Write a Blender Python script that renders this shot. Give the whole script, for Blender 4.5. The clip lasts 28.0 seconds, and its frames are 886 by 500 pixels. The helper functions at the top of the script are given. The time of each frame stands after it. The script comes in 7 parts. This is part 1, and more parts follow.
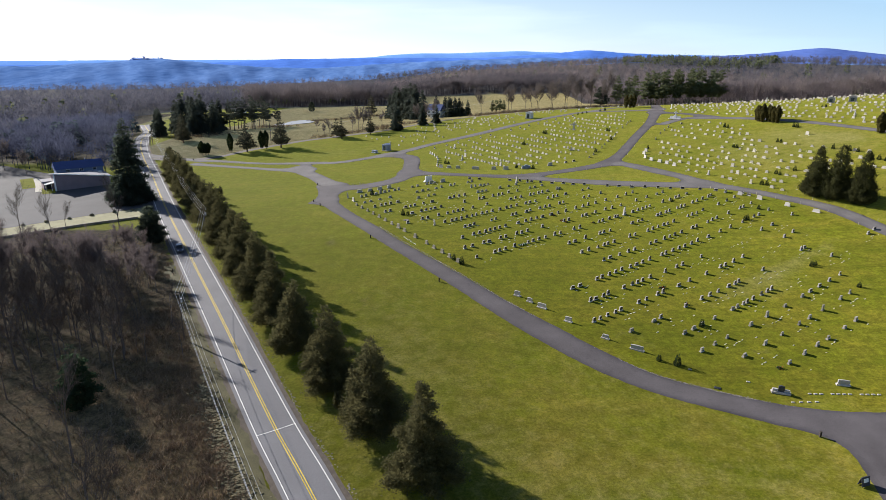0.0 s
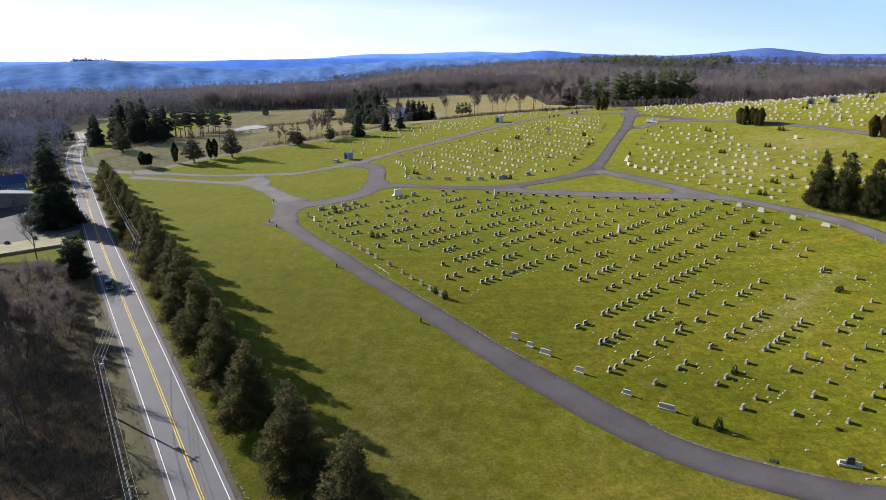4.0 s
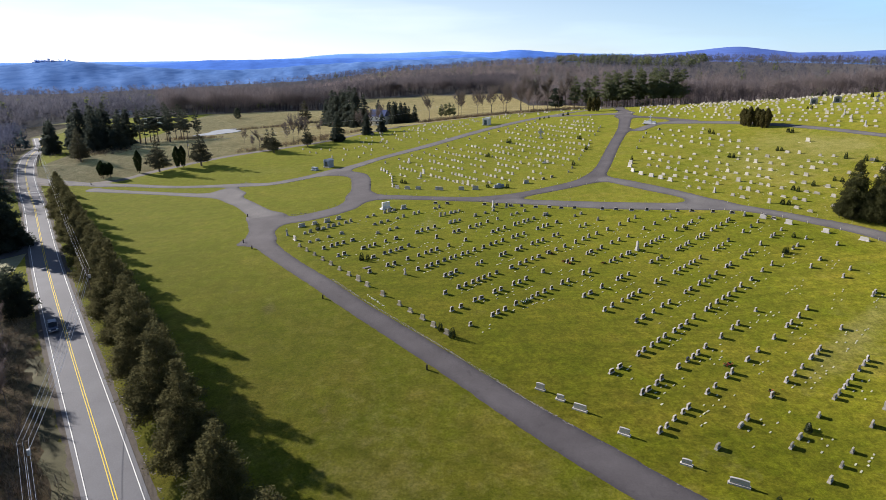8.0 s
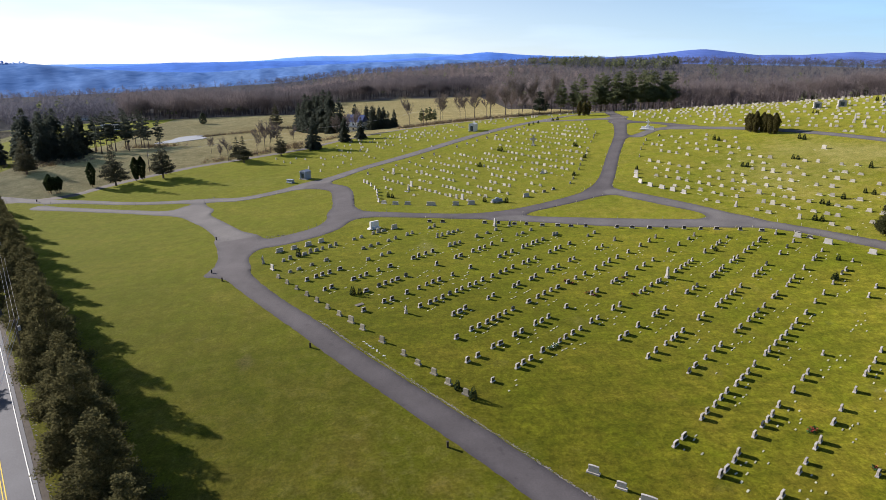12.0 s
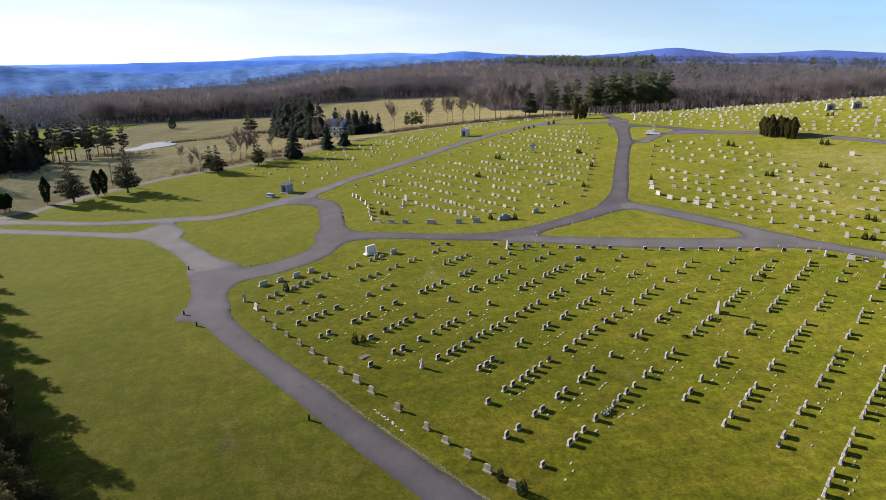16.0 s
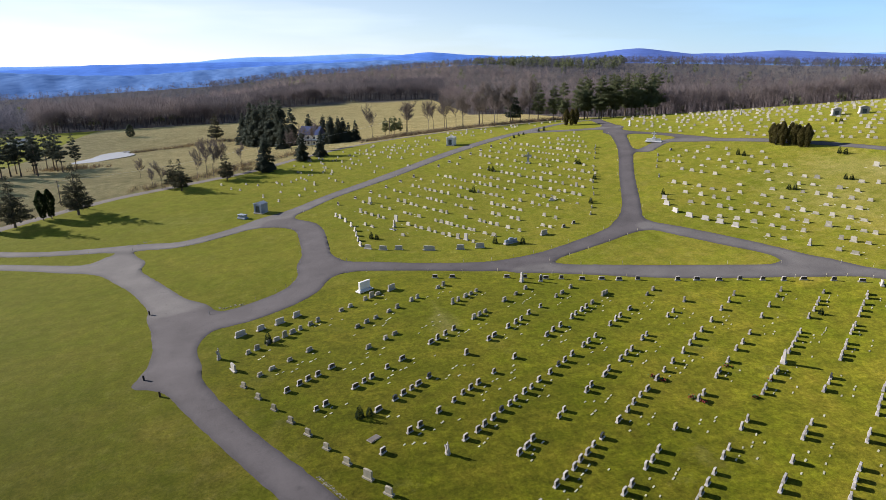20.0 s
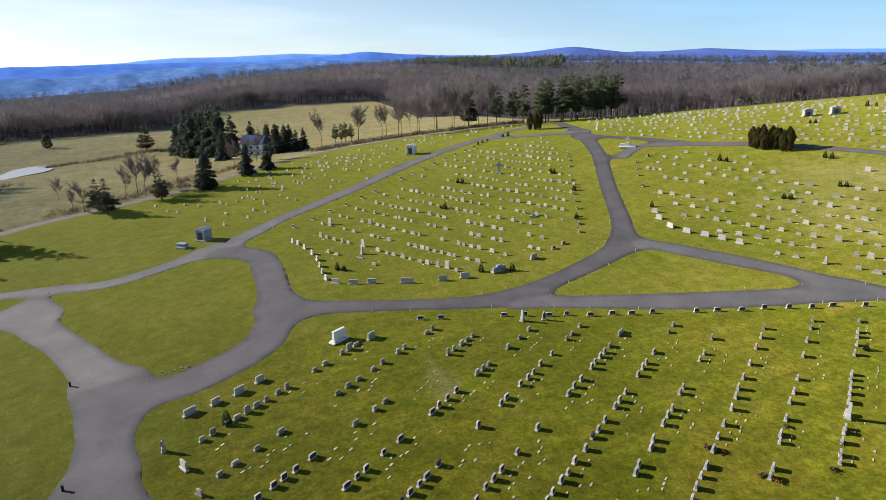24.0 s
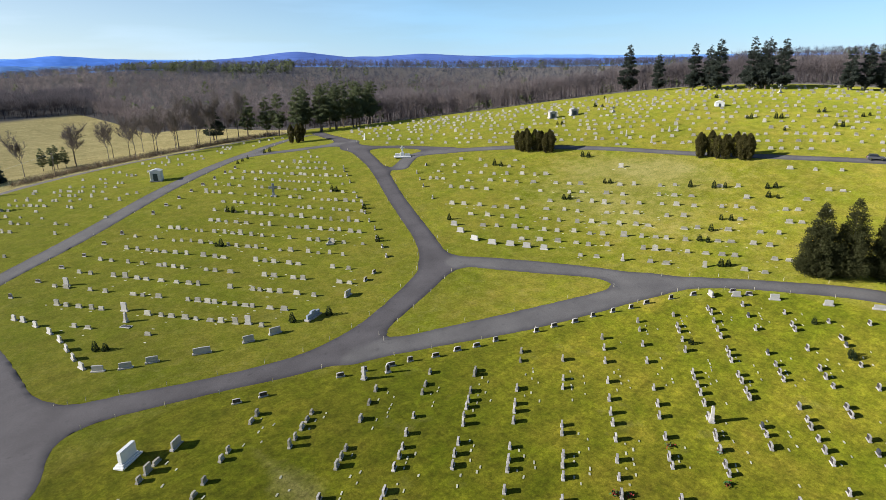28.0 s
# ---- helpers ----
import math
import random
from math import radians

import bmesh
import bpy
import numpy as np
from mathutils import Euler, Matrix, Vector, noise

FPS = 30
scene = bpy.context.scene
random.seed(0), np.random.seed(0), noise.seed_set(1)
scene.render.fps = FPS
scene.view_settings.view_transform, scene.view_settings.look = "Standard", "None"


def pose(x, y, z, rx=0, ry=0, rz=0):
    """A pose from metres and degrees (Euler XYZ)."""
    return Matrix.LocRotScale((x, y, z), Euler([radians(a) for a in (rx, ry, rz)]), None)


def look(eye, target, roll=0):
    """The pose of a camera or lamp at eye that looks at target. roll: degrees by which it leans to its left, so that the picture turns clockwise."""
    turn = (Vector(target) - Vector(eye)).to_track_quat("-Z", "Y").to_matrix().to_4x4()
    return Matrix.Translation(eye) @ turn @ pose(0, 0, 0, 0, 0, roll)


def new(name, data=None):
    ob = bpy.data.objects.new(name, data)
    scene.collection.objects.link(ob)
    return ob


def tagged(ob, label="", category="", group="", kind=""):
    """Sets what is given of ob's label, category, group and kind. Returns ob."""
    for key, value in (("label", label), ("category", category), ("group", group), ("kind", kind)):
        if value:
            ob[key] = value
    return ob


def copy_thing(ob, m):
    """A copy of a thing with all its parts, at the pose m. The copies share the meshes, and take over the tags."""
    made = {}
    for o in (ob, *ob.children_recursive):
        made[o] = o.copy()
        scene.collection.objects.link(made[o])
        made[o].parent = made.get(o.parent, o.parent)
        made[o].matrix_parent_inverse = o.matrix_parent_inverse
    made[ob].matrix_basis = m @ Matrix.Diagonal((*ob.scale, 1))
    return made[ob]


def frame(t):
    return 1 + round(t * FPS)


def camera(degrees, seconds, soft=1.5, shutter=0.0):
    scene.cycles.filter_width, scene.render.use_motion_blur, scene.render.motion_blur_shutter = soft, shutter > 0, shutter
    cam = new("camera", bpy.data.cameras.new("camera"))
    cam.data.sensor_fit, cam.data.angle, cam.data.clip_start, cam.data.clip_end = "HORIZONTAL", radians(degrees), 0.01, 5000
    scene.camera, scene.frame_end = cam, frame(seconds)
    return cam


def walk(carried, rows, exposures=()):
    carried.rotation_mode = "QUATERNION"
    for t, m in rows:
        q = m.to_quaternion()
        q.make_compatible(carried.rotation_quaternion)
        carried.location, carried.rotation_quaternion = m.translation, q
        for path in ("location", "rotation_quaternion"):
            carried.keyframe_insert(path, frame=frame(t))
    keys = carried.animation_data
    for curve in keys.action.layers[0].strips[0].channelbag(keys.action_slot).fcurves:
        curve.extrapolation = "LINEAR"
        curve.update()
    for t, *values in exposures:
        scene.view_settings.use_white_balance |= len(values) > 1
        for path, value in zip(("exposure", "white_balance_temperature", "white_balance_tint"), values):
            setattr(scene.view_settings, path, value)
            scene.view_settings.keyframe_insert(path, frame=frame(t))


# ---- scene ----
cam = camera(72.3, 28.0, 0.75)
PATH = [
    (0, (21.242, -0.747, 49.347), (21.233, 1.163, 48.754), 0.4),
    (1, (20.006, 5.207, 49.391), (20.04, 7.118, 48.799), 0.4),
    (2, (18.942, 10.927, 49.515), (19.013, 12.836, 48.923), 0.4),
    (3, (17.914, 16.617, 49.602), (18.019, 18.525, 49.011), 0.3),
    (5.5, (15.11, 30.958, 49.707), (15.258, 32.863, 49.115), 0.1),
    (6, (14.614, 33.546, 49.735), (14.779, 35.45, 49.146), 0.0),
    (7, (13.749, 37.854, 49.657), (13.943, 39.754, 49.067), -0.0),
    (8, (12.613, 43.128, 49.568), (12.812, 45.028, 48.976), -0.0),
    (9, (11.463, 49.059, 49.608), (11.67, 50.959, 49.019), -0.1),
    (10, (10.12, 54.59, 49.6), (10.369, 56.486, 49.013), 0.0),
    (11, (8.817, 60.169, 49.504), (9.094, 62.061, 48.918), -0.0),
    (12, (7.875, 65.807, 49.412), (8.168, 67.697, 48.827), -0.0),
    (12.5, (7.337, 68.635, 49.428), (7.647, 70.522, 48.842), -0.0),
    (14.5, (5.307, 79.981, 49.846), (5.667, 81.859, 49.259), -0.1),
    (15, (4.717, 82.767, 49.932), (5.081, 84.644, 49.344), -0.1),
    (16, (3.666, 88.271, 50.245), (4.037, 90.147, 49.657), -0.2),
    (17, (3.025, 93.836, 50.613), (3.436, 95.703, 50.026), -0.3),
    (18, (1.918, 99.654, 50.966), (2.359, 101.514, 50.378), -0.3),
    (19, (1.012, 105.361, 51.239), (1.469, 107.217, 50.651), -0.4),
    (20, (0.276, 110.891, 51.527), (0.746, 112.745, 50.941), -0.4),
    (21.5, (-1.016, 119.566, 52.021), (-0.522, 121.413, 51.435), -0.5),
    (23.5, (-1.9, 130.597, 52.701), (-1.333, 132.423, 52.112), -0.8),
    (24, (-2.141, 133.614, 52.79), (-1.494, 135.412, 52.2), -0.8),
    (25, (-2.38, 139.659, 53.002), (-1.542, 141.376, 52.411), -0.9),
    (26, (-2.739, 145.731, 53.356), (-1.735, 147.356, 52.762), -1.0),
    (27, (-3.244, 151.488, 53.749), (-2.048, 152.978, 53.155), -1.0),
    (28, (-3.896, 157.142, 54.065), (-2.559, 158.508, 53.476), -1.0),
]
walk(cam, [(t, look(eye, target, roll)) for t, eye, target, roll in PATH], exposures=((0, 1.26, 6350, 12), (16, 1.18, 6400, 15), (22, 1.16, 6350, 12), (28, 1.10, 6200, 8)))

# ---- light ----
SUN_TO = Vector((-0.81, 0.58, 0.465)).normalized()   # towards the sun
world = bpy.data.worlds.new("sky")
scene.world = world
world.use_nodes = True
wn = world.node_tree.nodes
sky = wn.new("ShaderNodeTexSky")
sky.sky_type = "NISHITA"
sky.sun_disc = False
sky.sun_elevation = math.asin(SUN_TO.z)
sky.sun_rotation = math.atan2(SUN_TO.x, SUN_TO.y)
sky.altitude, sky.air_density, sky.dust_density, sky.ozone_density = 400, 0.9, 0.1, 3.5
# thin high cloud: streaks mixed over the sky, denser low down
geo = wn.new("ShaderNodeTexCoord")
stretch = wn.new("ShaderNodeMapping")
stretch.inputs["Scale"].default_value = (2.2, 2.2, 16.0)
cloud = wn.new("ShaderNodeTexNoise")
cloud.inputs["Scale"].default_value, cloud.inputs["Detail"].default_value = 1.3, 5.0
ramp = wn.new("ShaderNodeValToRGB")
ramp.color_ramp.elements[0].position, ramp.color_ramp.elements[1].position = 0.44, 0.72
ramp.color_ramp.elements[0].color, ramp.color_ramp.elements[1].color = (0.0, 0.0, 0.0, 1), (0.22, 0.22, 0.22, 1)
up = wn.new("ShaderNodeSeparateXYZ")
low = wn.new("ShaderNodeMapRange")
low.inputs["From Min"].default_value, low.inputs["From Max"].default_value = 0.0, 0.3
low.inputs["To Min"].default_value, low.inputs["To Max"].default_value = 0.42, 0.0
thick = wn.new("ShaderNodeMath")
thick.operation, thick.use_clamp = "ADD", True
veil = wn.new("ShaderNodeMixRGB")
wl = world.node_tree.links
# the haze is white towards the sun and azure away from it
aim = wn.new("ShaderNodeVectorMath")
aim.operation = "DOT_PRODUCT"
aim.inputs[1].default_value = SUN_TO
wl.new(geo.outputs["Generated"], aim.inputs[0])
glow = wn.new("ShaderNodeMapRange")
glow.inputs["From Min"].default_value, glow.inputs["From Max"].default_value = -0.1, 0.72
wl.new(aim.outputs["Value"], glow.inputs["Value"])
tone = wn.new("ShaderNodeMixRGB")
tone.inputs["Color1"].default_value, tone.inputs["Color2"].default_value = (4.6, 8.8, 13.6, 1), (12.5, 12.2, 12.0, 1)
wl.new(glow.outputs["Result"], tone.inputs["Fac"])
wl.new(tone.outputs["Color"], veil.inputs["Color2"])
wl.new(geo.outputs["Generated"], stretch.inputs["Vector"])
wl.new(stretch.outputs["Vector"], cloud.inputs["Vector"])
wl.new(cloud.outputs["Fac"], ramp.inputs["Fac"])
wl.new(geo.outputs["Generated"], up.inputs["Vector"])
wl.new(up.outputs["Z"], low.inputs["Value"])
wl.new(ramp.outputs["Color"], thick.inputs[0])
wl.new(low.outputs["Result"], thick.inputs[1])
wl.new(thick.outputs["Value"], veil.inputs["Fac"])
wl.new(sky.outputs["Color"], veil.inputs["Color1"])
wl.new(veil.outputs["Color"], wn["Background"].inputs["Color"])
wn["Background"].inputs["Strength"].default_value = 0.049

sun = new("sun", bpy.data.lights.new("sun", "SUN"))
sun.data.energy, sun.data.angle, sun.data.color = 5.0, radians(0.6), (1.0, 0.95, 0.86)
sun.matrix_world = look(SUN_TO * 100, (0, 0, 0))

# ---- materials ----


def material(name, colour, rough=0.9, spread=0.25, scale=3.0, fine=30.0, bump=0.0, tint=None, metal=0.0, island=0.0, each=0.0, leaf=0.0, steep=1.0):
    """A surface with mottling at two scales; island and each vary whole pieces."""
    m = bpy.data.materials.new(name)
    m.use_nodes = True
    n, l = m.node_tree.nodes, m.node_tree.links
    b = n["Principled BSDF"]
    b.inputs["Roughness"].default_value, b.inputs["Metallic"].default_value = rough, metal
    b.inputs["Specular IOR Level"].default_value = 0.25
    pos = n.new("ShaderNodeNewGeometry")
    a, c = n.new("ShaderNodeTexNoise"), n.new("ShaderNodeTexNoise")
    where = pos.outputs["Position"]
    if steep != 1.0:
        lie = n.new("ShaderNodeMapping")
        lie.inputs["Scale"].default_value = (1, 0.2, steep)
        l.new(where, lie.inputs["Vector"])
        where = lie.outputs["Vector"]
    for t, s in ((a, scale), (c, fine)):
        t.inputs["Scale"].default_value, t.inputs["Detail"].default_value = s, 4.0
        l.new(where, t.inputs["Vector"])
    both = n.new("ShaderNodeMath")
    both.operation = "ADD"
    l.new(a.outputs["Fac"], both.inputs[0])
    l.new(c.outputs["Fac"], both.inputs[1])
    value = both
    if island or each:
        pick = pos.outputs["Random Per Island"] if island else n.new("ShaderNodeObjectInfo").outputs["Random"]
        k = n.new("ShaderNodeMath")
        k.operation = "MULTIPLY_ADD"
        k.inputs[1].default_value, k.inputs[2].default_value = (island or each), -(island or each) / 2
        l.new(pick, k.inputs[0])
        value = n.new("ShaderNodeMath")
        value.operation = "ADD"
        l.new(both.outputs[0], value.inputs[0])
        l.new(k.outputs[0], value.inputs[1])
    r = n.new("ShaderNodeValToRGB")
    e = r.color_ramp.elements
    e[0].position, e[1].position = 0.30, 0.72
    other = tint or colour
    e[0].color = (*[v * (1 - spread) for v in colour], 1)
    e[1].color = (*[min(1, v * (1 + spread)) for v in other], 1)
    half = n.new("ShaderNodeMath")
    half.operation = "MULTIPLY"
    half.inputs[1].default_value = 0.5
    l.new(value.outputs[0], half.inputs[0])
    l.new(half.outputs[0], r.inputs["Fac"])
    l.new(r.outputs["Color"], b.inputs["Base Color"])
    if bump:
        u = n.new("ShaderNodeBump")
        u.inputs["Strength"].default_value, u.inputs["Distance"].default_value = bump, 0.05
        l.new(c.outputs["Fac"], u.inputs["Height"])
        l.new(u.outputs["Normal"], b.inputs["Normal"])
    if leaf:
        thin, both_sides = n.new("ShaderNodeBsdfTranslucent"), n.new("ShaderNodeMixShader")
        l.new(r.outputs["Color"], thin.inputs["Color"])
        both_sides.inputs["Fac"].default_value = leaf
        l.new(b.outputs["BSDF"], both_sides.inputs[1])
        l.new(thin.outputs["BSDF"], both_sides.inputs[2])
        l.new(both_sides.outputs["Shader"], n["Material Output"].inputs["Surface"])
    return m


def ground_material():
    """Mown turf, dry field grass and leaf litter, by the place's own masks."""
    m = bpy.data.materials.new("turf and fields")
    m.use_nodes = True
    n, l = m.node_tree.nodes, m.node_tree.links
    b = n["Principled BSDF"]
    b.inputs["Roughness"].default_value = 0.95
    b.inputs["Diffuse Roughness"].default_value = 1.0
    b.inputs["Sheen Roughness"].default_value = 0.5
    b.inputs["Sheen Tint"].default_value = (0.95, 1.0, 0.12, 1)
    b.inputs["Specular IOR Level"].default_value = 0.03
    pos = n.new("ShaderNodeNewGeometry").outputs["Position"]

    def noise_ramp(scale, detail, lo, hi, c0, c1):
        t, r = n.new("ShaderNodeTexNoise"), n.new("ShaderNodeValToRGB")
        t.inputs["Scale"].default_value, t.inputs["Detail"].default_value = scale, detail
        t.inputs["Roughness"].default_value = 0.65
        r.color_ramp.elements[0].position, r.color_ramp.elements[1].position = lo, hi
        r.color_ramp.elements[0].color, r.color_ramp.elements[1].color = (*c0, 1), (*c1, 1)
        l.new(pos, t.inputs["Vector"])
        l.new(t.outputs["Fac"], r.inputs["Fac"])
        return t, r.outputs["Color"]

    def mix(kind, f, a, c):
        x = n.new("ShaderNodeMixRGB")
        x.blend_type = kind
        if isinstance(f, float):
            x.inputs["Fac"].default_value = f
        else:
            l.new(f, x.inputs["Fac"])
        l.new(a, x.inputs["Color1"])
        l.new(c, x.inputs["Color2"])
        return x.outputs["Color"]

    def mask(name, wobble):
        a = n.new("ShaderNodeAttribute")
        a.attribute_name = name
        k, r = n.new("ShaderNodeMath"), n.new("ShaderNodeValToRGB")
        k.operation = "MULTIPLY_ADD"
        k.inputs[1].default_value = 0.5
        l.new(wobble.outputs["Fac"], k.inputs[0])
        l.new(a.outputs["Fac"], k.inputs[2])
        r.color_ramp.elements[0].position, r.color_ramp.elements[1].position = 0.55, 0.95
        l.new(k.outputs[0], r.inputs["Fac"])
        return r.outputs["Color"]

    wide, turf = noise_ramp(0.035, 5, 0.35, 0.68, (0.098, 0.0965, 0.0098), (0.166, 0.1405, 0.0190))
    mid, patch = noise_ramp(0.30, 6, 0.32, 0.72, (0.72, 0.76, 0.68), (1.24, 1.18, 1.22))
    fine, grain = noise_ramp(2.2, 6, 0.30, 0.70, (0.58, 0.61, 0.56), (1.36, 1.32, 1.28))
    _, blade = noise_ramp(8.0, 3, 0.30, 0.70, (0.66, 0.68, 0.64), (1.28, 1.26, 1.25))
    turn = n.new("ShaderNodeMapping")
    turn.inputs["Rotation"].default_value, turn.inputs["Scale"].default_value = (0, 0, radians(-35)), (0.05, 0.9, 0.5)
    l.new(pos, turn.inputs["Vector"])
    mown, swath = noise_ramp(1.0, 3, 0.35, 0.65, (0.86, 0.88, 0.85), (1.12, 1.10, 1.1))
    l.new(turn.outputs["Vector"], mown.inputs["Vector"])
    _, worn = noise_ramp(0.11, 6, 0.60, 0.74, (0, 0, 0), (1, 1, 1))
    _, straw = noise_ramp(0.06, 5, 0.3, 0.7, (0.36, 0.295, 0.135), (0.50, 0.405, 0.195))
    _, litter = noise_ramp(0.5, 6, 0.3, 0.72, (0.052, 0.040, 0.027), (0.250, 0.180, 0.100))
    _, dry = noise_ramp(0.08, 4, 0.3, 0.7, (0.154, 0.134, 0.044), (0.206, 0.178, 0.078))
    broad = n.new("ShaderNodeMapping")
    broad.inputs["Rotation"].default_value, broad.inputs["Scale"].default_value = (0, 0, radians(-35)), (0.012, 0.2, 0.1)
    l.new(pos, broad.inputs["Vector"])
    band, lane = noise_ramp(1.0, 2, 0.38, 0.62, (0.87, 0.90, 0.86), (1.13, 1.09, 1.12))
    l.new(broad.outputs["Vector"], band.inputs["Vector"])
    grown = mask("lush", mid)
    turf = mix("MULTIPLY", grown, turf, swath)
    sown = n.new("ShaderNodeMapRange")
    sown.inputs["To Min"].default_value = 0.35
    l.new(grown, sown.inputs["Value"])
    turf = mix("MULTIPLY", sown.outputs["Result"], turf, lane)
    _, shift = noise_ramp(0.10, 6, 0.34, 0.66, (0.85, 1.01, 0.70), (1.10, 1.0, 1.40))
    turf = mix("MULTIPLY", 1.0, turf, shift)
    _, mottle = noise_ramp(0.42, 8, 0.36, 0.64, (0.80, 0.80, 0.86), (1.16, 1.17, 1.10))
    turf = mix("MULTIPLY", 1.0, turf, mottle)
    fed = n.new("ShaderNodeMixRGB")
    fed.blend_type = "MULTIPLY"
    fed.inputs["Color2"].default_value = (0.88, 0.91, 0.64, 1)
    l.new(grown, fed.inputs["Fac"])
    l.new(turf, fed.inputs["Color1"])
    turf = fed.outputs["Color"]
    col = mix("MIX", mask("dry", mid), turf, dry)
    _, fleck = noise_ramp(0.6, 8, 0.48, 0.64, (0, 0, 0), (0.22, 0.22, 0.22))
    thin = n.new("ShaderNodeMixRGB")
    thin.inputs["Color2"].default_value = (0, 0, 0, 1)
    l.new(grown, thin.inputs["Fac"])
    l.new(fleck, thin.inputs["Color1"])
    col = mix("MIX", thin.outputs["Color"], col, dry)
    _, tuft = noise_ramp(0.9, 7, 0.34, 0.60, (0.60, 0.58, 0.66), (1.12, 1.13, 1.06))
    col = mix("MULTIPLY", grown, col, tuft)
    half = n.new("ShaderNodeMixRGB")
    half.inputs["Fac"].default_value = 0.4
    half.inputs["Color1"].default_value = (0, 0, 0, 1)
    l.new(worn, half.inputs["Color2"])
    col = mix("MIX", half.outputs["Color"], col, dry)
    field = mask("straw", mid)
    col = mix("MIX", field, col, straw)
    leafy = mask("litter", mid)
    col = mix("MIX", leafy, col, litter)
    # far woodland floor, its colour lifted and greyed to paint in haze
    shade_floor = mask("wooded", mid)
    _, floor = noise_ramp(0.12, 5, 0.3, 0.7, (0.085, 0.078, 0.084), (0.135, 0.120, 0.122))
    col = mix("MIX", shade_floor, col, floor)
    col = mix("MULTIPLY", 1.0, col, patch)
    col = mix("MULTIPLY", 1.0, col, grain)
    col = mix("MULTIPLY", 1.0, col, blade)
    l.new(col, b.inputs["Base Color"])
    blades = n.new("ShaderNodeMapRange")
    blades.inputs["To Min"].default_value, blades.inputs["To Max"].default_value = 0.15, 0.0
    l.new(mix("LIGHTEN", 1.0, mix("LIGHTEN", 1.0, leafy, field), shade_floor), blades.inputs["Value"])
    l.new(blades.outputs["Result"], b.inputs["Sheen Weight"])
    u = n.new("ShaderNodeBump")
    u.inputs["Strength"].default_value, u.inputs["Distance"].default_value = 0.5, 0.12
    l.new(fine.outputs["Fac"], u.inputs["Height"])
    l.new(u.outputs["Normal"], b.inputs["Normal"])
    return m


TURF = ground_material()
ASPHALT = material("worn asphalt", (0.064, 0.061, 0.064), 0.92, 0.28, 0.12, 4.0, 0.2)


def drive_material():
    """Asphalt that is darker along its rims and paler where it is old, with patches and fine grit."""
    m = bpy.data.materials.new("cemetery drive asphalt")
    m.use_nodes = True
    n, l = m.node_tree.nodes, m.node_tree.links
    b = n["Principled BSDF"]
    b.inputs["Roughness"].default_value, b.inputs["Specular IOR Level"].default_value = 0.9, 0.2
    pos = n.new("ShaderNodeNewGeometry").outputs["Position"]

    def ramp_of(source, lo, hi, c0, c1):
        r = n.new("ShaderNodeValToRGB")
        r.color_ramp.elements[0].position, r.color_ramp.elements[1].position = lo, hi
        r.color_ramp.elements[0].color, r.color_ramp.elements[1].color = (*c0, 1), (*c1, 1)
        l.new(source, r.inputs["Fac"])
        return r.outputs["Color"]

    def noise(scale, detail):
        t = n.new("ShaderNodeTexNoise")
        t.inputs["Scale"].default_value, t.inputs["Detail"].default_value = scale, detail
        l.new(pos, t.inputs["Vector"])
        return t.outputs["Fac"]

    def field(name):
        a = n.new("ShaderNodeAttribute")
        a.attribute_name = name
        return a.outputs["Fac"]

    def mix(kind, f, a, c):
        x = n.new("ShaderNodeMixRGB")
        x.blend_type = kind
        x.inputs["Fac"].default_value = 1.0
        if f is not None:
            l.new(f, x.inputs["Fac"])
        l.new(a, x.inputs["Color1"])
        l.new(c, x.inputs["Color2"])
        return x.outputs["Color"]

    wide = noise(0.16, 5)
    fresh = ramp_of(wide, 0.3, 0.7, (0.058, 0.052, 0.055), (0.084, 0.076, 0.080))
    faded = ramp_of(wide, 0.3, 0.7, (0.084, 0.078, 0.079), (0.116, 0.108, 0.107))
    col = mix("MIX", field("age"), fresh, faded)
    col = mix("MULTIPLY", None, col, ramp_of(field("worn"), 0.05, 0.95, (0.66, 0.66, 0.68), (1.06, 1.05, 1.04)))
    col = mix("MULTIPLY", None, col, ramp_of(noise(0.9, 6), 0.62, 0.72, (1, 1, 1), (0.80, 0.80, 0.81)))
    grit = noise(7.0, 4)
    col = mix("MULTIPLY", None, col, ramp_of(grit, 0.3, 0.7, (0.82, 0.82, 0.82), (1.16, 1.16, 1.16)))
    l.new(col, b.inputs["Base Color"])
    u = n.new("ShaderNodeBump")
    u.inputs["Strength"].default_value, u.inputs["Distance"].default_value = 0.2, 0.05
    l.new(grit, u.inputs["Height"])
    l.new(u.outputs["Normal"], b.inputs["Normal"])
    return m


DRIVE = drive_material()
HIGHWAY = material("grey highway asphalt", (0.112, 0.111, 0.122), 0.85, 0.16, 0.2, 5.0, 0.15)
SHOULDER = material("gravel shoulder", (0.066, 0.054, 0.044), 0.95, 0.4, 0.8, 9.0, 0.5)
GRAVEL = material("gravel lane", (0.115, 0.10, 0.09), 0.95, 0.25, 0.3, 6.0, 0.3)
WHITE_LINE = material("white road paint", (0.56, 0.56, 0.55), 0.7, 0.12, 2.0, 20.0)
YELLOW_LINE = material("yellow road paint", (0.52, 0.38, 0.03), 0.7, 0.15, 2.0, 20.0)
CONCRETE = material("pale concrete", (0.30, 0.28, 0.24), 0.9, 0.2, 0.8, 12.0, 0.2)
GRANITE = material("grey granite", (0.34, 0.315, 0.30), 0.7, 0.3, 2.0, 60.0, 0.05, each=0.6)
PALE_MIX = material("pale mixed granite", (0.285, 0.265, 0.22), 0.7, 0.35, 2.0, 60.0, 0.05, island=0.8)
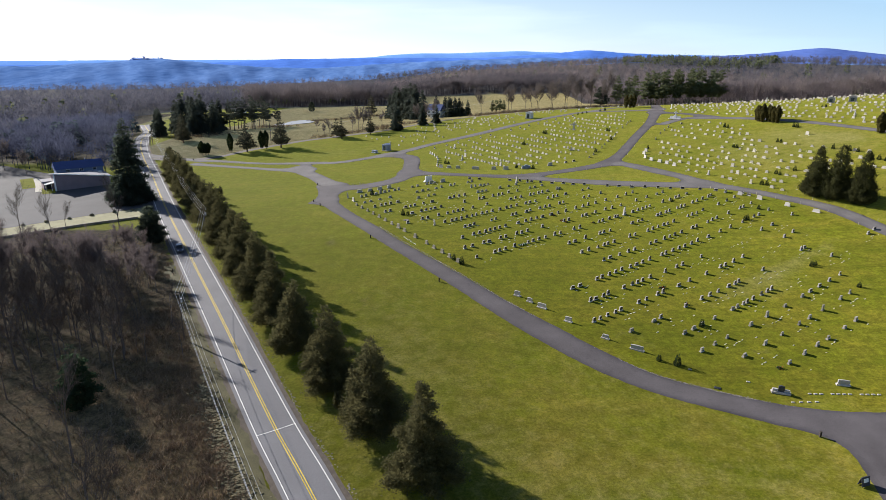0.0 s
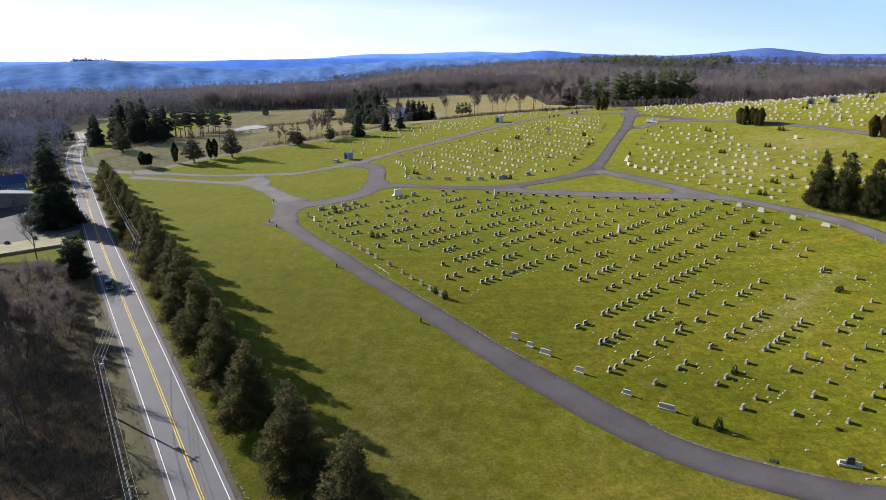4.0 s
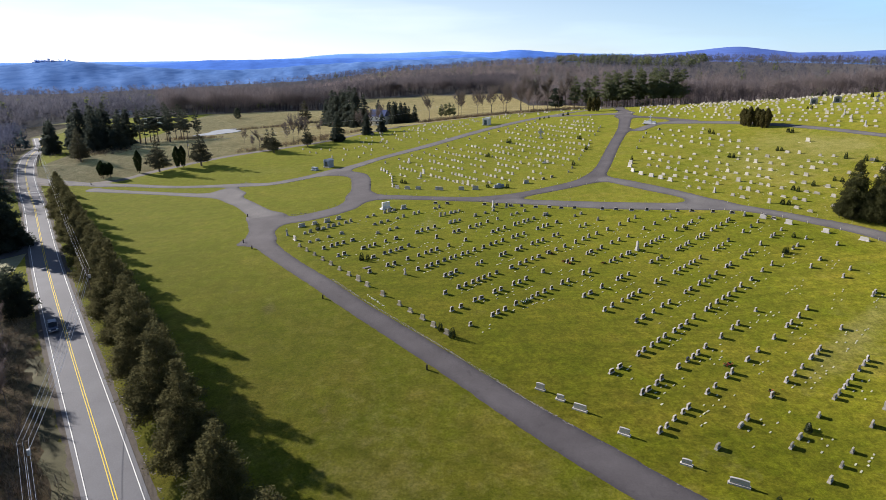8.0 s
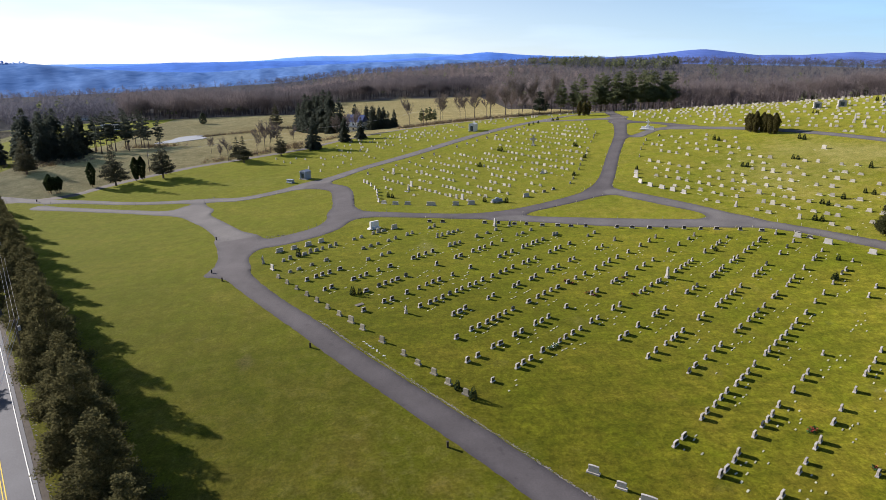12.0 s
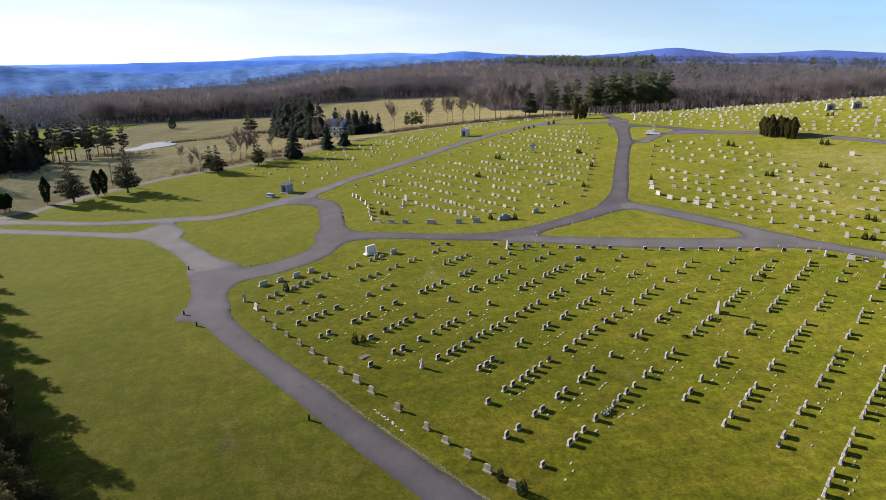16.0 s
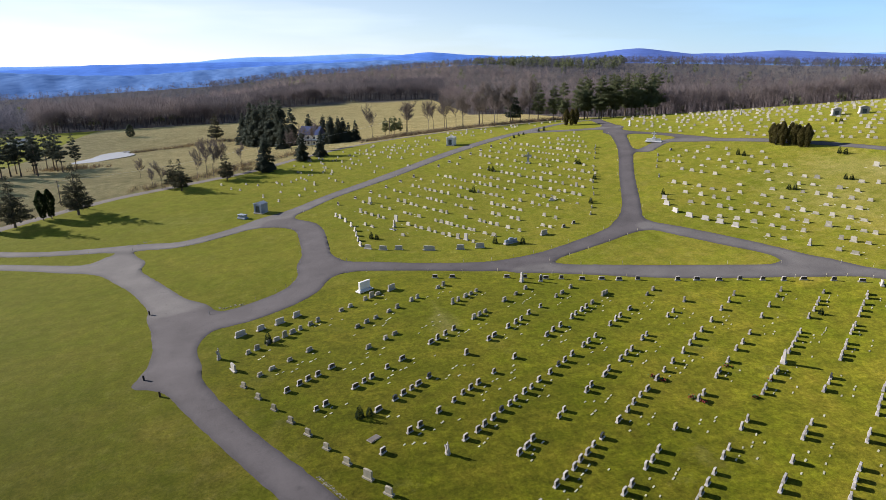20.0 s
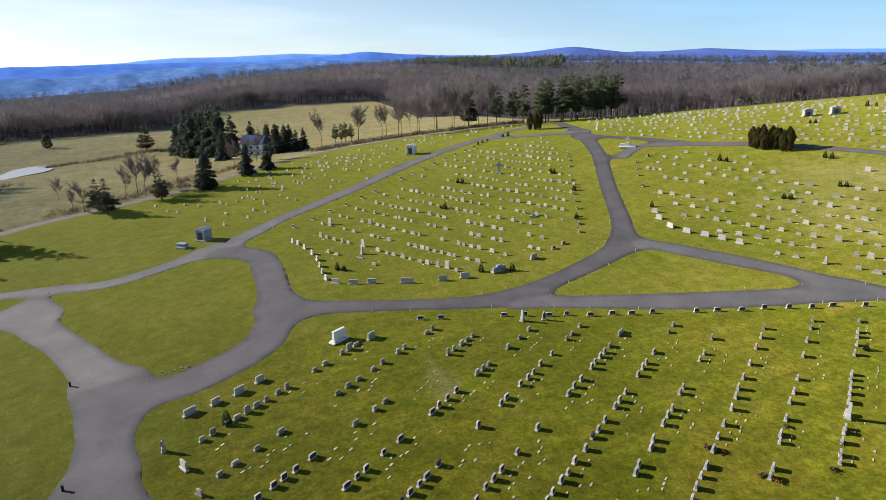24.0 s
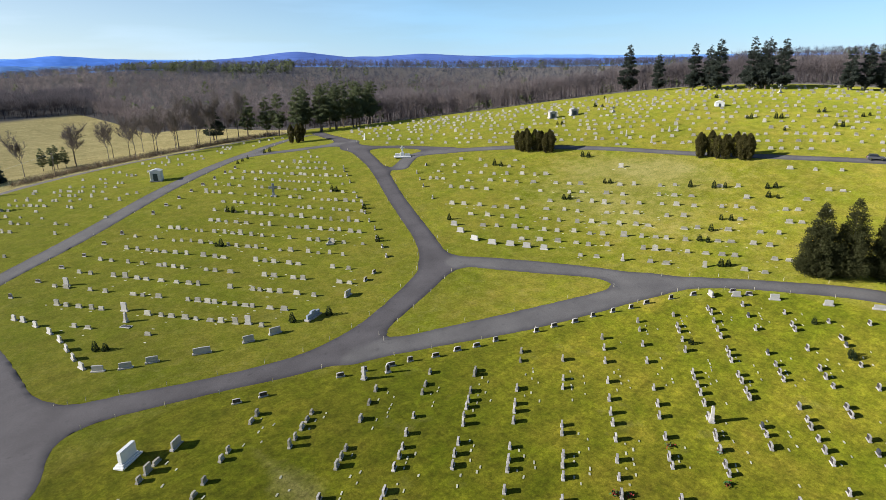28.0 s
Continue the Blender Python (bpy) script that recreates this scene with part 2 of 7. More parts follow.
GRANITE_MIX = material("mixed granite", (0.245, 0.225, 0.195), 0.7, 0.35, 2.0, 60.0, 0.05, island=0.8)
MARBLE = material("white marble", (0.56, 0.55, 0.54), 0.5, 0.08, 1.0, 20.0)
# near-black face colour that paints in the shade on the headstones
FACE_SHADE = material("headstone face with painted shade", (0.036, 0.031, 0.031), 0.45, 0.3, 2.0, 60.0, each=0.9)
DARK_GRANITE = material("polished dark granite", (0.045, 0.047, 0.055), 0.25, 0.3, 2.0, 60.0)
BLUE_GRANITE = material("blue-grey granite", (0.22, 0.25, 0.31), 0.4, 0.2, 2.0, 50.0)
BRONZE = material("weathered bronze door", (0.06, 0.075, 0.075), 0.5, 0.3, 2.0, 30.0, metal=0.4)
PALE_GRANITE = material("pale granite", (0.31, 0.295, 0.275), 0.7, 0.15, 2.0, 40.0, 0.05, each=0.5)
OLD_STONE = material("weathered tan gravestone", (0.20, 0.182, 0.145), 0.85, 0.35, 1.5, 30.0, 0.1, each=0.8)
MARKER = material("flat grave marker stone", (0.36, 0.345, 0.245), 0.8, 0.3, 1.0, 30.0, island=0.8)
BARK = material("grey brown bark", (0.115, 0.09, 0.07), 0.95, 0.35, 1.2, 14.0, 0.4)
TWIG = material("bare twigs", (0.080, 0.064, 0.058), 0.95, 0.3, 0.4, 5.0, island=0.4)
WOOD_BARK = material("grey woodland bark", (0.105, 0.088, 0.078), 0.95, 0.4, 1.2, 14.0)
WOOD_TWIG = material("grey woodland twigs", (0.120, 0.100, 0.100), 0.95, 0.2, 0.4, 5.0, island=0.4, leaf=0.5)
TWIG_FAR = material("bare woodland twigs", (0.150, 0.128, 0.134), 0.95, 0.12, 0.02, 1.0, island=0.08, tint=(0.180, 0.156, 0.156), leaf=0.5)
# bluer copy of the woodland twigs: distance haze put into the colour
TWIG_HAZE = material("woodland twigs with haze blue in the colour", (0.080, 0.086, 0.118), 0.95, 0.12, 0.02, 1.0, island=0.1, tint=(0.104, 0.104, 0.124), leaf=0.45)
# dark blue copy that paints in the wood's backlit shade and haze
TWIG_SHADE = material("roadside woodland twigs with painted shade and haze", (0.055, 0.068, 0.115), 0.95, 0.15, 0.02, 1.0, island=0.06, tint=(0.068, 0.072, 0.102), leaf=0.45)
# sunward copy of the woodland twigs, with backlit shade put into the colour
TWIG_BACKLIT = material("mauve woodland twigs darkened as backlit", (0.088, 0.084, 0.098), 0.95, 0.12, 0.02, 1.0, island=0.08, tint=(0.110, 0.098, 0.104), leaf=0.5)
# paler copy of the spruce needles, a slight haze painted into the colour
FAR_SPRUCE = material("dark spruce needles paled for haze", (0.060, 0.070, 0.058), 0.9, 0.25, 0.5, 6.0, island=0.3, leaf=0.5)
NEAR_TWIG = material("dark brown near twigs", (0.075, 0.060, 0.052), 0.95, 0.3, 0.4, 5.0, island=0.4)
DARK_BRUSH = material("dark tangled brush stems", (0.19, 0.135, 0.085), 0.95, 0.4, 0.3, 5.0, island=0.7)
WOOD_SPRUCE = material("green spruce needles in the wood", (0.040, 0.062, 0.034), 0.9, 0.3, 0.5, 6.0, island=0.3, leaf=0.5)
# needle green shifted to blue, painting in haze behind the building
VALLEY_PINE = material("roadside evergreen needles with haze in the colour", (0.062, 0.082, 0.088), 0.9, 0.3, 0.05, 2.0, island=0.3, leaf=0.4)
SPRUCE = material("dark spruce needles", (0.052, 0.064, 0.048), 0.9, 0.25, 0.5, 6.0, island=0.3, leaf=0.5)
CEDAR_DENSE = material("dense dark cedar foliage", (0.058, 0.060, 0.026), 0.9, 0.3, 0.5, 6.0, island=0.4, leaf=0.4)
CEDAR = material("olive cedar foliage", (0.078, 0.074, 0.034), 0.9, 0.3, 0.5, 6.0, island=0.4, tint=(0.100, 0.092, 0.044), leaf=0.4)
YEW = material("clipped yew foliage", (0.036, 0.050, 0.022), 0.85, 0.45, 0.8, 6.0, island=0.7, leaf=0.4)
BRONZED = material("winter arborvitae foliage", (0.100, 0.088, 0.034), 0.85, 0.4, 0.6, 6.0, island=0.7, leaf=0.4)
BRUSH = material("dead brush stems", (0.19, 0.145, 0.095), 0.95, 0.4, 0.3, 5.0, island=0.6)
PINE = material("pine foliage", (0.118, 0.132, 0.070), 0.9, 0.3, 0.05, 2.0, island=0.3, leaf=0.4)
FIELD_TWIG = material("pale field-edge twigs", (0.130, 0.108, 0.098), 0.95, 0.25, 0.4, 5.0, island=0.3, leaf=0.3)
OPEN_CEDAR = material("thin winter cedar foliage", (0.064, 0.064, 0.044), 0.9, 0.3, 0.3, 6.0, island=0.4, leaf=0.4)
# the blue of these hills is distance haze painted into the base colour
HILL_NEAR = material("wooded hill with painted blue haze", (0.066, 0.150, 0.385), 1.0, 0.34, 0.012, 0.05, tint=(0.094, 0.165, 0.335), steep=4.0)
HILL_TREE = material("hilltop trees with haze blue in the colour", (0.17, 0.27, 0.52), 1.0, 0.1, 0.05, 0.5, leaf=0.8)
HILL_MID = material("hill with painted blue haze", (0.078, 0.175, 0.52), 1.0, 0.2, 0.006, 0.025, steep=5.0)
HILL_EAST = material("hill with greyer painted haze away from the sun", (0.080, 0.130, 0.36), 1.0, 0.2, 0.006, 0.025, steep=5.0)
HILL_FAR = material("far ridge with pale painted haze", (0.14, 0.28, 0.62), 1.0, 0.08, 0.002, 0.02)
ICE = material("frozen pond water", (0.27, 0.275, 0.285), 0.5, 0.1, 0.05, 0.6)
BLUE_ROOF = material("blue metal roof", (0.035, 0.055, 0.15), 0.5, 0.15, 0.5, 8.0)
DARK_ROOF = material("dark shingle roof", (0.05, 0.05, 0.055), 0.9, 0.3, 0.5, 8.0)
TAN_WALL = material("mauve brick wall", (0.235, 0.175, 0.185), 0.9, 0.15, 0.5, 8.0)
HALL_ROOF = material("lavender grey roof felt", (0.185, 0.18, 0.20), 0.85, 0.2, 0.3, 5.0)
BLUE_WALL = material("blue-grey siding", (0.13, 0.17, 0.26), 0.7, 0.1, 0.5, 8.0)
MOSS_ROCK = material("mossy bank stone", (0.125, 0.110, 0.065), 0.95, 0.4, 0.5, 8.0, island=0.6)
WHITE_WALL = material("white painted siding", (0.72, 0.72, 0.70), 0.7, 0.08, 0.5, 8.0)
GREY_ROOF = material("pale grey flat roof", (0.33, 0.33, 0.335), 0.8, 0.12, 0.3, 5.0)
GLASS = material("dark window glass", (0.02, 0.025, 0.035), 0.1, 0.2, 0.5, 3.0)
POLE_WOOD = material("weathered pole timber", (0.12, 0.09, 0.07), 0.9, 0.3, 1.0, 20.0)
DARK_POST = material("dark stained post timber", (0.035, 0.028, 0.025), 0.9, 0.3, 1.0, 20.0)
PALE_TIMBER = material("pale weathered stake", (0.42, 0.38, 0.30), 0.8, 0.2, 2.0, 20.0)
WIRE = material("pale aluminium cable", (0.62, 0.62, 0.62), 0.4, 0.05, 1.0, 5.0, metal=0.3)
TYRE = material("black rubber", (0.02, 0.02, 0.02), 0.9, 0.1)
CAR_DARK = material("dark blue car paint", (0.02, 0.03, 0.06), 0.2, 0.1, metal=0.3)
CAR_SILVER = material("grey car paint", (0.13, 0.13, 0.15), 0.25, 0.05, metal=0.5)
CHROME = material("chrome trim", (0.7, 0.7, 0.72), 0.2, 0.05, metal=1.0)
RED = material("red silk flowers", (0.24, 0.03, 0.025), 0.8, 0.4, 3.0, 20.0)
PALE_FLOWER = material("white silk flowers", (0.75, 0.73, 0.7), 0.8, 0.2, 3.0, 20.0)
BLOOM_LEAF = material("plastic wreath leaves", (0.03, 0.08, 0.02), 0.8, 0.3, 3.0, 20.0)
DRY_VERGE = material("tan roadside grass", (0.060, 0.055, 0.026), 0.95, 0.45, 0.5, 6.0, 0.4)
VERGE = material("pale dry bank", (0.20, 0.19, 0.11), 0.95, 0.25, 0.4, 5.0, 0.3)
ROCK = material("loose roadside stone", (0.19, 0.17, 0.145), 0.9, 0.35, 0.5, 8.0, island=0.6)



def toned(m, dark, light):
    """Lets whole trees of a joined wood differ: the colour follows the tree's own tone."""
    n, l = m.node_tree.nodes, m.node_tree.links
    source = next(k for k in n if k.bl_idname == "ShaderNodeValToRGB")
    a, r, x = n.new("ShaderNodeAttribute"), n.new("ShaderNodeValToRGB"), n.new("ShaderNodeMixRGB")
    a.attribute_name, x.blend_type = "tone", "MULTIPLY"
    x.inputs["Fac"].default_value = 1.0
    r.color_ramp.elements[0].color, r.color_ramp.elements[1].color = (*dark, 1), (*light, 1)
    used = [k.to_socket for k in source.outputs["Color"].links]
    l.new(a.outputs["Fac"], r.inputs["Fac"])
    l.new(source.outputs["Color"], x.inputs["Color1"])
    l.new(r.outputs["Color"], x.inputs["Color2"])
    for k in used:
        l.new(x.outputs["Color"], k)


for m in (TWIG_FAR, TWIG_HAZE, TWIG_SHADE, TWIG_BACKLIT):
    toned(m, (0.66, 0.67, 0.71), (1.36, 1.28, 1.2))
for m in (HILL_NEAR, HILL_TREE, HILL_MID, HILL_EAST, HILL_FAR, NEAR_TWIG, FAR_SPRUCE, VALLEY_PINE, WOOD_SPRUCE, TWIG_BACKLIT, TWIG_FAR, TWIG_HAZE, TWIG_SHADE, TWIG, WOOD_TWIG, SPRUCE, CEDAR, CEDAR_DENSE, PINE, OPEN_CEDAR, YEW, BRONZED):
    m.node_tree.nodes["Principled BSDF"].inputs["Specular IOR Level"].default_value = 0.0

# ---- the lie of the land ----
CX, CY, SPAN = (-184, -84, 15, 114, 213, 312), (18, 113, 208, 303, 398, 493), 87.0
SWELL = (
    (1.6, 1.1, -4.2, -1.8, -5.1, -9.6), (-1.6, -5.7, -1.6, -5.7, 0.5, -3.4), (5.1, -0.8, 11.6, -8.4, 8.2, 11.4),
    (3.0, -9.2, -5.8, -3.2, 1.8, 4.3), (3.3, 8.3, 5.5, 8.1, 3.6, -0.6), (-2.0, -7.3, -5.5, -4.4, -6.3, -7.2))
RISE = ((-180, -20), (-75, -15), (-45, -25), (-28, -22), (-14, -12), (-5, -4), (-1, 8), (2, 18), (6, 24), (9, 31), (14, 42), (18, 50), (24, 51), (32, 50), (37, 46), (44, 38), (56, 39),
        (62, 44), (66, 42), (69, 57), (77, 57), (85, 45), (100, 45), (180, -20))
EDGE = ((-180, 420), (-90, 330), (-60, 300), (-45, 350), (-36, 420), (-31, 540), (-25, 590), (-12, 600), (-4, 620), (-1, 800), (6, 850), (13, 820),
        (18, 560), (25, 440), (32, 385), (45, 380), (53, 378), (63, 350), (80, 335), (100, 350), (140, 420), (180, 420))


def smooth(a, b, v):
    k = np.clip((v - a) / (b - a), 0, 1)
    return k * k * (3 - 2 * k)


def bearing(x, y):
    return np.degrees(np.arctan2(x, y - 100.0)), np.hypot(x, y - 100.0)


def table(rows, b):
    return np.interp(b, [r[0] for r in rows], [r[1] for r in rows])


def height(x, y):
    """The ground's height in metres."""
    x, y = np.asarray(x, float), np.asarray(y, float)
    xc, yc = np.clip(x, -330, 430), np.clip(y, -120, 700)
    z = -1.0 + 6.5 * xc / 100 + 2.6 * yc / 100
    for cy, row in zip(CY, SWELL):
        for cx, a in zip(CX, row):
            z = z + a * np.exp(-((xc - cx) ** 2 + (yc - cy) ** 2) / (2 * SPAN * SPAN))
    b, r = bearing(x, y)
    far = table(RISE, b) * smooth(500, 1500, r) - 25 * smooth(1900, 3200, r)
    far = far + 6 * np.sin(x / 260.0 + 1) * np.cos(y / 310.0) * smooth(600, 1200, r)
    w = smooth(430, 640, r)
    return z * (1 - w) + far * w


def hz(x, y):
    return float(height(x, y))


# ---- helpers for things ----


def mesh_of(name, verts, faces, *mats, index=None, shade=False):
    me = bpy.data.meshes.new(name)
    me.from_pydata(verts if isinstance(verts, list) else np.asarray(verts).tolist(), [], faces if isinstance(faces, list) else np.asarray(faces).tolist())
    for m in mats:
        me.materials.append(m)
    if index is not None:
        me.polygons.foreach_set("material_index", np.asarray(index, np.int32))
    if shade:
        me.polygons.foreach_set("use_smooth", [True] * len(me.polygons))
    me.update()
    return me


def part(name, shape, mat, parent=None, label=""):
    """One mesh object, from a bmesh or a ready mesh, under a thing or part."""
    if isinstance(shape, bmesh.types.BMesh):
        me = bpy.data.meshes.new(name)
        shape.to_mesh(me)
        shape.free()
        me.materials.append(mat)
    else:
        me = shape
    ob = new(name, me)
    ob.parent = parent
    return tagged(ob, label) if label else ob


def thing(name, x, y, label, category, group="", z=None, turn=0.0, sink=0.0):
    ob = new(name)
    ob.empty_display_size = 0.3
    ob.matrix_basis = pose(x, y, (hz(x, y) if z is None else z) - sink, 0, 0, turn)
    return tagged(ob, label, category, group)


def box(w, d, h, x=0, y=0, z=0, bevel=0.0, turn=0.0, taper=1.0):
    """A bevelled block standing on z, centred on x, y."""
    bm = bmesh.new()
    bmesh.ops.create_cube(bm, size=1)
    for v in bm.verts:
        k = taper if v.co.z > 0 else 1.0
        v.co = Vector((v.co.x * w * k, v.co.y * d * k, (v.co.z + 0.5) * h))
    if bevel:
        bmesh.ops.bevel(bm, geom=list(bm.edges), offset=bevel, segments=1, affect="EDGES")
    bm.transform(pose(x, y, z, 0, 0, turn))
    return bm


def tube(r0, r1, h, x=0, y=0, z=0, sides=8):
    bm = bmesh.new()
    bmesh.ops.create_cone(bm, cap_ends=True, segments=sides, radius1=r0, radius2=max(r1, 0.002), depth=h)
    bm.transform(Matrix.Translation((x, y, z + h / 2)))
    return bm


def profile(points, depth, z=0.0, bevel=0.02):
    """A slab cut from an outline of (x, z) points, depth along y."""
    bm = bmesh.new()
    f = bm.faces.new([bm.verts.new((px, -depth / 2, pz + z)) for px, pz in points])
    got = bmesh.ops.extrude_face_region(bm, geom=[f])
    for v in got["geom"]:
        if isinstance(v, bmesh.types.BMVert):
            v.co.y += depth
    bmesh.ops.recalc_face_normals(bm, faces=bm.faces)
    if bevel:
        bmesh.ops.bevel(bm, geom=list(bm.edges), offset=bevel, segments=1, affect="EDGES")
    return bm


def spline(points, step=1.5):
    """Evenly spaced points along a smooth line through the given ones."""
    p = np.array([points[0], *points, points[-1]], float)
    p[0], p[-1] = 2 * p[1] - p[2], 2 * p[-2] - p[-3]
    out = []
    for i in range(1, len(p) - 2):
        n = max(2, int(np.hypot(*(p[i + 1][:2] - p[i][:2])) / step))
        t = (np.arange(n) / n)[:, None]
        out.append(0.5 * (2 * p[i] + (p[i + 1] - p[i - 1]) * t + (2 * p[i - 1] - 5 * p[i] + 4 * p[i + 1] - p[i + 2]) * t ** 2
                          + (3 * p[i] - p[i - 1] - 3 * p[i + 1] + p[i + 2]) * t ** 3))
    return np.vstack([*out, p[-2:-1]])


def strip(name, points, width, lift, mat, offset=0.0, step=1.5, ragged=0.0, cross=5, label="", category="", kind="structure", parent=None):
    """A band of paving laid over the ground along a line. Points may carry their own width as a third number."""
    c = spline(points, step)
    w = c[:, 2] if c.shape[1] > 2 else np.full(len(c), float(width))
    c = c[:, :2]
    d = np.gradient(c, axis=0)
    d /= np.linalg.norm(d, axis=1)[:, None]
    n = np.stack([-d[:, 1], d[:, 0]], 1)
    rng = np.random.default_rng(len(c))
    rows = []
    for k in np.linspace(-0.5, 0.5, cross):
        j = rng.normal(0, ragged, len(c)) if abs(k) == 0.5 and ragged else 0
        q = c + n * (offset + k * w + j)[:, None]
        z = height(q[:, 0], q[:, 1]) + lift - (0.05 if abs(k) == 0.5 and cross > 3 else 0)
        rows.append(np.column_stack([q, z]))
    v = np.stack(rows, 1).reshape(-1, 3)
    f = [(i * cross + j, i * cross + j + 1, (i + 1) * cross + j + 1, (i + 1) * cross + j) for i in range(len(c) - 1) for j in range(cross - 1)]
    f = [t[::-1] for t in f]
    ob = new(name, mesh_of(name, v, f, mat, shade=True))
    ob.parent = parent
    return tagged(ob, label, category, "", kind) if label else ob

# ---- the ground sheet ----


def spread(lo, hi, step, out):
    near = np.arange(lo, hi + step, step)
    grow = [step * 1.35 ** i for i in range(1, 40)]
    a = [v for v in hi + np.cumsum(grow) if v < out]
    b = [v for v in lo - np.cumsum(grow) if v > -out]
    return np.array([-out, *b[::-1], *near, *a, out])


ROAD = ((54, -20), (19.5, 40), (3.5, 68), (-5.6, 83), (-15.8, 100.7), (-28.6, 123), (-48.6, 157.5), (-79, 211), (-113.5, 274), (-128, 299), (-144, 328), (-157, 354), (-172, 388), (-196, 446), (-235, 520))
BACK_ROAD = ((-150, 322), (-128, 312), (-112, 311), (-99, 317), (-87, 333), (-63, 354), (-32, 368), (-14, 376), (8, 394), (40, 414), (75, 422), (110, 424), (150, 436), (196, 470))
XS, YS = spread(-240, 360, 3.0, 4850), spread(-60, 640, 3.0, 4850)
GX, GY = np.meshgrid(XS, YS)
GZ = height(GX, GY)
B, R = bearing(GX, GY)
road_x = np.interp(GY, [p[1] for p in ROAD], [p[0] for p in ROAD])
back_y = np.interp(GX, [p[0] for p in BACK_ROAD], [p[1] for p in BACK_ROAD])
east = smooth(3, 7, GX - road_x)
woods = smooth(-14, 10, R - table(EDGE, B))
beyond = smooth(-1, 3, GY - back_y) * (GX > -150) * (GX < 190)
wild = (1 - smooth(-7, -4, GX - road_x)) * (1 - smooth(176, 182, GY + 0.12 * GX))
yard = (1 - smooth(-7, -4, GX - road_x)) * smooth(176, 182, GY + 0.12 * GX)
straw = np.maximum(beyond, (1 - east) * (GY > 300) * 0.6)
litter = wild * (R < 420)
litter = np.maximum(litter, yard * smooth(12, 40, GY - 262 + 0.2 * (GX + 120)) * (GY < 600))
dry = np.exp(-(((GX - 142) / 26) ** 2 + ((GY - 240) / 34) ** 2)) * 0.3 + np.exp(-(((GX - 92) / 20) ** 2 + ((GY - 133) / 14) ** 2)) * 0.2
dry = dry + 0.35 * np.exp(-(((GX - 60) / 60) ** 2 + ((GY - 68) / 16) ** 2))
dry = dry + 0.42 * np.exp(-(((GX + 35) / 34) ** 2 + ((GY - 318) / 15) ** 2)) + 0.30 * np.exp(-(((GX - 8) / 16) ** 2 + ((GY - 132) / 45) ** 2)) + 0.25 * np.exp(-(((GX + 12) / 14) ** 2 + ((GY - 265) / 22) ** 2))
litter = np.maximum(litter, 0.48 * np.exp(-(((GX + 11.3) / 4) ** 2 + ((GY - 165.8) / 5) ** 2)) + 0.4 * np.exp(-(((GX + 21.5) / 4) ** 2 + ((GY - 178) / 5) ** 2)) + 0.42 * np.exp(-(((GX - 3) / 5) ** 2 + ((GY - 128) / 5) ** 2)))
dry = dry + 0.3 * np.exp(-(((GX - 20) / 26) ** 2 + ((GY - 92) / 26) ** 2))
dry = dry + 0.42 * np.exp(-(((GX - 172 + 0.25 * (GY - 248)) / 12) ** 2 + ((GY - 248) / 24) ** 2)) + 0.30 * np.exp(-(((GX - 178) / 5) ** 2 + ((GY - 242) / 5) ** 2))
dry = dry + 0.20 * smooth(100, 150, GX) * smooth(150, 200, GY) * (1 - smooth(380, 420, GY)) + 0.3 * np.exp(-(((GX - 26) / 3.2) ** 2 + ((GY - 218) / 13) ** 2))
c35, s35 = math.cos(radians(34.9)), math.sin(radians(34.9))
for cx, cy, long_, thin, k in ((92, 133, 34, 3.0, 0.28), (97, 128, 30, 2.5, 0.25), (104, 140, 26, 3.5, 0.25), (84, 138, 30, 2.0, 0.2), (58, 146, 30, 2.2, 0.3), (40, 140, 22, 2.5, 0.35), (118, 150, 30, 4, 0.35), (30, 205, 26, 2.0, 0.25)):
    along, across_ = c35 * (GX - cx) + s35 * (GY - cy), -s35 * (GX - cx) + c35 * (GY - cy)
    dry = dry + 0.7 * k * np.exp(-((along / long_) ** 2 + (across_ / thin) ** 2))
dry = dry + 0.55 * np.exp(-(((GX - 27) / 3.5) ** 2 + ((GY - 214) / 4) ** 2)) + 0.4 * np.exp(-(((GX - 28.5) / 1.8) ** 2 + ((GY - 226) / 9) ** 2))
dry = dry + 0.25 * np.exp(-(((GX + 20) / 9) ** 2 + ((GY - 180) / 8) ** 2)) + 0.2 * np.exp(-(((GX - 74) / 14) ** 2 + ((GY - 295) / 14) ** 2))
lush = np.zeros(GX.shape, bool)
FRONT_LAWN = ((-18, 212), (4, 240), (25, 246), (62, 229), (94, 215), (121, 200), (140, 160), (150, 118), (110, 84), (74, 89), (56, 100), (40, 121), (3, 173))
for (ax, ay), (bx, by) in zip(FRONT_LAWN, FRONT_LAWN[1:] + FRONT_LAWN[:1]):
    lush ^= ((ay > GY) != (by > GY)) & (GX < (bx - ax) * (GY - ay) / (by - ay) + ax)
nx = len(XS)
quads = [(j * nx + i, j * nx + i + 1, (j + 1) * nx + i + 1, (j + 1) * nx + i) for j in range(len(YS) - 1) for i in range(nx - 1)]
sheet = mesh_of("ground", np.column_stack([GX.ravel(), GY.ravel(), GZ.ravel()]), quads, TURF, shade=True)
for key, values in (("wooded", woods * (R > 250)), ("straw", straw), ("litter", litter), ("dry", dry), ("lush", lush * 0.75)):
    sheet.attributes.new(key, "FLOAT", "POINT").data.foreach_set("value", np.clip(values, 0, 1).ravel().astype(np.float32))
tagged(new("ground", sheet), "mown cemetery turf, dry fields and wooded ground", "ground", "", "structure")

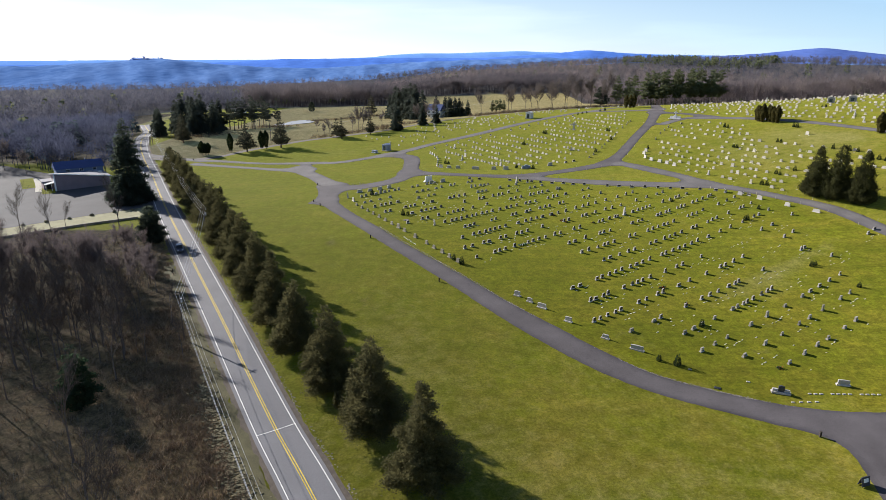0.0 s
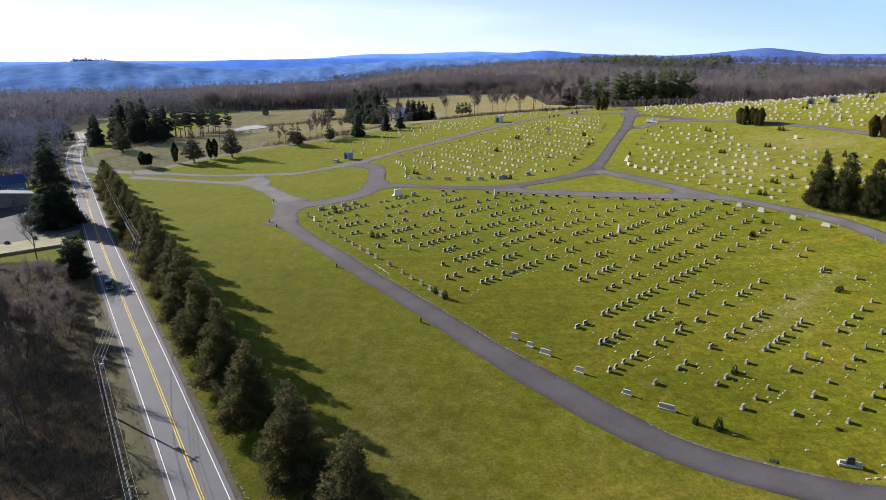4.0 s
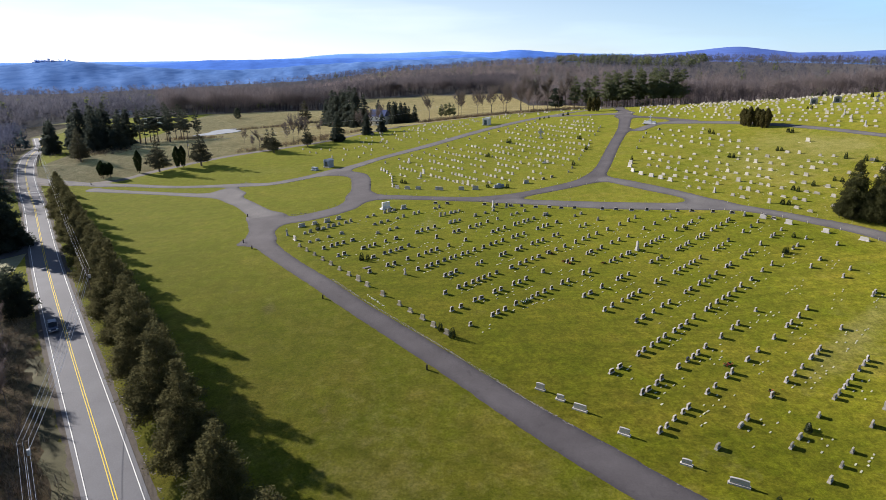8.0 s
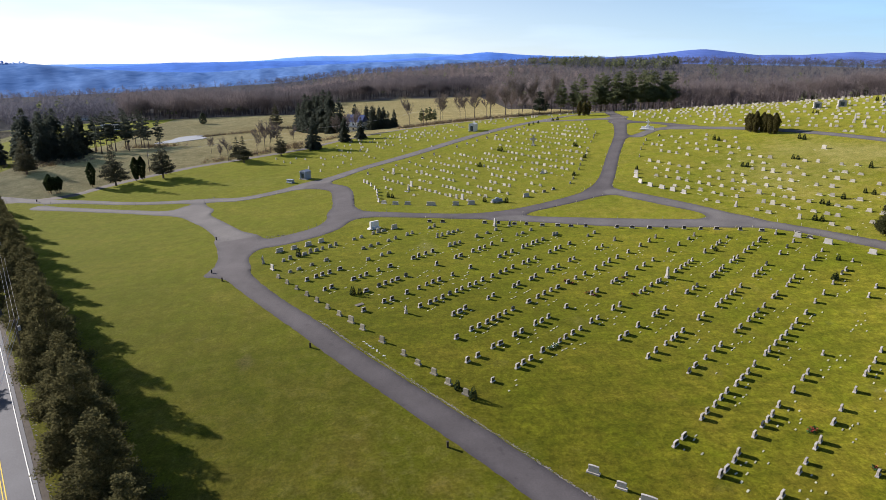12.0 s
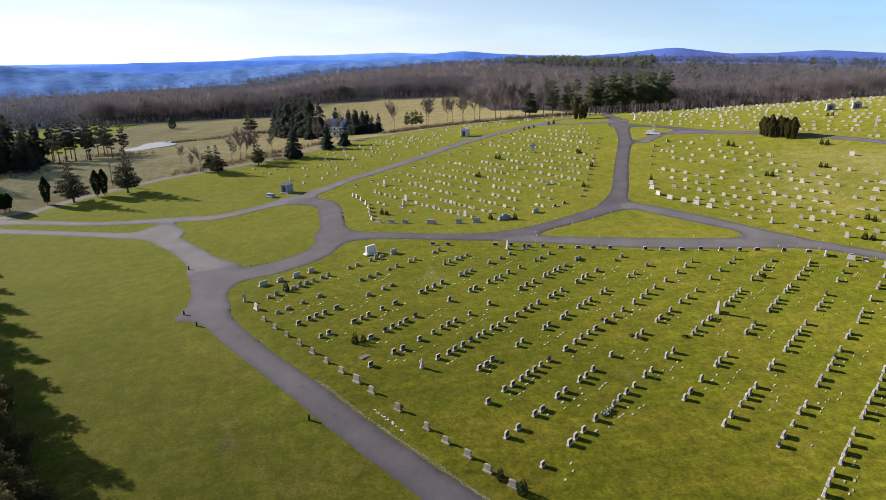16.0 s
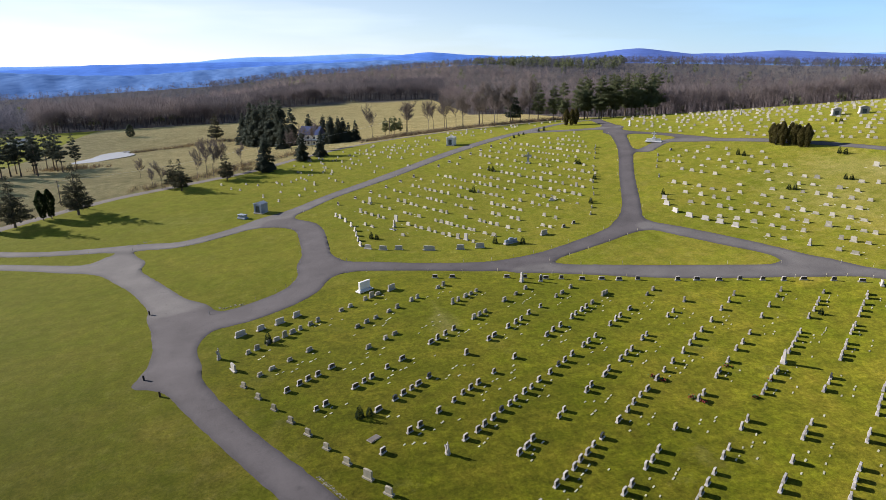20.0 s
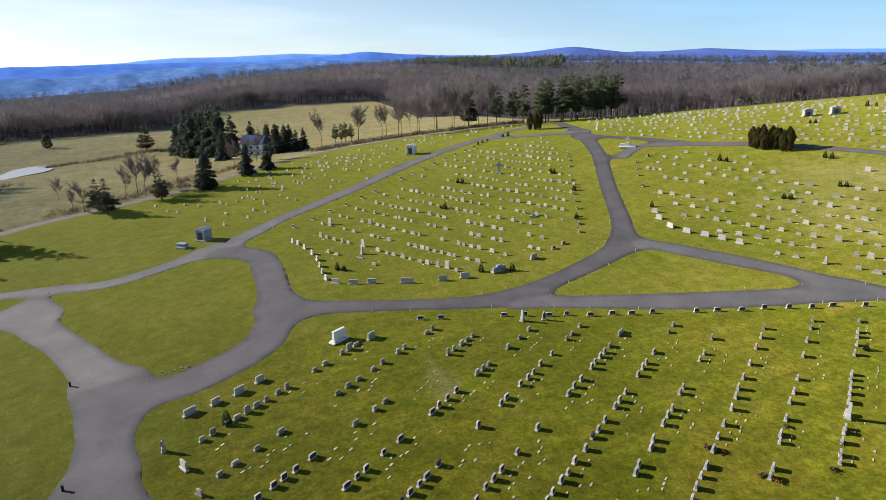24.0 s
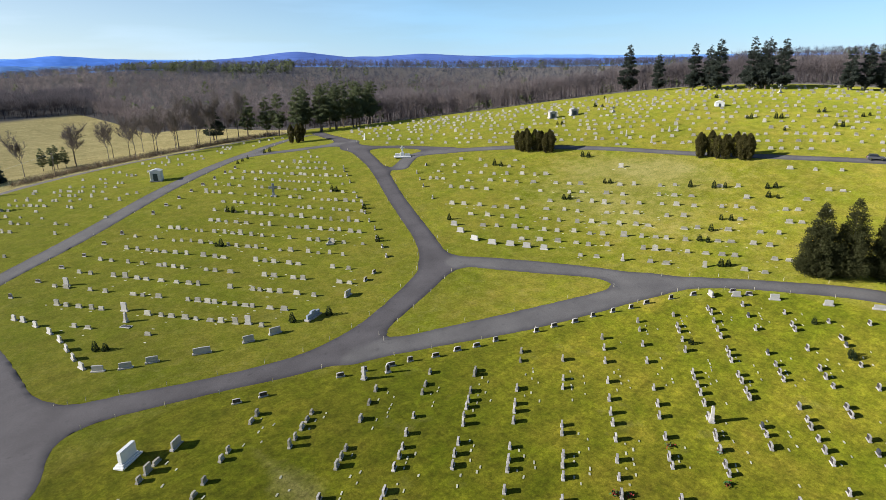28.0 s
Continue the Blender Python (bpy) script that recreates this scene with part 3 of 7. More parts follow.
# ---- the highway ----
strip("road_shoulder", ROAD, 9.2, 0.05, SHOULDER, ragged=0.08, label="brown gravel shoulder beside the highway", category="road shoulder")
strip("road_verge", [p for p in ROAD if 30 < p[1] < 160], 3.0, 0.04, DRY_VERGE, offset=5.8, ragged=0.5, label="tan dry grass verge between the highway and the wood", category="verge")
strip("road", ROAD, 7.4, 0.12, HIGHWAY, label="grey two-lane asphalt highway", category="road")
paint = thing("road_marking", 0, 0, "white edge lines and double yellow centre line", "road marking", z=0)
paint["kind"] = "structure"
for side in (-1, 1):
    strip("edge_line", ROAD, 0.13, 0.155, WHITE_LINE, offset=side * 3.05, cross=2, parent=paint)
    strip("centre_line", ROAD, 0.13, 0.155, YELLOW_LINE, offset=side * 0.17, cross=2, parent=paint)
strip("joint_line", ((-8.3, 81.5), (-5.5, 83), (-2.8, 84.6)), 0.14, 0.16, WHITE_LINE, cross=2, step=0.5, parent=paint)

for k in range(9):
    strip("bar_line", ((-129.3 + k * 0.75, 297.6 + k * 0.1), (-128.9 + k * 0.75, 298.5 + k * 0.1)), 0.4, 0.165, WHITE_LINE, cross=2, step=0.5, parent=paint)

# ---- cemetery lanes ----
LANES = []
LANES.append(("lane_main", ((190, 50, 7), (150, 62, 7.5), (112.1, 76.4, 9), (95.8, 77.5, 8.4), (82.9, 82, 7.5), (73, 86.1, 6), (59, 94.0, 5.6), (50.5, 102.2, 6.4), (41.1, 114.2, 6.6), (32.2, 126.3, 5.7), (24.6, 137.6, 5.4), (7.2, 162.6, 4.9), (-1.7, 176.9, 5), (-9.6, 189.4, 4.9), (-16.9, 202.3, 5.5), (-22.1, 214.5, 6.9), (-22.9, 226.6, 8.7), (-24.5, 238, 9))))
LANES.append(("lane_apron", ((97.8, 80.1, 8.9), (89.7, 77, 10.9), (86.7, 72.5, 12), (83.6, 61.7, 11), (76.9, 40, 10), (69, 14, 9), (60, -6, 10), (50, -13, 12))))
LANES.append(("lane_entry_low", ((-104.3, 300.1, 5), (-88.6, 295.1, 4.2), (-70.1, 288.1, 4.3), (-53.2, 280.7, 5.9), (-43, 279.5, 6))))
LANES.append(("lane_entry", ((-140, 322, 7), (-126, 316, 6.5), (-110.2, 310.3, 5.5), (-92.1, 306.3, 4.3), (-69.2, 298.9, 4), (-44, 295.0, 5.2), (-30.5, 292.6, 5.4), (-10.9, 302.4, 6.1), (1.3, 310.7, 6.4), (14, 322.4, 5.4), (37.3, 338.1, 6), (64.9, 358.4, 6), (84, 370.5, 6), (98.8, 379, 5.8), (111, 384.5, 5.6), (124, 392, 5.2), (137, 399, 5.2), (148, 403, 5))))
LANES.append(("lane_island", ((-22, 230.8, 6), (-17.5, 232.2, 7.1), (-11.5, 233.2, 8.9), (-1.5, 239.4, 8.7), (3.2, 247.7, 7.9), (4.9, 260.1, 7.3), (5.3, 275.7, 7.5), (3.4, 292.7, 7.7), (-6.5, 302.5, 8.2))))
LANES.append(("lane_top", ((6, 258.5, 6), (10.1, 254, 7.6), (17.6, 251.2, 6.2), (31.1, 245.3, 5.1), (45.7, 240.4, 6.3), (58.3, 241.9, 5.6), (69.9, 245.7, 5.9), (83.3, 251, 6.8), (89.1, 255, 7.4), (97.6, 267.2, 5.5), (112.1, 295.1, 5.1), (127.9, 324.2, 5.3), (139.4, 351, 6.2), (147.3, 372.5, 6), (151.9, 390, 5.5), (160, 410, 5))))
LANES.append(("lane_south", ((52, 236.2, 4.6), (63.8, 231.4, 5.8), (82.4, 223.2, 7.4), (104.7, 214.4, 6.6), (114.9, 209.9, 5.9), (122.1, 201.9, 4.4), (128.8, 191.3, 4.5), (136.9, 175.2, 5.2), (141.2, 150.7, 5), (150, 120, 5))))
LANES.append(("lane_link", ((92, 253, 4.6), (95.2, 250, 5.2), (97.4, 246.4, 6), (104.1, 234.4, 6), (109.4, 224.4, 5.2), (112.9, 214.5, 6))))
LANES.append(("lane_upper", ((133.5, 317.3, 5), (139.5, 321.6, 5.4), (146.5, 323.9, 5.1), (157.6, 315.4, 5), (172, 296.3, 4.6), (182.3, 270.2, 3.8), (191, 238, 3.6), (201, 212, 3.6), (212, 188, 3.6), (228, 150, 3.6))))
LANES.append(("lane_statue", ((139, 355, 4.6), (146.7, 344.9, 4.2), (152.8, 333.6, 4.3), (157.3, 320.1, 4.7))))
LANES.append(("lane_fork", ((-25, 240, 8.6), (-29.3, 248.4, 7.8), (-35.2, 259.8, 7), (-43.8, 274.3, 7.8), (-47.5, 286, 8))))
LANES.append(("lane_bend", ((110, 381, 4.6), (117, 377, 5), (125, 372.5, 5), (133, 369, 5.2), (140, 366, 5.4), (146, 364.5, 5.4))))
LANES.append(("lane_turnout", ((-21.5, 213.5, 3.4), (-24.4, 211.6, 2.8), (-26.4, 210.3, 1.6))))
OLD = ("lane_entry", "lane_entry_low", "lane_south", "lane_upper", "lane_link", "lane_fork", "lane_bend")


def pave(lanes, cell=1.0, round_=7.0, lift=0.07):
    """Paving cut along the drives' smooth joint outline, with rounded corners where drives meet: one mesh for each drive."""
    x0, y0, nx_, ny_ = -150.0, -30.0, int(390 / cell), int(452 / cell)
    gx, gy = x0 + cell * np.arange(nx_), y0 + cell * np.arange(ny_)
    gap = np.full((len(lanes), nx_, ny_), 40.0)
    reach = int(20 / cell)
    for k, (_, centre) in enumerate(lanes):
        c = spline(centre, 2.0)
        for p, q in zip(c[:-1], c[1:]):
            i, j = int((p[0] - x0) / cell), int((p[1] - y0) / cell)
            a0, a1, b0, b1 = max(0, i - reach), min(nx_, i + reach), max(0, j - reach), min(ny_, j + reach)
            if a0 >= a1 or b0 >= b1:
                continue
            d = q[:2] - p[:2]
            vx, vy = gx[a0:a1, None] - p[0], gy[None, b0:b1] - p[1]
            t = np.clip((vx * d[0] + vy * d[1]) / (d @ d), 0, 1)
            far = np.hypot(vx - t * d[0], vy - t * d[1]) - (p[2] + (q[2] - p[2]) * t) / 2
            gap[k, a0:a1, b0:b1] = np.minimum(gap[k, a0:a1, b0:b1], far)
    joint = gap[0]
    for g in gap[1:]:
        joint = np.minimum(joint, g) - np.maximum(round_ - np.abs(joint - g), 0) ** 2 / (4 * round_)
    wob = np.random.default_rng(3).normal(0, 0.06, joint.shape)
    joint = joint + wob
    owner = gap.argmin(0)
    is_old = np.array([name in OLD for name, _ in lanes])
    age = smooth(-0.8, 0.8, gap[~is_old].min(0) - gap[is_old].min(0))
    sets = [([], [], {}, []) for _ in lanes]
    for i, j in np.argwhere(np.minimum(np.minimum(joint[:-1, :-1], joint[1:, :-1]), np.minimum(joint[:-1, 1:], joint[1:, 1:])) < 0):
        verts, faces, known, marks = sets[owner[i, j]]
        ring, corners = [], ((i, j), (i + 1, j), (i + 1, j + 1), (i, j + 1))
        for a, b in zip(corners, corners[1:] + corners[:1]):
            fa, fb = joint[a], joint[b]
            spots = [(a, a, 0.0)] if fa < 0 else []
            if (fa < 0) != (fb < 0):
                spots.append((min(a, b), max(a, b), None))
            for u, w, t in spots:
                if (u, w) not in known:
                    t = joint[u] / (joint[u] - joint[w]) if t is None else t
                    x, y = gx[u[0]] + (gx[w[0]] - gx[u[0]]) * t, gy[u[1]] + (gy[w[1]] - gy[u[1]]) * t
                    edge = u != w
                    known[(u, w)] = len(verts)
                    verts.append((x, y, float(height(x, y)) + (0.01 if edge else lift)))
                    marks.append((0.0 if edge else min(1.0, -joint[u] / 1.3), age[u]))
                ring.append(known[(u, w)])
        if len(ring) > 2:
            faces.append(tuple(ring))
    for (name, _), (verts, faces, _, marks) in zip(lanes, sets):
        if not faces:
            continue
        me = mesh_of(name, verts, faces, DRIVE, shade=True)
        for key, col in (("worn", 0), ("age", 1)):
            me.attributes.new(key, "FLOAT", "POINT").data.foreach_set("value", np.array(marks, np.float32)[:, col].copy())
        tagged(new(name, me), "faded grey asphalt cemetery drive between mown grass" if name in OLD else "dark asphalt cemetery drive between mown grass", "lane", "", "structure")


pave(LANES)
strip("lane_back", BACK_ROAD, 4.2, 0.05, GRAVEL, ragged=0.15, label="pale gravel road along the field edge", category="road")


def between(name, low, high, lift, mat, label, category, cells=10, ragged=0.0):
    """A sheet laid on the ground between two lines."""
    r = np.random.default_rng(len(name))
    a, b = spline(low, 2.5)[:, :2], spline(high, 2.5)[:, :2]
    n = max(len(a), len(b))
    k = np.linspace(0, 1, n)
    a, b = [np.column_stack([np.interp(k, np.linspace(0, 1, len(q)), q[:, i]) for i in (0, 1)]) for q in (a, b)]
    a, b = a + r.normal(0, 1, a.shape) * ragged, b + r.normal(0, 1, b.shape) * ragged
    v = [(*(p + (q - p) * j / cells), 0) for p, q in zip(a, b) for j in range(cells + 1)]
    v = [(x, y, hz(x, y) + lift) for x, y, _ in v]
    w = cells + 1
    f = [(i * w + j, i * w + w + j, i * w + w + j + 1, i * w + j + 1) for i in range(n - 1) for j in range(cells)]
    return tagged(new(name, mesh_of(name, v, f, mat, shade=True)), label, category, "", "structure")


LOT_EDGE = ((-230, 136), (-190, 157), (-158, 175), (-128.5, 192.6), (-107.8, 206.3), (-93.2, 215.5), (-88.5, 220))
BANK_FOOT = ((-226, 124), (-186, 147), (-150, 169), (-118.4, 185.7), (-101, 196.2), (-86.1, 202.9), (-84, 204.5))
between("parking_lot", LOT_EDGE, ((-250, 322), (-208, 303), (-180, 286), (-158, 275), (-128, 262), (-104, 243), (-92, 228)), 0.10, ASPHALT, "grey asphalt car park beside the building", "car park", 22, 0.1)
between("lot_verge", BANK_FOOT, LOT_EDGE, 0.06, VERGE, "pale dry grass bank below the car park", "verge", 6, 0.15)
strip("lot_island", ((-166.4, 266.4), (-160, 257.6), (-153.6, 248.8)), 5.2, 0.16, TURF, label="small grass island in the car park", category="lawn")
strip("lot_island", ((-148, 251.8), (-144, 246), (-140.2, 240.2)), 4.8, 0.16, TURF, label="small grass island beside the building entrance", category="lawn")
strip("entrance_path", ((-162.6, 267.2), (-154, 255.2), (-146.2, 243)), 2.3, 0.17, CONCRETE, label="pale concrete path to the building entrance", category="path")
# ---- graves ----
# rows of headstones: distance across the section, start along the row, then one letter for each plot, I where a stone stands
FRONT = (
    (33.6, 126.6, "I........I.......I......I..........I.......I"),
    (39.9, 122.6, "I...........I.........I..........I......I........I............I......I"),
    (45.7, 117.9, "I......I......I.............I.........I...........I...........I.....I......I......I.......I"),
    (51.8, 121.2, "I....I....I......I..........I..I...I.I...I.....I...I..I.............................................I...............................I.....I"),
    (58.7, 113.3, "I...........I...I.............I.........I....I....I......I...I..I................I.............................I..I"),
    (66.0, 110.3, "I..I...I...I..I.........I...I......I..I.........I......I..........I.........I..I.....I......I................................I.......I"),
    (72.9, 116.6, "I..I...I..I........I....I..I..I....I........I.......I...I............I..............................................I........I.................I"),
    (79.9, 118.1, "I...I.........I..I...I...I...I....I...I...I....I.......I..I....I...I...I....I....I.......I.........I.......I.........I.........I...I........I"),
    (86.8, 136.6, "I...I.....I.....I...I..........I...I.....I...I...I....I........I..I........I...I...I.........I.........I..I......I"),
    (93.8, 136.0, "I...I.....I...I..I...I..........I...I........I...I...I...I..I....I...........I..I...I.....I............I.......I......I"),
    (100.6, 137.8, "I...I......I.........I..I...I................I...I..I...........I..I...I..I......I..I..I......I...I....I....I..I"),
    (107.7, 111.1, "I.........I..I..I.....I.......I..I...I...I.....I...I........I...I.............I..I....I...I.I.....I.....I...I...I..I..I..........I.....I....I..I......I"),
    (114.7, 112.4, "I...I......I..I......I..I......I..I...I.........I..............I..I.........I..I......I.......I....I......I............I........I........I....I"),
    (121.7, 116.6, "I......I..I...I..I..I..I...I.......I....I...I...I...I.....I....I.....I......I.....I...I.....I.......I.........I......I.....I"),
    (128.7, 122.6, "I..I..I..........I..I..........I..I......I..I......I...I..I.......I..I...............I...I.........I"),
    (135.8, 120.4, "I...I..I..I...I..I..I...I..I...I....I....I..I...I......I..I...I.........I...I..I......I.............I....I"),
    (142.9, 111.2, "I........I..I......I.....I...I..I..I......I.........I................I...I...I......I..I...I..I...I.......I.I"),
    (150.2, 117.2, "I.....I..I..I..I...I...............I..........I..I......I...I..I....I......I.........I...I.....I"),
    (157.6, 111.5, "I..I.........I..I..I.....I.....I...........I..I...I...I.........I..I..I..........I......I.....I"),
    (165.3, 111.9, "I...I..I..I....I.............I......I...I...........................I..I...I..I..I"),
    (173.2, 112.1, "I...I.....I......I..................I...I...I.....I...I......I..I..........I..I"),
    (181.6, 115.2, "I..I...I..I..I..I..I...I..I.........I...I......I..I..I"),
)
MIDDLE = (
    (165.1, -234.2, "I...I................I"),
    (172.3, -245.6, "I..I...I...I..I.............I...I..I...I..I...I..I...I......I"),
    (179.5, -253.4, "I...I.......I....I........I..I....I........I..I..I.I..I..I..I.I....I...I"),
    (186.7, -253.5, "I...I.......I...I...I..I....I....I...I..I.........I......I.I..I..I....I....I"),
    (193.9, -254.0, "I...I.....I....I.....I.I..I..I.......I..I....I..........I..I.....I..I..........I..I"),
    (201.1, -252.4, "I...I...I..I..I...I...I.....I...I..I..........I..I..I....I..I..........I....I"),
    (208.3, -255.7, "I.......I................I.........I..I...I..I...........I.....I"),
    (215.5, -254.1, "I....I..I.............I...I..I..I...I...I.........I......I..I....I...I"),
    (222.7, -242.3, "I..I..I...I...I........I..........I..I....I...I......I..I"),
    (229.9, -257.8, "I...........................I..I..I...I.......I...I....I............I..I"),
    (237.1, -247.6, "I....I..I...........................I..............I"),
    (244.3, -258.3, "I..I..I....I..........I..............I...I...........I..I...I"),
    (251.5, -259.5, "I.....I....I.................I............I....I"),
    (258.7, -257.8, "I....I.....I............................I...I"),
    (265.9, -263.1, "I......I...I...I...I..I.......I...I.I.........I"),
    (273.1, -247.8, "I........I..I.....I...I"),
    (280.3, -254.4, "I....I.....I..I...I"),
)
SLOPE = (
    (207.0, -155.0, "I....I..............I....I.........I.........I...I"),
    (213.6, -169.1, "I....I....I.....I...I....I.........I...I...I....I....I...I...I.........I...I"),
    (220.2, -181.5, "I....I....I....I....I....I....I....I...I.....I....I...I...I....I........I...I....I....I"),
    (226.8, -186.5, "I.....I....I....I.........I...I.....I....I...I....I....I...I.........I...I........I........I....I"),
    (233.4, -194.8, "I....I....I.....I....I....I........I.....I....I........I....I....I........I....I.................I............I...I"),
    (240.0, -176.5, "I...........I.........I....I...I.....I....I.......I....I....I........I...I....I........I...I.......I"),
    (246.6, -199.3, "I....I...I.....I...................I..........I....I........I....I............I....I....I.................I.................I"),
    (253.2, -208.2, "I..I..I.........I........I.....I....I.....I........I....I....I.............I....I........I....I..............I.....I..........................I....I"),
    (259.8, -207.7, "I......I......I....I....I.....I....I.....I...I"),
    (266.4, -207.9, "I....I.............I.........I.....I......................................I..........................................................I.......I........I"),
    (273.0, -203.4, "I.......I...............I"),
)
STRIP = (
    (180.1, -309.1, "I...........I....I...................I............I"),
    (187.0, -299.7, "I......I...................I...........I"),
    (193.9, -292.1, "I...I...I................I.....I"),
    (200.8, -287.5, "I.....I.....I...I"),
    (207.7, -295.6, "I.........I............I......I.....I"),
    (214.6, -308.2, "I.......I................I.......I"),
    (221.5, -297.9, "I...................I..I...............I"),
    (228.4, -296.8, "I............I........I.........I....I"),
    (235.3, -261.6, "I"),
    (242.2, -298.5, "I.........I............I..I......I"),
    (249.1, -301.0, "I.........................I.........I......I"),
    (256.0, -304.2, "I........I...........I......................I...I"),
    (262.9, -291.4, "I.........I......I"),
    (276.7, -282.2, "I"),
)


def stone_places(rows, degrees, pitch):
    """Each stone's place and turn, from the rows of a section."""
    c, s = math.cos(radians(degrees)), math.sin(radians(degrees))
    for across, start, plots in rows:
        for i, letter in enumerate(plots):
            if letter == "I":
                u = start + i * pitch
                yield c * u - s * across, s * u + c * across, degrees


def arc_top(w, h, rise, n=6):
    """The outline of a tablet with a curved top."""
    top = [(w / 2 - w * i / n, h - rise + rise * math.sin(math.pi * i / n)) for i in range(n + 1)]
    return [(-w / 2, 0), (w / 2, 0), *top]


def serpentine(w, h):
    k = ((0.5, 0.80), (0.42, 0.86), (0.3, 0.88), (0.16, 0.97), (0, 1.0), (-0.16, 0.97), (-0.3, 0.88), (-0.42, 0.86), (-0.5, 0.80))
    return [(-w / 2, 0), (w / 2, 0), *[(a * w, b * h) for a, b in k]]


KINDS = (
    ("square grey granite headstone with a slightly curved top on a plinth", arc_top(1.0, 0.86, 0.05), 0.34, 1.3, 0.26, GRANITE),
    ("low wide granite headstone with a curved top on a plinth", arc_top(1.35, 0.74, 0.06), 0.34, 1.7, 0.26, GRANITE),
    ("small upright granite headstone with a flat top on a plinth", arc_top(0.82, 0.74, 0.02), 0.32, 1.05, 0.26, GRANITE),
    ("tall granite headstone with a serpentine top on a plinth", serpentine(0.98, 1.08), 0.32, 1.25, 0.28, GRANITE),
    ("dark polished headstone with a serpentine top on a plinth", serpentine(1.0, 0.85), 0.3, 1.25, 0.28, DARK_GRANITE),
)


def headstone(kind, x, y, turn, group, scale=0.87):
    label, outline, depth, wide, plinth, mat = KINDS[kind]
    ob = thing("headstone", x, y, label, "headstone", group, turn=turn, sink=0.06)
    part("plinth", box(wide * scale, (depth + 0.2) * scale, plinth * scale, bevel=0.02), GRANITE, ob)
    tablet = part("tablet", profile([(a * scale, b * scale) for a, b in outline], depth * scale, plinth * scale - 0.01), mat, ob)
    # thin dark panels added on both faces to stand for their shade
    if mat is GRANITE:
        low_, k = 0.05, scale * 0.93
        panel = profile([(a * k, max(b * k, low_)) for a, b in outline], 0.012, plinth * scale + 0.015, 0)
        for side in (-1, 1):
            face = part("face_panel", panel if side < 0 else bpy.data.meshes["face_panel_%d" % kind], FACE_SHADE, tablet, "added dark panel with the face's shade in its colour")
            if side < 0:
                face.data.name = "face_panel_%d" % kind
            face.matrix_basis = pose(0, side * (depth * scale / 2 + 0.004), 0)
    return ob


rng = random.Random(4)
models = {}
front = [p for p in stone_places(FRONT, 34.9, 0.6)]
front.sort(key=lambda p: 0.25 * abs(p[0] - 45) + abs(p[1] - 165))
for i, (x, y, turn) in enumerate(front[:300]):
    kind = rng.choices((0, 1, 2, 3, 4), (50, 14, 20, 10, 5))[0]
    turn += rng.uniform(-2.5, 2.5)
    x, y = x + rng.uniform(-0.12, 0.12), y + rng.uniform(-0.12, 0.12)
    if kind not in models:
        models[kind] = headstone(kind, x, y, turn, "headstones in the front rows")
    else:
        copy_thing(models[kind], pose(x, y, hz(x, y) - 0.06, 0, 0, turn))


def stone_field(name, places, mat, label, seed, big=1.0, wide=1.0):
    """Headstones too many to count, in one mesh: plinths and tablets with shaped tops."""
    r = np.random.default_rng(seed)
    verts, faces = [], []
    for x, y, turn in places:
        w, h, d = big * wide * r.uniform(0.75, 1.3), big * r.choice((0.5, 0.65, 0.78, 0.9, 1.25), p=(0.25, 0.3, 0.28, 0.13, 0.04)), big * r.uniform(0.24, 0.36)
        z0, p = hz(x, y) - 0.06, 0.26
        a = radians(turn + r.uniform(-4, 4))
        c, s = math.cos(a), math.sin(a)
        lift = r.uniform(0.86, 0.99)
        shapes = [[(-w * 0.64, 0), (w * 0.64, 0), (w * 0.64, p), (-w * 0.64, p)],
                  [(-w / 2, p), (w / 2, p), (w / 2, p + h * lift), (w * 0.25, p + h * (0.4 + 0.6 * lift)), (0, p + h), (-w * 0.25, p + h * (0.4 + 0.6 * lift)), (-w / 2, p + h * lift)]]
        for outline, depth in zip(shapes, (d + 0.18, d)):
            n, k = len(outline), len(verts)
            for side in (-0.5, 0.5):
                for px, pz in outline:
                    verts.append((x + c * px - s * depth * side, y + s * px + c * depth * side, z0 + pz))
            faces.append(tuple(range(k, k + n)))
            faces.append(tuple(range(k + 2 * n - 1, k + n - 1, -1)))
            faces += [(k + i, k + n + i, k + n + (i + 1) % n, k + (i + 1) % n) for i in range(n)]
    return tagged(new(name, mesh_of(name, verts, faces, mat)), label, "headstones", "", "stuff")


def inside(x, y, polygon):
    hit = False
    for (ax, ay), (bx, by) in zip(polygon, polygon[1:] + polygon[:1]):
        if (ay > y) != (by > y) and x < (bx - ax) * (y - ay) / (by - ay) + ax:
            hit = not hit
    return hit


def off_lanes(x, y, gap=1.5):
    return all(np.min(np.hypot(line[:, 0] - x, line[:, 1] - y) - line[:, 2] / 2) > gap for line in LANE_LINES)


LANE_LINES = [spline(centre, 3.0) for _, centre in LANES]
stone_field("front_headstones", front[300:], GRANITE_MIX, "grey granite headstones in the outer front rows", 1, 0.9)
stone_field("middle_headstones", list(stone_places(MIDDLE, -59.0, 0.8)), PALE_MIX, "grey granite headstones in rows on the middle lawn", 2, 0.98, 1.08)
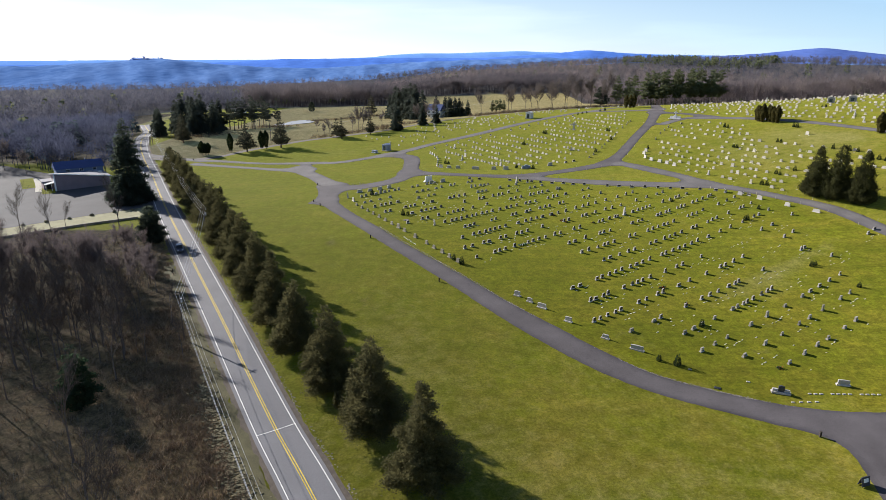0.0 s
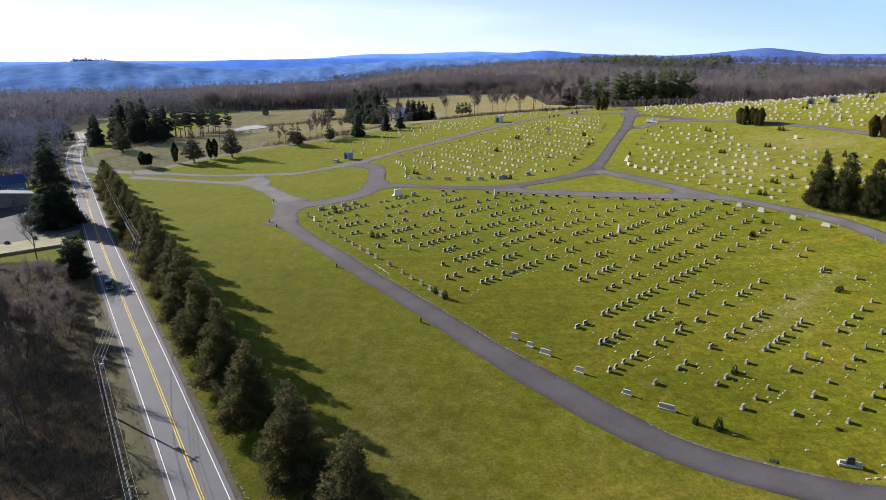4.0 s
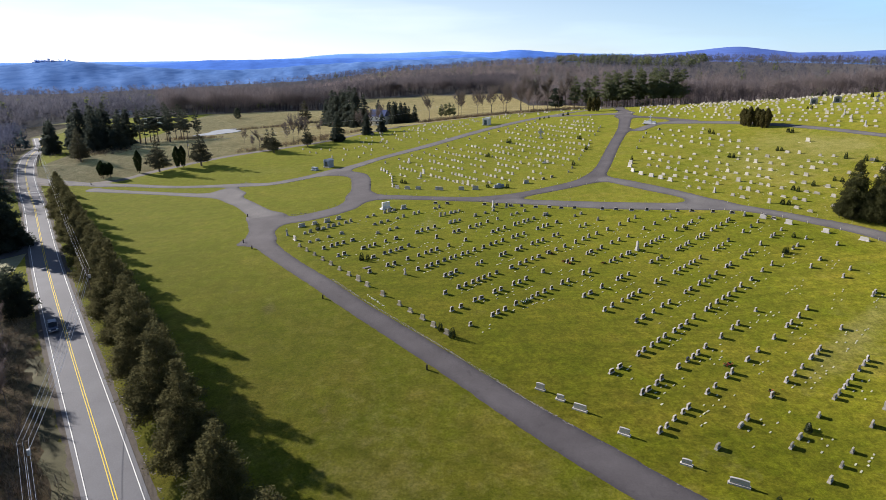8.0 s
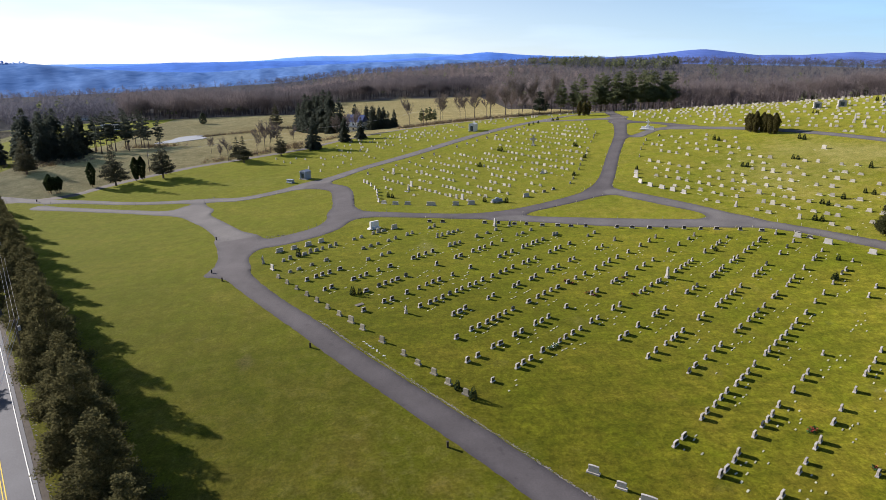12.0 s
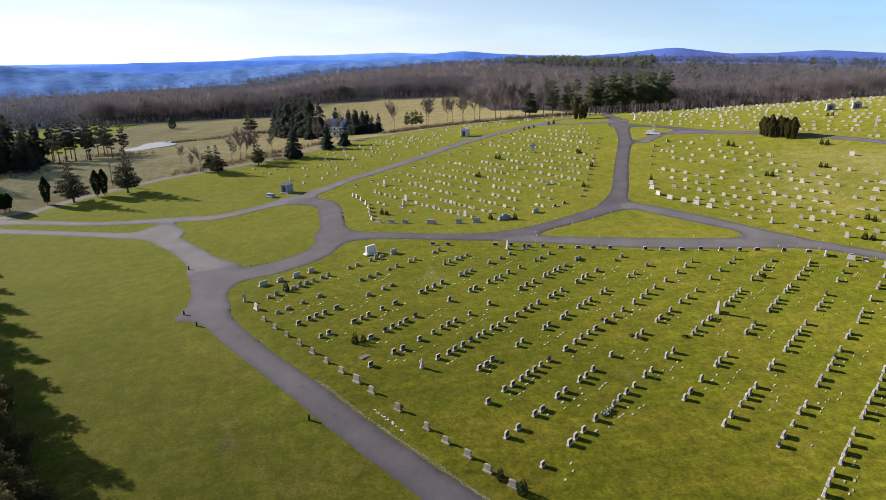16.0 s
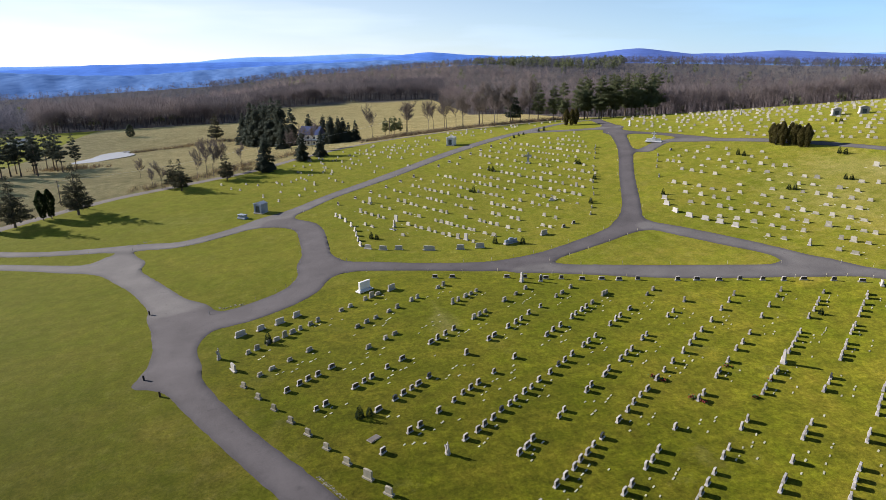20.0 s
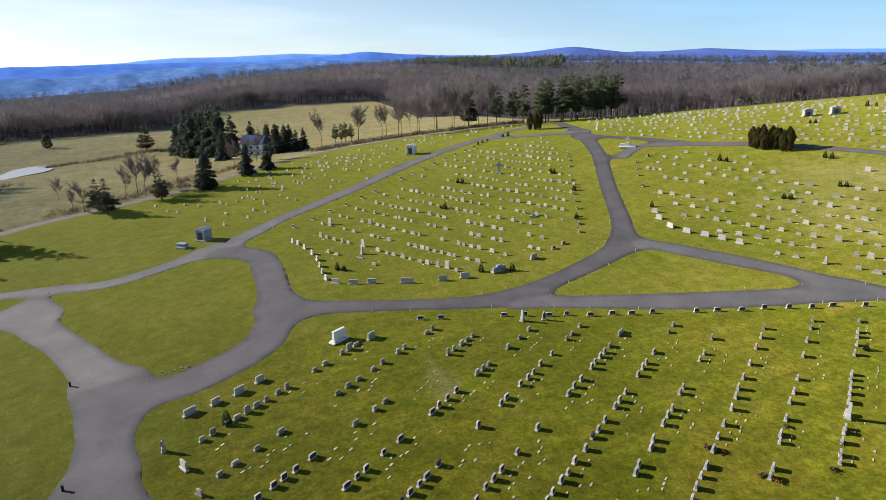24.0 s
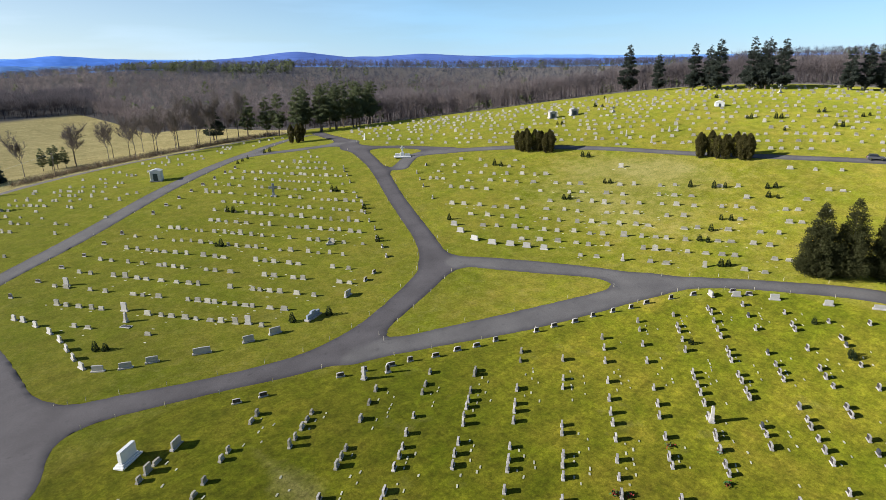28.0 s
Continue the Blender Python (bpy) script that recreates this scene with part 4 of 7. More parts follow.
# smaller stones between the tall ones in the upper rows of the middle lawn
known, small, pick = list(stone_places(MIDDLE, -59.0, 0.8)), [], random.Random(77)
c59, s59 = math.cos(radians(-59)), math.sin(radians(-59))
for across in np.arange(208.3, 306, 7.2):
    u = -275.0
    while u < -190:
        u += pick.uniform(1.6, 4.2)
        q = across + pick.uniform(-0.4, 0.4)
        x, y = c59 * u - s59 * q, s59 * u + c59 * q
        if inside(x, y, [(34, 306), (40, 285), (62, 266), (86, 275), (104, 302), (121, 342), (130, 368), (119, 361)]) and off_lanes(x, y, 4.0) \
                and all((x - a) ** 2 + (y - b) ** 2 > 3.4 for a, b, _ in known):
            small.append((x, y, -59.0))
stone_field("low_headstones", small, PALE_MIX, "low grey headstones between the taller stones on the middle lawn", 6, 0.72)
slope = [(x + rng.uniform(-0.5, 0.5), y + rng.uniform(-0.5, 0.5), t) for x, y, t in stone_places(SLOPE, -63.0, 0.8)]
stone_field("slope_headstones", slope, PALE_MIX, "pale granite headstones in rows on the slope", 3, 0.98, 1.15)
edge_strip = [(x + rng.uniform(-1, 1), y + rng.uniform(-1, 1), t) for x, y, t in stone_places(STRIP, -55.5, 0.8)]
c55, s55 = math.cos(radians(-57)), math.sin(radians(-57))
while len(edge_strip) < 170:
    x, y = rng.uniform(0, 150), rng.uniform(320, 425)
    q = round((-s55 * x + c55 * y) / 5.0) * 5.0
    u = c55 * x + s55 * y
    x, y = c55 * u - s55 * q, s55 * u + c55 * q
    if inside(x, y, [(-2, 335), (20, 352), (60, 380), (110, 398), (150, 400), (150, 415), (100, 415), (40, 404), (6, 380)]) and off_lanes(x, y, 2.0):
        edge_strip.append((x, y, -57))
stone_field("strip_headstones", edge_strip, PALE_MIX, "small pale headstones on the lawn beside the gravel road", 4, 0.8)
crest = []
c62, s62 = math.cos(radians(-62)), math.sin(radians(-62))
for _ in range(6000):
    x, y = rng.uniform(140, 330), rng.uniform(150, 420)
    q = round((-s62 * x + c62 * y) / 6.6) * 6.6 + rng.uniform(-0.4, 0.4)
    u = c62 * x + s62 * y
    x, y = c62 * u - s62 * q, s62 * u + c62 * q
    b, far = bearing(x, y)
    if len(crest) < 680 and inside(x, y, [(150, 352), (163, 318), (176, 294), (189, 262), (199, 230), (208, 208), (225, 170), (260, 150), (320, 190), (300, 262), (272, 300), (240, 352), (205, 385), (165, 395)]) \
            and far < float(table(EDGE, b)) - 16 and off_lanes(x, y, 2.0) and all((x - a) ** 2 + (y - d) ** 2 > 5.0 for a, d, _ in crest):
        crest.append((x, y, -62))
stone_field("hilltop_headstones", crest, PALE_MIX, "pale headstones scattered over the hilltop lawn", 5, 0.9, 1.15)


def edge_stones(line, gap, group, turn_off, seed, kinds=(0, 1, 3)):
    """Single headstones along the edge of a section."""
    r = random.Random(seed)
    p = spline(line, gap)
    for i, (x, y) in enumerate(p[:, :2]):
        if r.random() < 0.14:
            continue
        d = p[min(i + 1, len(p) - 1)] - p[max(i - 1, 0)]
        x, y = x + r.uniform(-0.3, 0.3), y + r.uniform(-0.3, 0.3)
        kind = r.choice(kinds)
        copy_thing(models[kind], pose(x, y, hz(x, y) - 0.06, 0, 0, math.degrees(math.atan2(d[1], d[0])) + turn_off))["group"] = group


edge_stones(((26.5, 239.6), (46, 232.4), (65, 224.6), (84, 217.4), (104, 209.3), (117, 201.5), (121, 196)), 4.0, "headstones along the top drive", 0, 1, (1, 1, 0))
edge_stones(((15.1, 310.8), (27.5, 319.3), (39.6, 327.3), (56.7, 340.5), (73.7, 352.1), (96.1, 365.9)), 6.0, "headstones along the entry drive", 90, 3)
edge_stones(((120, 333), (115.8, 325.7), (108.2, 311.2), (96, 287.8), (83.9, 266.9)), 5.5, "headstones along the curved drive", 0, 5)
edge_stones(((76.6, 261.7), (69.1, 258.5), (61.2, 255.6)), 5.0, "headstones along the curved drive", 0, 7, (1, 1))
edge_stones(((139.6, 311.6), (132.1, 307.8), (124.6, 296.7), (119.3, 287.1)), 6.0, "headstones on the slope edge", 0, 6)

# flat markers, set flush in the turf in front of the rows
verts, faces = [], []
r = np.random.default_rng(9)
spots = []
for across, start, plots in FRONT:
    for u in np.arange(start, start + 0.6 * len(plots), 1.0):
        if r.random() < 0.44 * (1 + math.sin(u * 0.35 + across)):
            a = radians(34.9)
            q = across + r.choice((-3.4, -2.2, -1.3)) + r.normal(0, 0.12)
            spots.append((math.cos(a) * u - math.sin(a) * q, math.sin(a) * u + math.cos(a) * q, 34.9))
for rows, turn in ((MIDDLE, -59.0), (SLOPE, -63.0)):
    for x, y, t in stone_places(rows, turn, 0.8):
        for _ in range(r.integers(0, 3)):
            spots.append((x + r.normal(0, 1.5), y + r.normal(0, 1.5), t))
for x, y, turn in spots:
    if not off_lanes(x, y, 0.6):
        continue
    w, d, a = r.uniform(0.36, 0.68), r.uniform(0.16, 0.25), radians(turn + r.normal(0, 3))
    c, s, k = math.cos(a), math.sin(a), len(verts)
    for lift in (-0.03, 0.06):
        for px, py in ((-1, -1), (1, -1), (1, 1), (-1, 1)):
            vx, vy = x + c * px * w / 2 - s * py * d / 2, y + s * px * w / 2 + c * py * d / 2
            verts.append((vx, vy, hz(vx, vy) + lift))
    faces += [(k + 4, k + 5, k + 6, k + 7)] + [(k + i, k + (i + 1) % 4, k + 4 + (i + 1) % 4, k + 4 + i) for i in range(4)]
tagged(new("flat_markers", mesh_of("flat_markers", verts, faces, MARKER)), "pale flat grave markers set in the turf", "grave markers", "", "stuff")

# ---- single monuments ----
big = thing("family_monument", 14.2, 236.3, "large white marble family monument on a stepped base", "monument", turn=34)
part("base_step", box(4.0, 1.5, 0.3, bevel=0.03), MARBLE, big)
part("upper_step", box(3.4, 1.1, 0.25, z=0.29, bevel=0.03), MARBLE, big)
part("tablet", box(2.9, 0.62, 1.75, z=0.53, bevel=0.04), MARBLE, big)

dark = thing("family_monument", 54.8, 253.9, "long dark blue granite monument with a raised centre", "monument", turn=20)
part("plinth", box(4.4, 1.1, 0.35, bevel=0.03), GRANITE, dark)
part("wing", box(1.2, 0.5, 0.8, x=-1.35, z=0.34, bevel=0.03), BLUE_GRANITE, dark)
part("wing", box(1.2, 0.5, 0.8, x=1.35, z=0.34, bevel=0.03), BLUE_GRANITE, dark)
part("centre_tablet", profile(arc_top(1.5, 1.25, 0.12), 0.55, 0.34), BLUE_GRANITE, dark)


def obelisk(x, y, h, label, mat=GRANITE):
    ob = thing("obelisk", x, y, label, "monument", turn=30)
    part("base_step", box(0.95, 0.85, 0.25, bevel=0.02), mat, ob)
    part("die", box(0.68, 0.58, 0.55, z=0.24, bevel=0.02), mat, ob)
    part("shaft", box(0.56, 0.46, h - 0.78, z=0.78, taper=0.86), mat, ob)
    part("cap", box(0.5, 0.42, 0.2, z=h, taper=0.5), mat, ob)
    return ob


obelisk(77.2, 184.9, 2.4, "grey granite obelisk among the front rows")
obelisk(28.6, 280.2, 1.9, "small grey obelisk on the middle lawn")
obelisk(118.4, 223, 1.5, "small grey obelisk on the slope corner")
obelisk(152, 362, 2.6, "pale obelisk near the hilltop drive", MARBLE)
obelisk(48.2, 229.2, 2.1, "grey granite obelisk in the row along the top drive")
for x, y, h, pale in ((201.5, 277.1, 2.3, 1), (197.2, 267.6, 2.1, 0), (194.1, 256.3, 2.0, 1), (207.0, 256.4, 1.7, 1), (208.2, 254.0, 1.7, 1), (242.6, 281.5, 2.4, 0), (246.6, 304.5, 2.2, 1), (200.2, 349.3, 2.6, 1)):
    obelisk(x, y, h, "pale stone obelisk among the hilltop graves" if pale else "grey stone obelisk among the hilltop graves", PALE_GRANITE if pale else GRANITE)
arch = thing("arched_headstone", 52.2, 227.9, "grey arched headstone in the row along the top drive", "headstone", turn=-22)
part("plinth", box(1.0, 0.6, 0.25, bevel=0.02), GRANITE, arch)
part("tablet", profile([(-0.36, 0), (0.36, 0), (0.36, 0.95), (0.27, 1.25), (0.12, 1.45), (0, 1.5), (-0.12, 1.45), (-0.27, 1.25), (-0.36, 0.95)], 0.32, 0.24), GRANITE, arch)
part("face_panel", profile([(-0.22, 0.2), (0.22, 0.2), (0.22, 0.9), (0.1, 1.2), (0, 1.26), (-0.1, 1.2), (-0.22, 0.9)], 0.34, 0.24, 0), FACE_SHADE, arch, "dark recessed face")


def cross_monument(x, y, h, label, turn=-30):
    ob = thing("cross_monument", x, y, label, "monument", turn=turn)
    part("base_step", box(1.9, 1.2, 0.35, bevel=0.02), PALE_GRANITE, ob)
    part("die", box(1.1, 0.8, 0.6, z=0.34, bevel=0.02, taper=0.75), PALE_GRANITE, ob)
    arm = [(-0.13, 0), (0.13, 0), (0.13, 0.6), (0.5, 0.6), (0.5, 0.86), (0.13, 0.86), (0.13, 1.2), (-0.13, 1.2), (-0.13, 0.86), (-0.5, 0.86), (-0.5, 0.6), (-0.13, 0.6)]
    k = (h - 0.92) / 1.2
    part("cross", profile([(a * k, b * k) for a, b in arm], 0.3, 0.92), PALE_GRANITE, ob)
    return ob


cross_monument(88.8, 327, 4.2, "tall white stone cross on the middle lawn")
cross_monument(79.4, 283.5, 1.9, "small pale stone cross on the middle lawn")
cross_monument(276, 243, 3.4, "white cross monument on the hilltop")
cross_monument(226, 290, 2.8, "white cross among hilltop graves")

memorial = thing("cross_memorial", 141.8, 326.4, "white stone cross between two low wing walls", "monument", turn=-38)
part("terrace", box(6.2, 3.6, 0.35, bevel=0.03), MARBLE, memorial)
for side in (-1, 1):
    part("wing_wall", box(1.9, 0.8, 1.0, x=side * 1.75, z=0.34, bevel=0.03), MARBLE, memorial)
part("pedestal", box(1.3, 1.1, 1.5, z=0.34, bevel=0.03), MARBLE, memorial)
part("cross", profile([(-0.2, 0), (0.2, 0), (0.2, 1.3), (0.8, 1.3), (0.8, 1.7), (0.2, 1.7), (0.2, 2.3), (-0.2, 2.3), (-0.2, 1.7), (-0.8, 1.7), (-0.8, 1.3), (-0.2, 1.3)], 0.35, 1.83), MARBLE, memorial)


def figure(x, y, h, label, turn=0.0):
    """A weathered winged stone figure on a plinth, as one plain shape."""
    bm = bmesh.new()

    def ring_body(levels, squash):
        rings = [[bm.verts.new((rr * math.cos(a), rr * math.sin(a) * squash, zz * h)) for a in [i * math.pi / 5 for i in range(10)]] for rr, zz in levels]
        for lo, hi in zip(rings, rings[1:]):
            for i in range(10):
                bm.faces.new((lo[i], lo[(i + 1) % 10], hi[(i + 1) % 10], hi[i]))
        bm.faces.new(rings[-1])

    ring_body(((0.44, 0.0), (0.44, 0.12), (0.36, 0.14), (0.36, 0.34), (0.30, 0.36)), 0.8)
    ring_body(((0.30, 0.35), (0.25, 0.5), (0.18, 0.64), (0.25, 0.76), (0.22, 0.80), (0.08, 0.82), (0.11, 0.88), (0.12, 0.93), (0.07, 0.98), (0.01, 1.0)), 0.75)
    for side in (-1, 1):
        pts = ((0.05, 0.55), (0.18, 0.44), (0.34, 0.56), (0.37, 0.70), (0.30, 0.78), (0.14, 0.74))
        near, far = ([bm.verts.new((side * px, 0.16 + dy, pz * h)) for px, pz in pts] for dy in (0.0, 0.09))
        bm.faces.new(near)
        bm.faces.new(far[::-1])
        for i in range(6):
            bm.faces.new((near[i], near[(i + 1) % 6], far[(i + 1) % 6], far[i]))
    bmesh.ops.recalc_face_normals(bm, faces=bm.faces)
    me = bpy.data.meshes.new("statue")
    bm.to_mesh(me)
    bm.free()
    me.materials.append(GRANITE)
    ob = new("statue", me)
    ob.matrix_basis = pose(x, y, hz(x, y) - 0.03, 0, 0, turn)
    return tagged(ob, label, "statue")


figure(17.8, 178.2, 1.9, "pale winged stone figure standing on a plinth", 120)
figure(-14.4, 214.6, 2.3, "slender pale stone figure at the drive corner", 60)


def mausoleum(x, y, turn, w, d, h, label, wall, porch=False):
    ob = thing("mausoleum", x, y, label, "mausoleum", turn=turn, sink=0.1)
    part("plinth", box(w + 0.5, d + 0.5, 0.35, bevel=0.03), GRANITE, ob)
    part("chamber", box(w, d, h, z=0.34, bevel=0.05), wall, ob)
    part("cornice", box(w + 0.3, d + 0.3, 0.22, z=h + 0.3, bevel=0.04), wall, ob)
    part("roof", profile([(-w / 2 - 0.1, 0), (w / 2 + 0.1, 0), (0, 0.55)], d + 0.2, h + 0.51, 0), wall, ob)
    for side in (-1, 1):
        part("pilaster", box(0.4, 0.25, h - 0.1, x=side * (w / 2 - 0.3), y=-d / 2 - 0.08, z=0.34, bevel=0.03), wall, ob)
    door = part("door", box(w * 0.42, 0.12, h * 0.76, y=-d / 2 - 0.03, z=0.34), BRONZE, ob, "dark bronze double door")
    part("door_handle", tube(0.03, 0.03, 0.3, x=0.1, y=-d / 2 - 0.13, z=1.3, sides=6), CHROME, door)
    return ob


mausoleum(71.3, 374.5, -35, 3.5, 3.4, 3.2, "white marble mausoleum with a pitched roof beside the drive", MARBLE)
mausoleum(212.4, 310.8, -35, 3.0, 2.6, 2.1, "pale granite mausoleum on the hilltop", PALE_GRANITE)
mausoleum(219, 304.6, -35, 3.2, 2.6, 2.1, "pale granite mausoleum with dark doors on the hilltop", PALE_GRANITE)
mausoleum(-9.8, 314.6, -40, 3.2, 3.0, 2.8, "blue-grey granite mausoleum on the lawn by the drive", BLUE_GRANITE)
side_tomb = thing("sarcophagus", -15.5, 310.5, "low blue-grey granite sarcophagus tomb", "tomb", turn=-40)
part("base", box(3.2, 1.9, 0.4, bevel=0.03), BLUE_GRANITE, side_tomb)
part("chest", box(2.7, 1.4, 0.8, z=0.39, bevel=0.04), BLUE_GRANITE, side_tomb)
part("lid", box(2.9, 1.6, 0.25, z=1.18, bevel=0.06), BLUE_GRANITE, side_tomb)
tomb = thing("tomb_monument", 243, 254, "broad white tomb with a dark doorway", "tomb", turn=-60)
part("body", box(3.4, 1.8, 1.7, bevel=0.05), MARBLE, tomb)
part("cap", profile([(-1.8, 0), (1.8, 0), (0, 0.6)], 2.0, 1.69), MARBLE, tomb)
part("doorway", box(0.8, 0.12, 1.2, y=-0.92), BRONZE, tomb)


def bench_stone(x, y, turn, label, w=1.9, h=1.15, group="wide headstones by the main drive"):
    ob = thing("wide_headstone", x, y, label, "headstone", "wide headstones by the main drive", turn=turn, sink=0.05)
    part("plinth", box(w + 0.4, 0.6, 0.28, bevel=0.02), GRANITE, ob)
    part("tablet", profile(arc_top(w, h - 0.28, 0.06), 0.3, 0.27), PALE_GRANITE, ob)
    ob["group"] = group
    return ob


for x, y, t, w in ((13.3, 298.5, -70, 1.1), (14.4, 296.3, -68, 1.2), (15.6, 292.0, -75, 1.2), (16.8, 286.7, -80, 1.5), (17.3, 281.7, -86, 1.5), (17.2, 276.9, -90, 1.5), (17.1, 272.4, -90, 1.4), (17.2, 267.9, -80, 1.5), (18.8, 264.6, -40, 1.9), (22.4, 262.0, -28, 2.0), (26.3, 260.5, -24, 1.9)):
    bench_stone(x, y, t, "pale headstone in the curved row at the lawn corner", w, 1.25, "curved row of headstones")
for x, y, t, w in ((109.2, 268.2, -62, 1.5), (107.0, 263.7, -70, 1.7), (105.6, 257.4, -88, 2.1), (106.6, 252.4, -70, 1.9), (108.7, 248.3, -66, 1.9), (110.4, 244.5, -66, 1.8), (112.0, 240.5, -66, 1.6)):
    bench_stone(x, y, t, "broad pale headstone on the corner of the slope", w, 1.3, "broad headstones on the slope corner")
bench_stone(33.6, 256.9, -24, "long white headstone on a wide base near the top drive", 2.9, 1.3, "single monuments on the middle lawn")
for x, y, w, h in ((-11.2, 222.8, 2.0, 1.2), (-7.5, 224.1, 1.5, 1.1), (-3.9, 225.6, 1.8, 1.3), (-0.6, 227.8, 1.5, 1.2), (19.9, 234.5, 1.9, 1.4)):
    bench_stone(x, y, 34, "broad granite headstone by the island drive", w, h, "headstones by the island drive")
for x, y, t, w, h in ((115.6, 201.4, 50, 1.6, 1.2), (118.7, 197.5, -55, 1.5, 1.2), (122.2, 191.4, -58, 1.7, 1.3), (126.7, 183.0, -62, 1.5, 1.2), (131.3, 175.5, -62, 2.0, 1.0)):
    bench_stone(x, y, t, "pale headstone at the edge of the south drive", w, h, "headstones by the south drive")
for x, y, t, w, h in ((65.4, 256.8, 20, 2.0, 1.4), (46.3, 253.7, -10, 2.1, 1.4), (41.3, 254.5, -15, 1.9, 1.4), (30.1, 285.5, -59, 1.3, 2.0), (44.7, 261.0, -59, 1.2, 1.9), (25.4, 308.3, -59, 1.3, 2.0)):
    bench_stone(x, y, t, "large pale headstone on the middle lawn", w, h, "large headstones on the middle lawn")
for x, y, w, h in ((-9.6, 203.4, 1.0, 1.15), (-7.2, 199.2, 1.0, 1.2), (-4.8, 195.3, 0.95, 1.2), (-2.4, 191.3, 1.05, 1.25), (-0.1, 187.6, 1.05, 1.3), (2.2, 183.8, 1.0, 1.2), (4.6, 180.0, 1.1, 1.3), (6.9, 176.5, 1.5, 1.7), (9.0, 173.1, 1.2, 1.4), (12.4, 167.7, 1.2, 1.5), (15.9, 162.5, 0.95, 1.35), (18.0, 159.1, 1.1, 1.2), (20.3, 155.7, 1.15, 1.4), (22.2, 152.5, 1.1, 1.4), (24.5, 149.2, 1.2, 1.4)):
    old = bench_stone(x, y, -48, "weathered tan upright headstone at the edge of the main drive", w * 0.88, h * 0.85, "headstones along the main drive")
    for piece in old.children:
        piece.data.materials[0] = OLD_STONE
ledger = thing("ledger_stone", 27.9, 278.1, "dark flat ledger slab in a pale stone kerb", "grave slab", turn=-59)
part("kerb", box(2.3, 1.2, 0.12, bevel=0.02), PALE_GRANITE, ledger)
part("slab", box(1.9, 0.8, 0.1, z=0.08, bevel=0.02), DARK_GRANITE, ledger)

bench_stone(42.6, 123.7, -38, "wide white headstone by the main drive", 2.0, 1.2)
bench_stone(40.3, 126.6, -38, "white headstone by the main drive", 1.2, 1.1)
bench_stone(37.8, 129.7, -38, "carved pale headstone by the main drive", 1.4, 1.3)
bench_stone(47.3, 117.4, -38, "carved pale headstone by the main drive", 1.5, 1.2)
bench_stone(53.4, 110.3, -36, "white slab headstone by the main drive", 1.3, 1.0)
bench_stone(58.4, 105.8, -33, "long white headstone by the main drive", 2.4, 1.1)
bench_stone(90, 92.7, -15, "broad white headstone near the gate drive", 1.8, 1.1)
bench_stone(-11.6, 209.5, -62, "white tablet headstone at the drive corner", 1.5, 1.4)
plot = thing("family_monument", 78.4, 90.9, "black tablet on a pale double plinth by the drive", "monument", turn=-20)
part("plinth", box(3.0, 0.9, 0.35, bevel=0.02), GRANITE, plot)
part("side_tablet", box(0.8, 0.35, 0.45, x=-0.95, z=0.34, bevel=0.02), GRANITE, plot)
part("side_tablet", box(0.8, 0.35, 0.45, x=0.95, z=0.34, bevel=0.02), GRANITE, plot)
part("tablet", profile(arc_top(0.95, 1.1, 0.1), 0.3, 0.34), DARK_GRANITE, plot)

# ---- trees ----


def sprays(r, n, h, low, radius, size, droop=0.3, shell=0.45, lumps=0.18, up=0.0):
    """Foliage as many small two-quad sprays in a crown whose radius at each height is given."""
    f = 1 - np.sqrt(r.random(n)) if up == 0 else r.random(n) ** up
    a = r.random(n) * 2 * np.pi
    wave = 1 + lumps * (np.sin(3 * a + 9 * f) + np.sin(5 * a - 17 * f + 1)) * 0.7 + lumps * np.sin(f * 46 + a) * 0.6
    rad = radius(f) * wave * (shell + (1 - shell) * np.sqrt(r.random(n)))
    z = low + (h - low) * f
    p = np.stack([rad * np.cos(a), rad * np.sin(a), z], 1)
    out = np.stack([np.cos(a), np.sin(a), -droop + r.normal(0, 0.35, n)], 1) + r.normal(0, 0.45, (n, 3))
    out /= np.linalg.norm(out, axis=1)[:, None]
    side = np.cross(out, r.normal(0, 1, (n, 3)))
    side /= np.linalg.norm(side, axis=1)[:, None] + 1e-6
    s = size * (0.6 + 0.8 * r.random(n))[:, None]
    v = np.stack([p - out * s * 0.4 - side * s * 0.18, p + side * s * 0.42, p + out * s * 0.75, p - side * s * 0.42 + out * s * 0.1], 1).reshape(-1, 3)
    q = np.arange(n * 4).reshape(n, 4)
    return v, q


def conifer_mesh(seed, h, w, n, mat, low=0.08, shape=0.85, size=0.55, droop=0.35, lumps=0.18):
    r = np.random.default_rng(seed)
    v, q = sprays(r, n, h, h * low, lambda f: w / 2 * ((1 - f) ** shape) * np.minimum(1, 0.55 + f * 4) + 0.12, size, droop, lumps=lumps)
    return mesh_of("crown", v, q, mat)


def column_mesh(seed, h, w, n, mat, low=0.1, size=0.4, shape=0.5):
    r = np.random.default_rng(seed)
    v, q = sprays(r, n, h, h * low, lambda f: w / 2 * np.sqrt(np.clip(1 - f ** (2 / shape / 2), 0, 1)) * np.minimum(1, 0.45 + f * 3) + 0.06, size, -0.6, 0.55, up=0.9)
    return mesh_of("crown", v, q, mat)


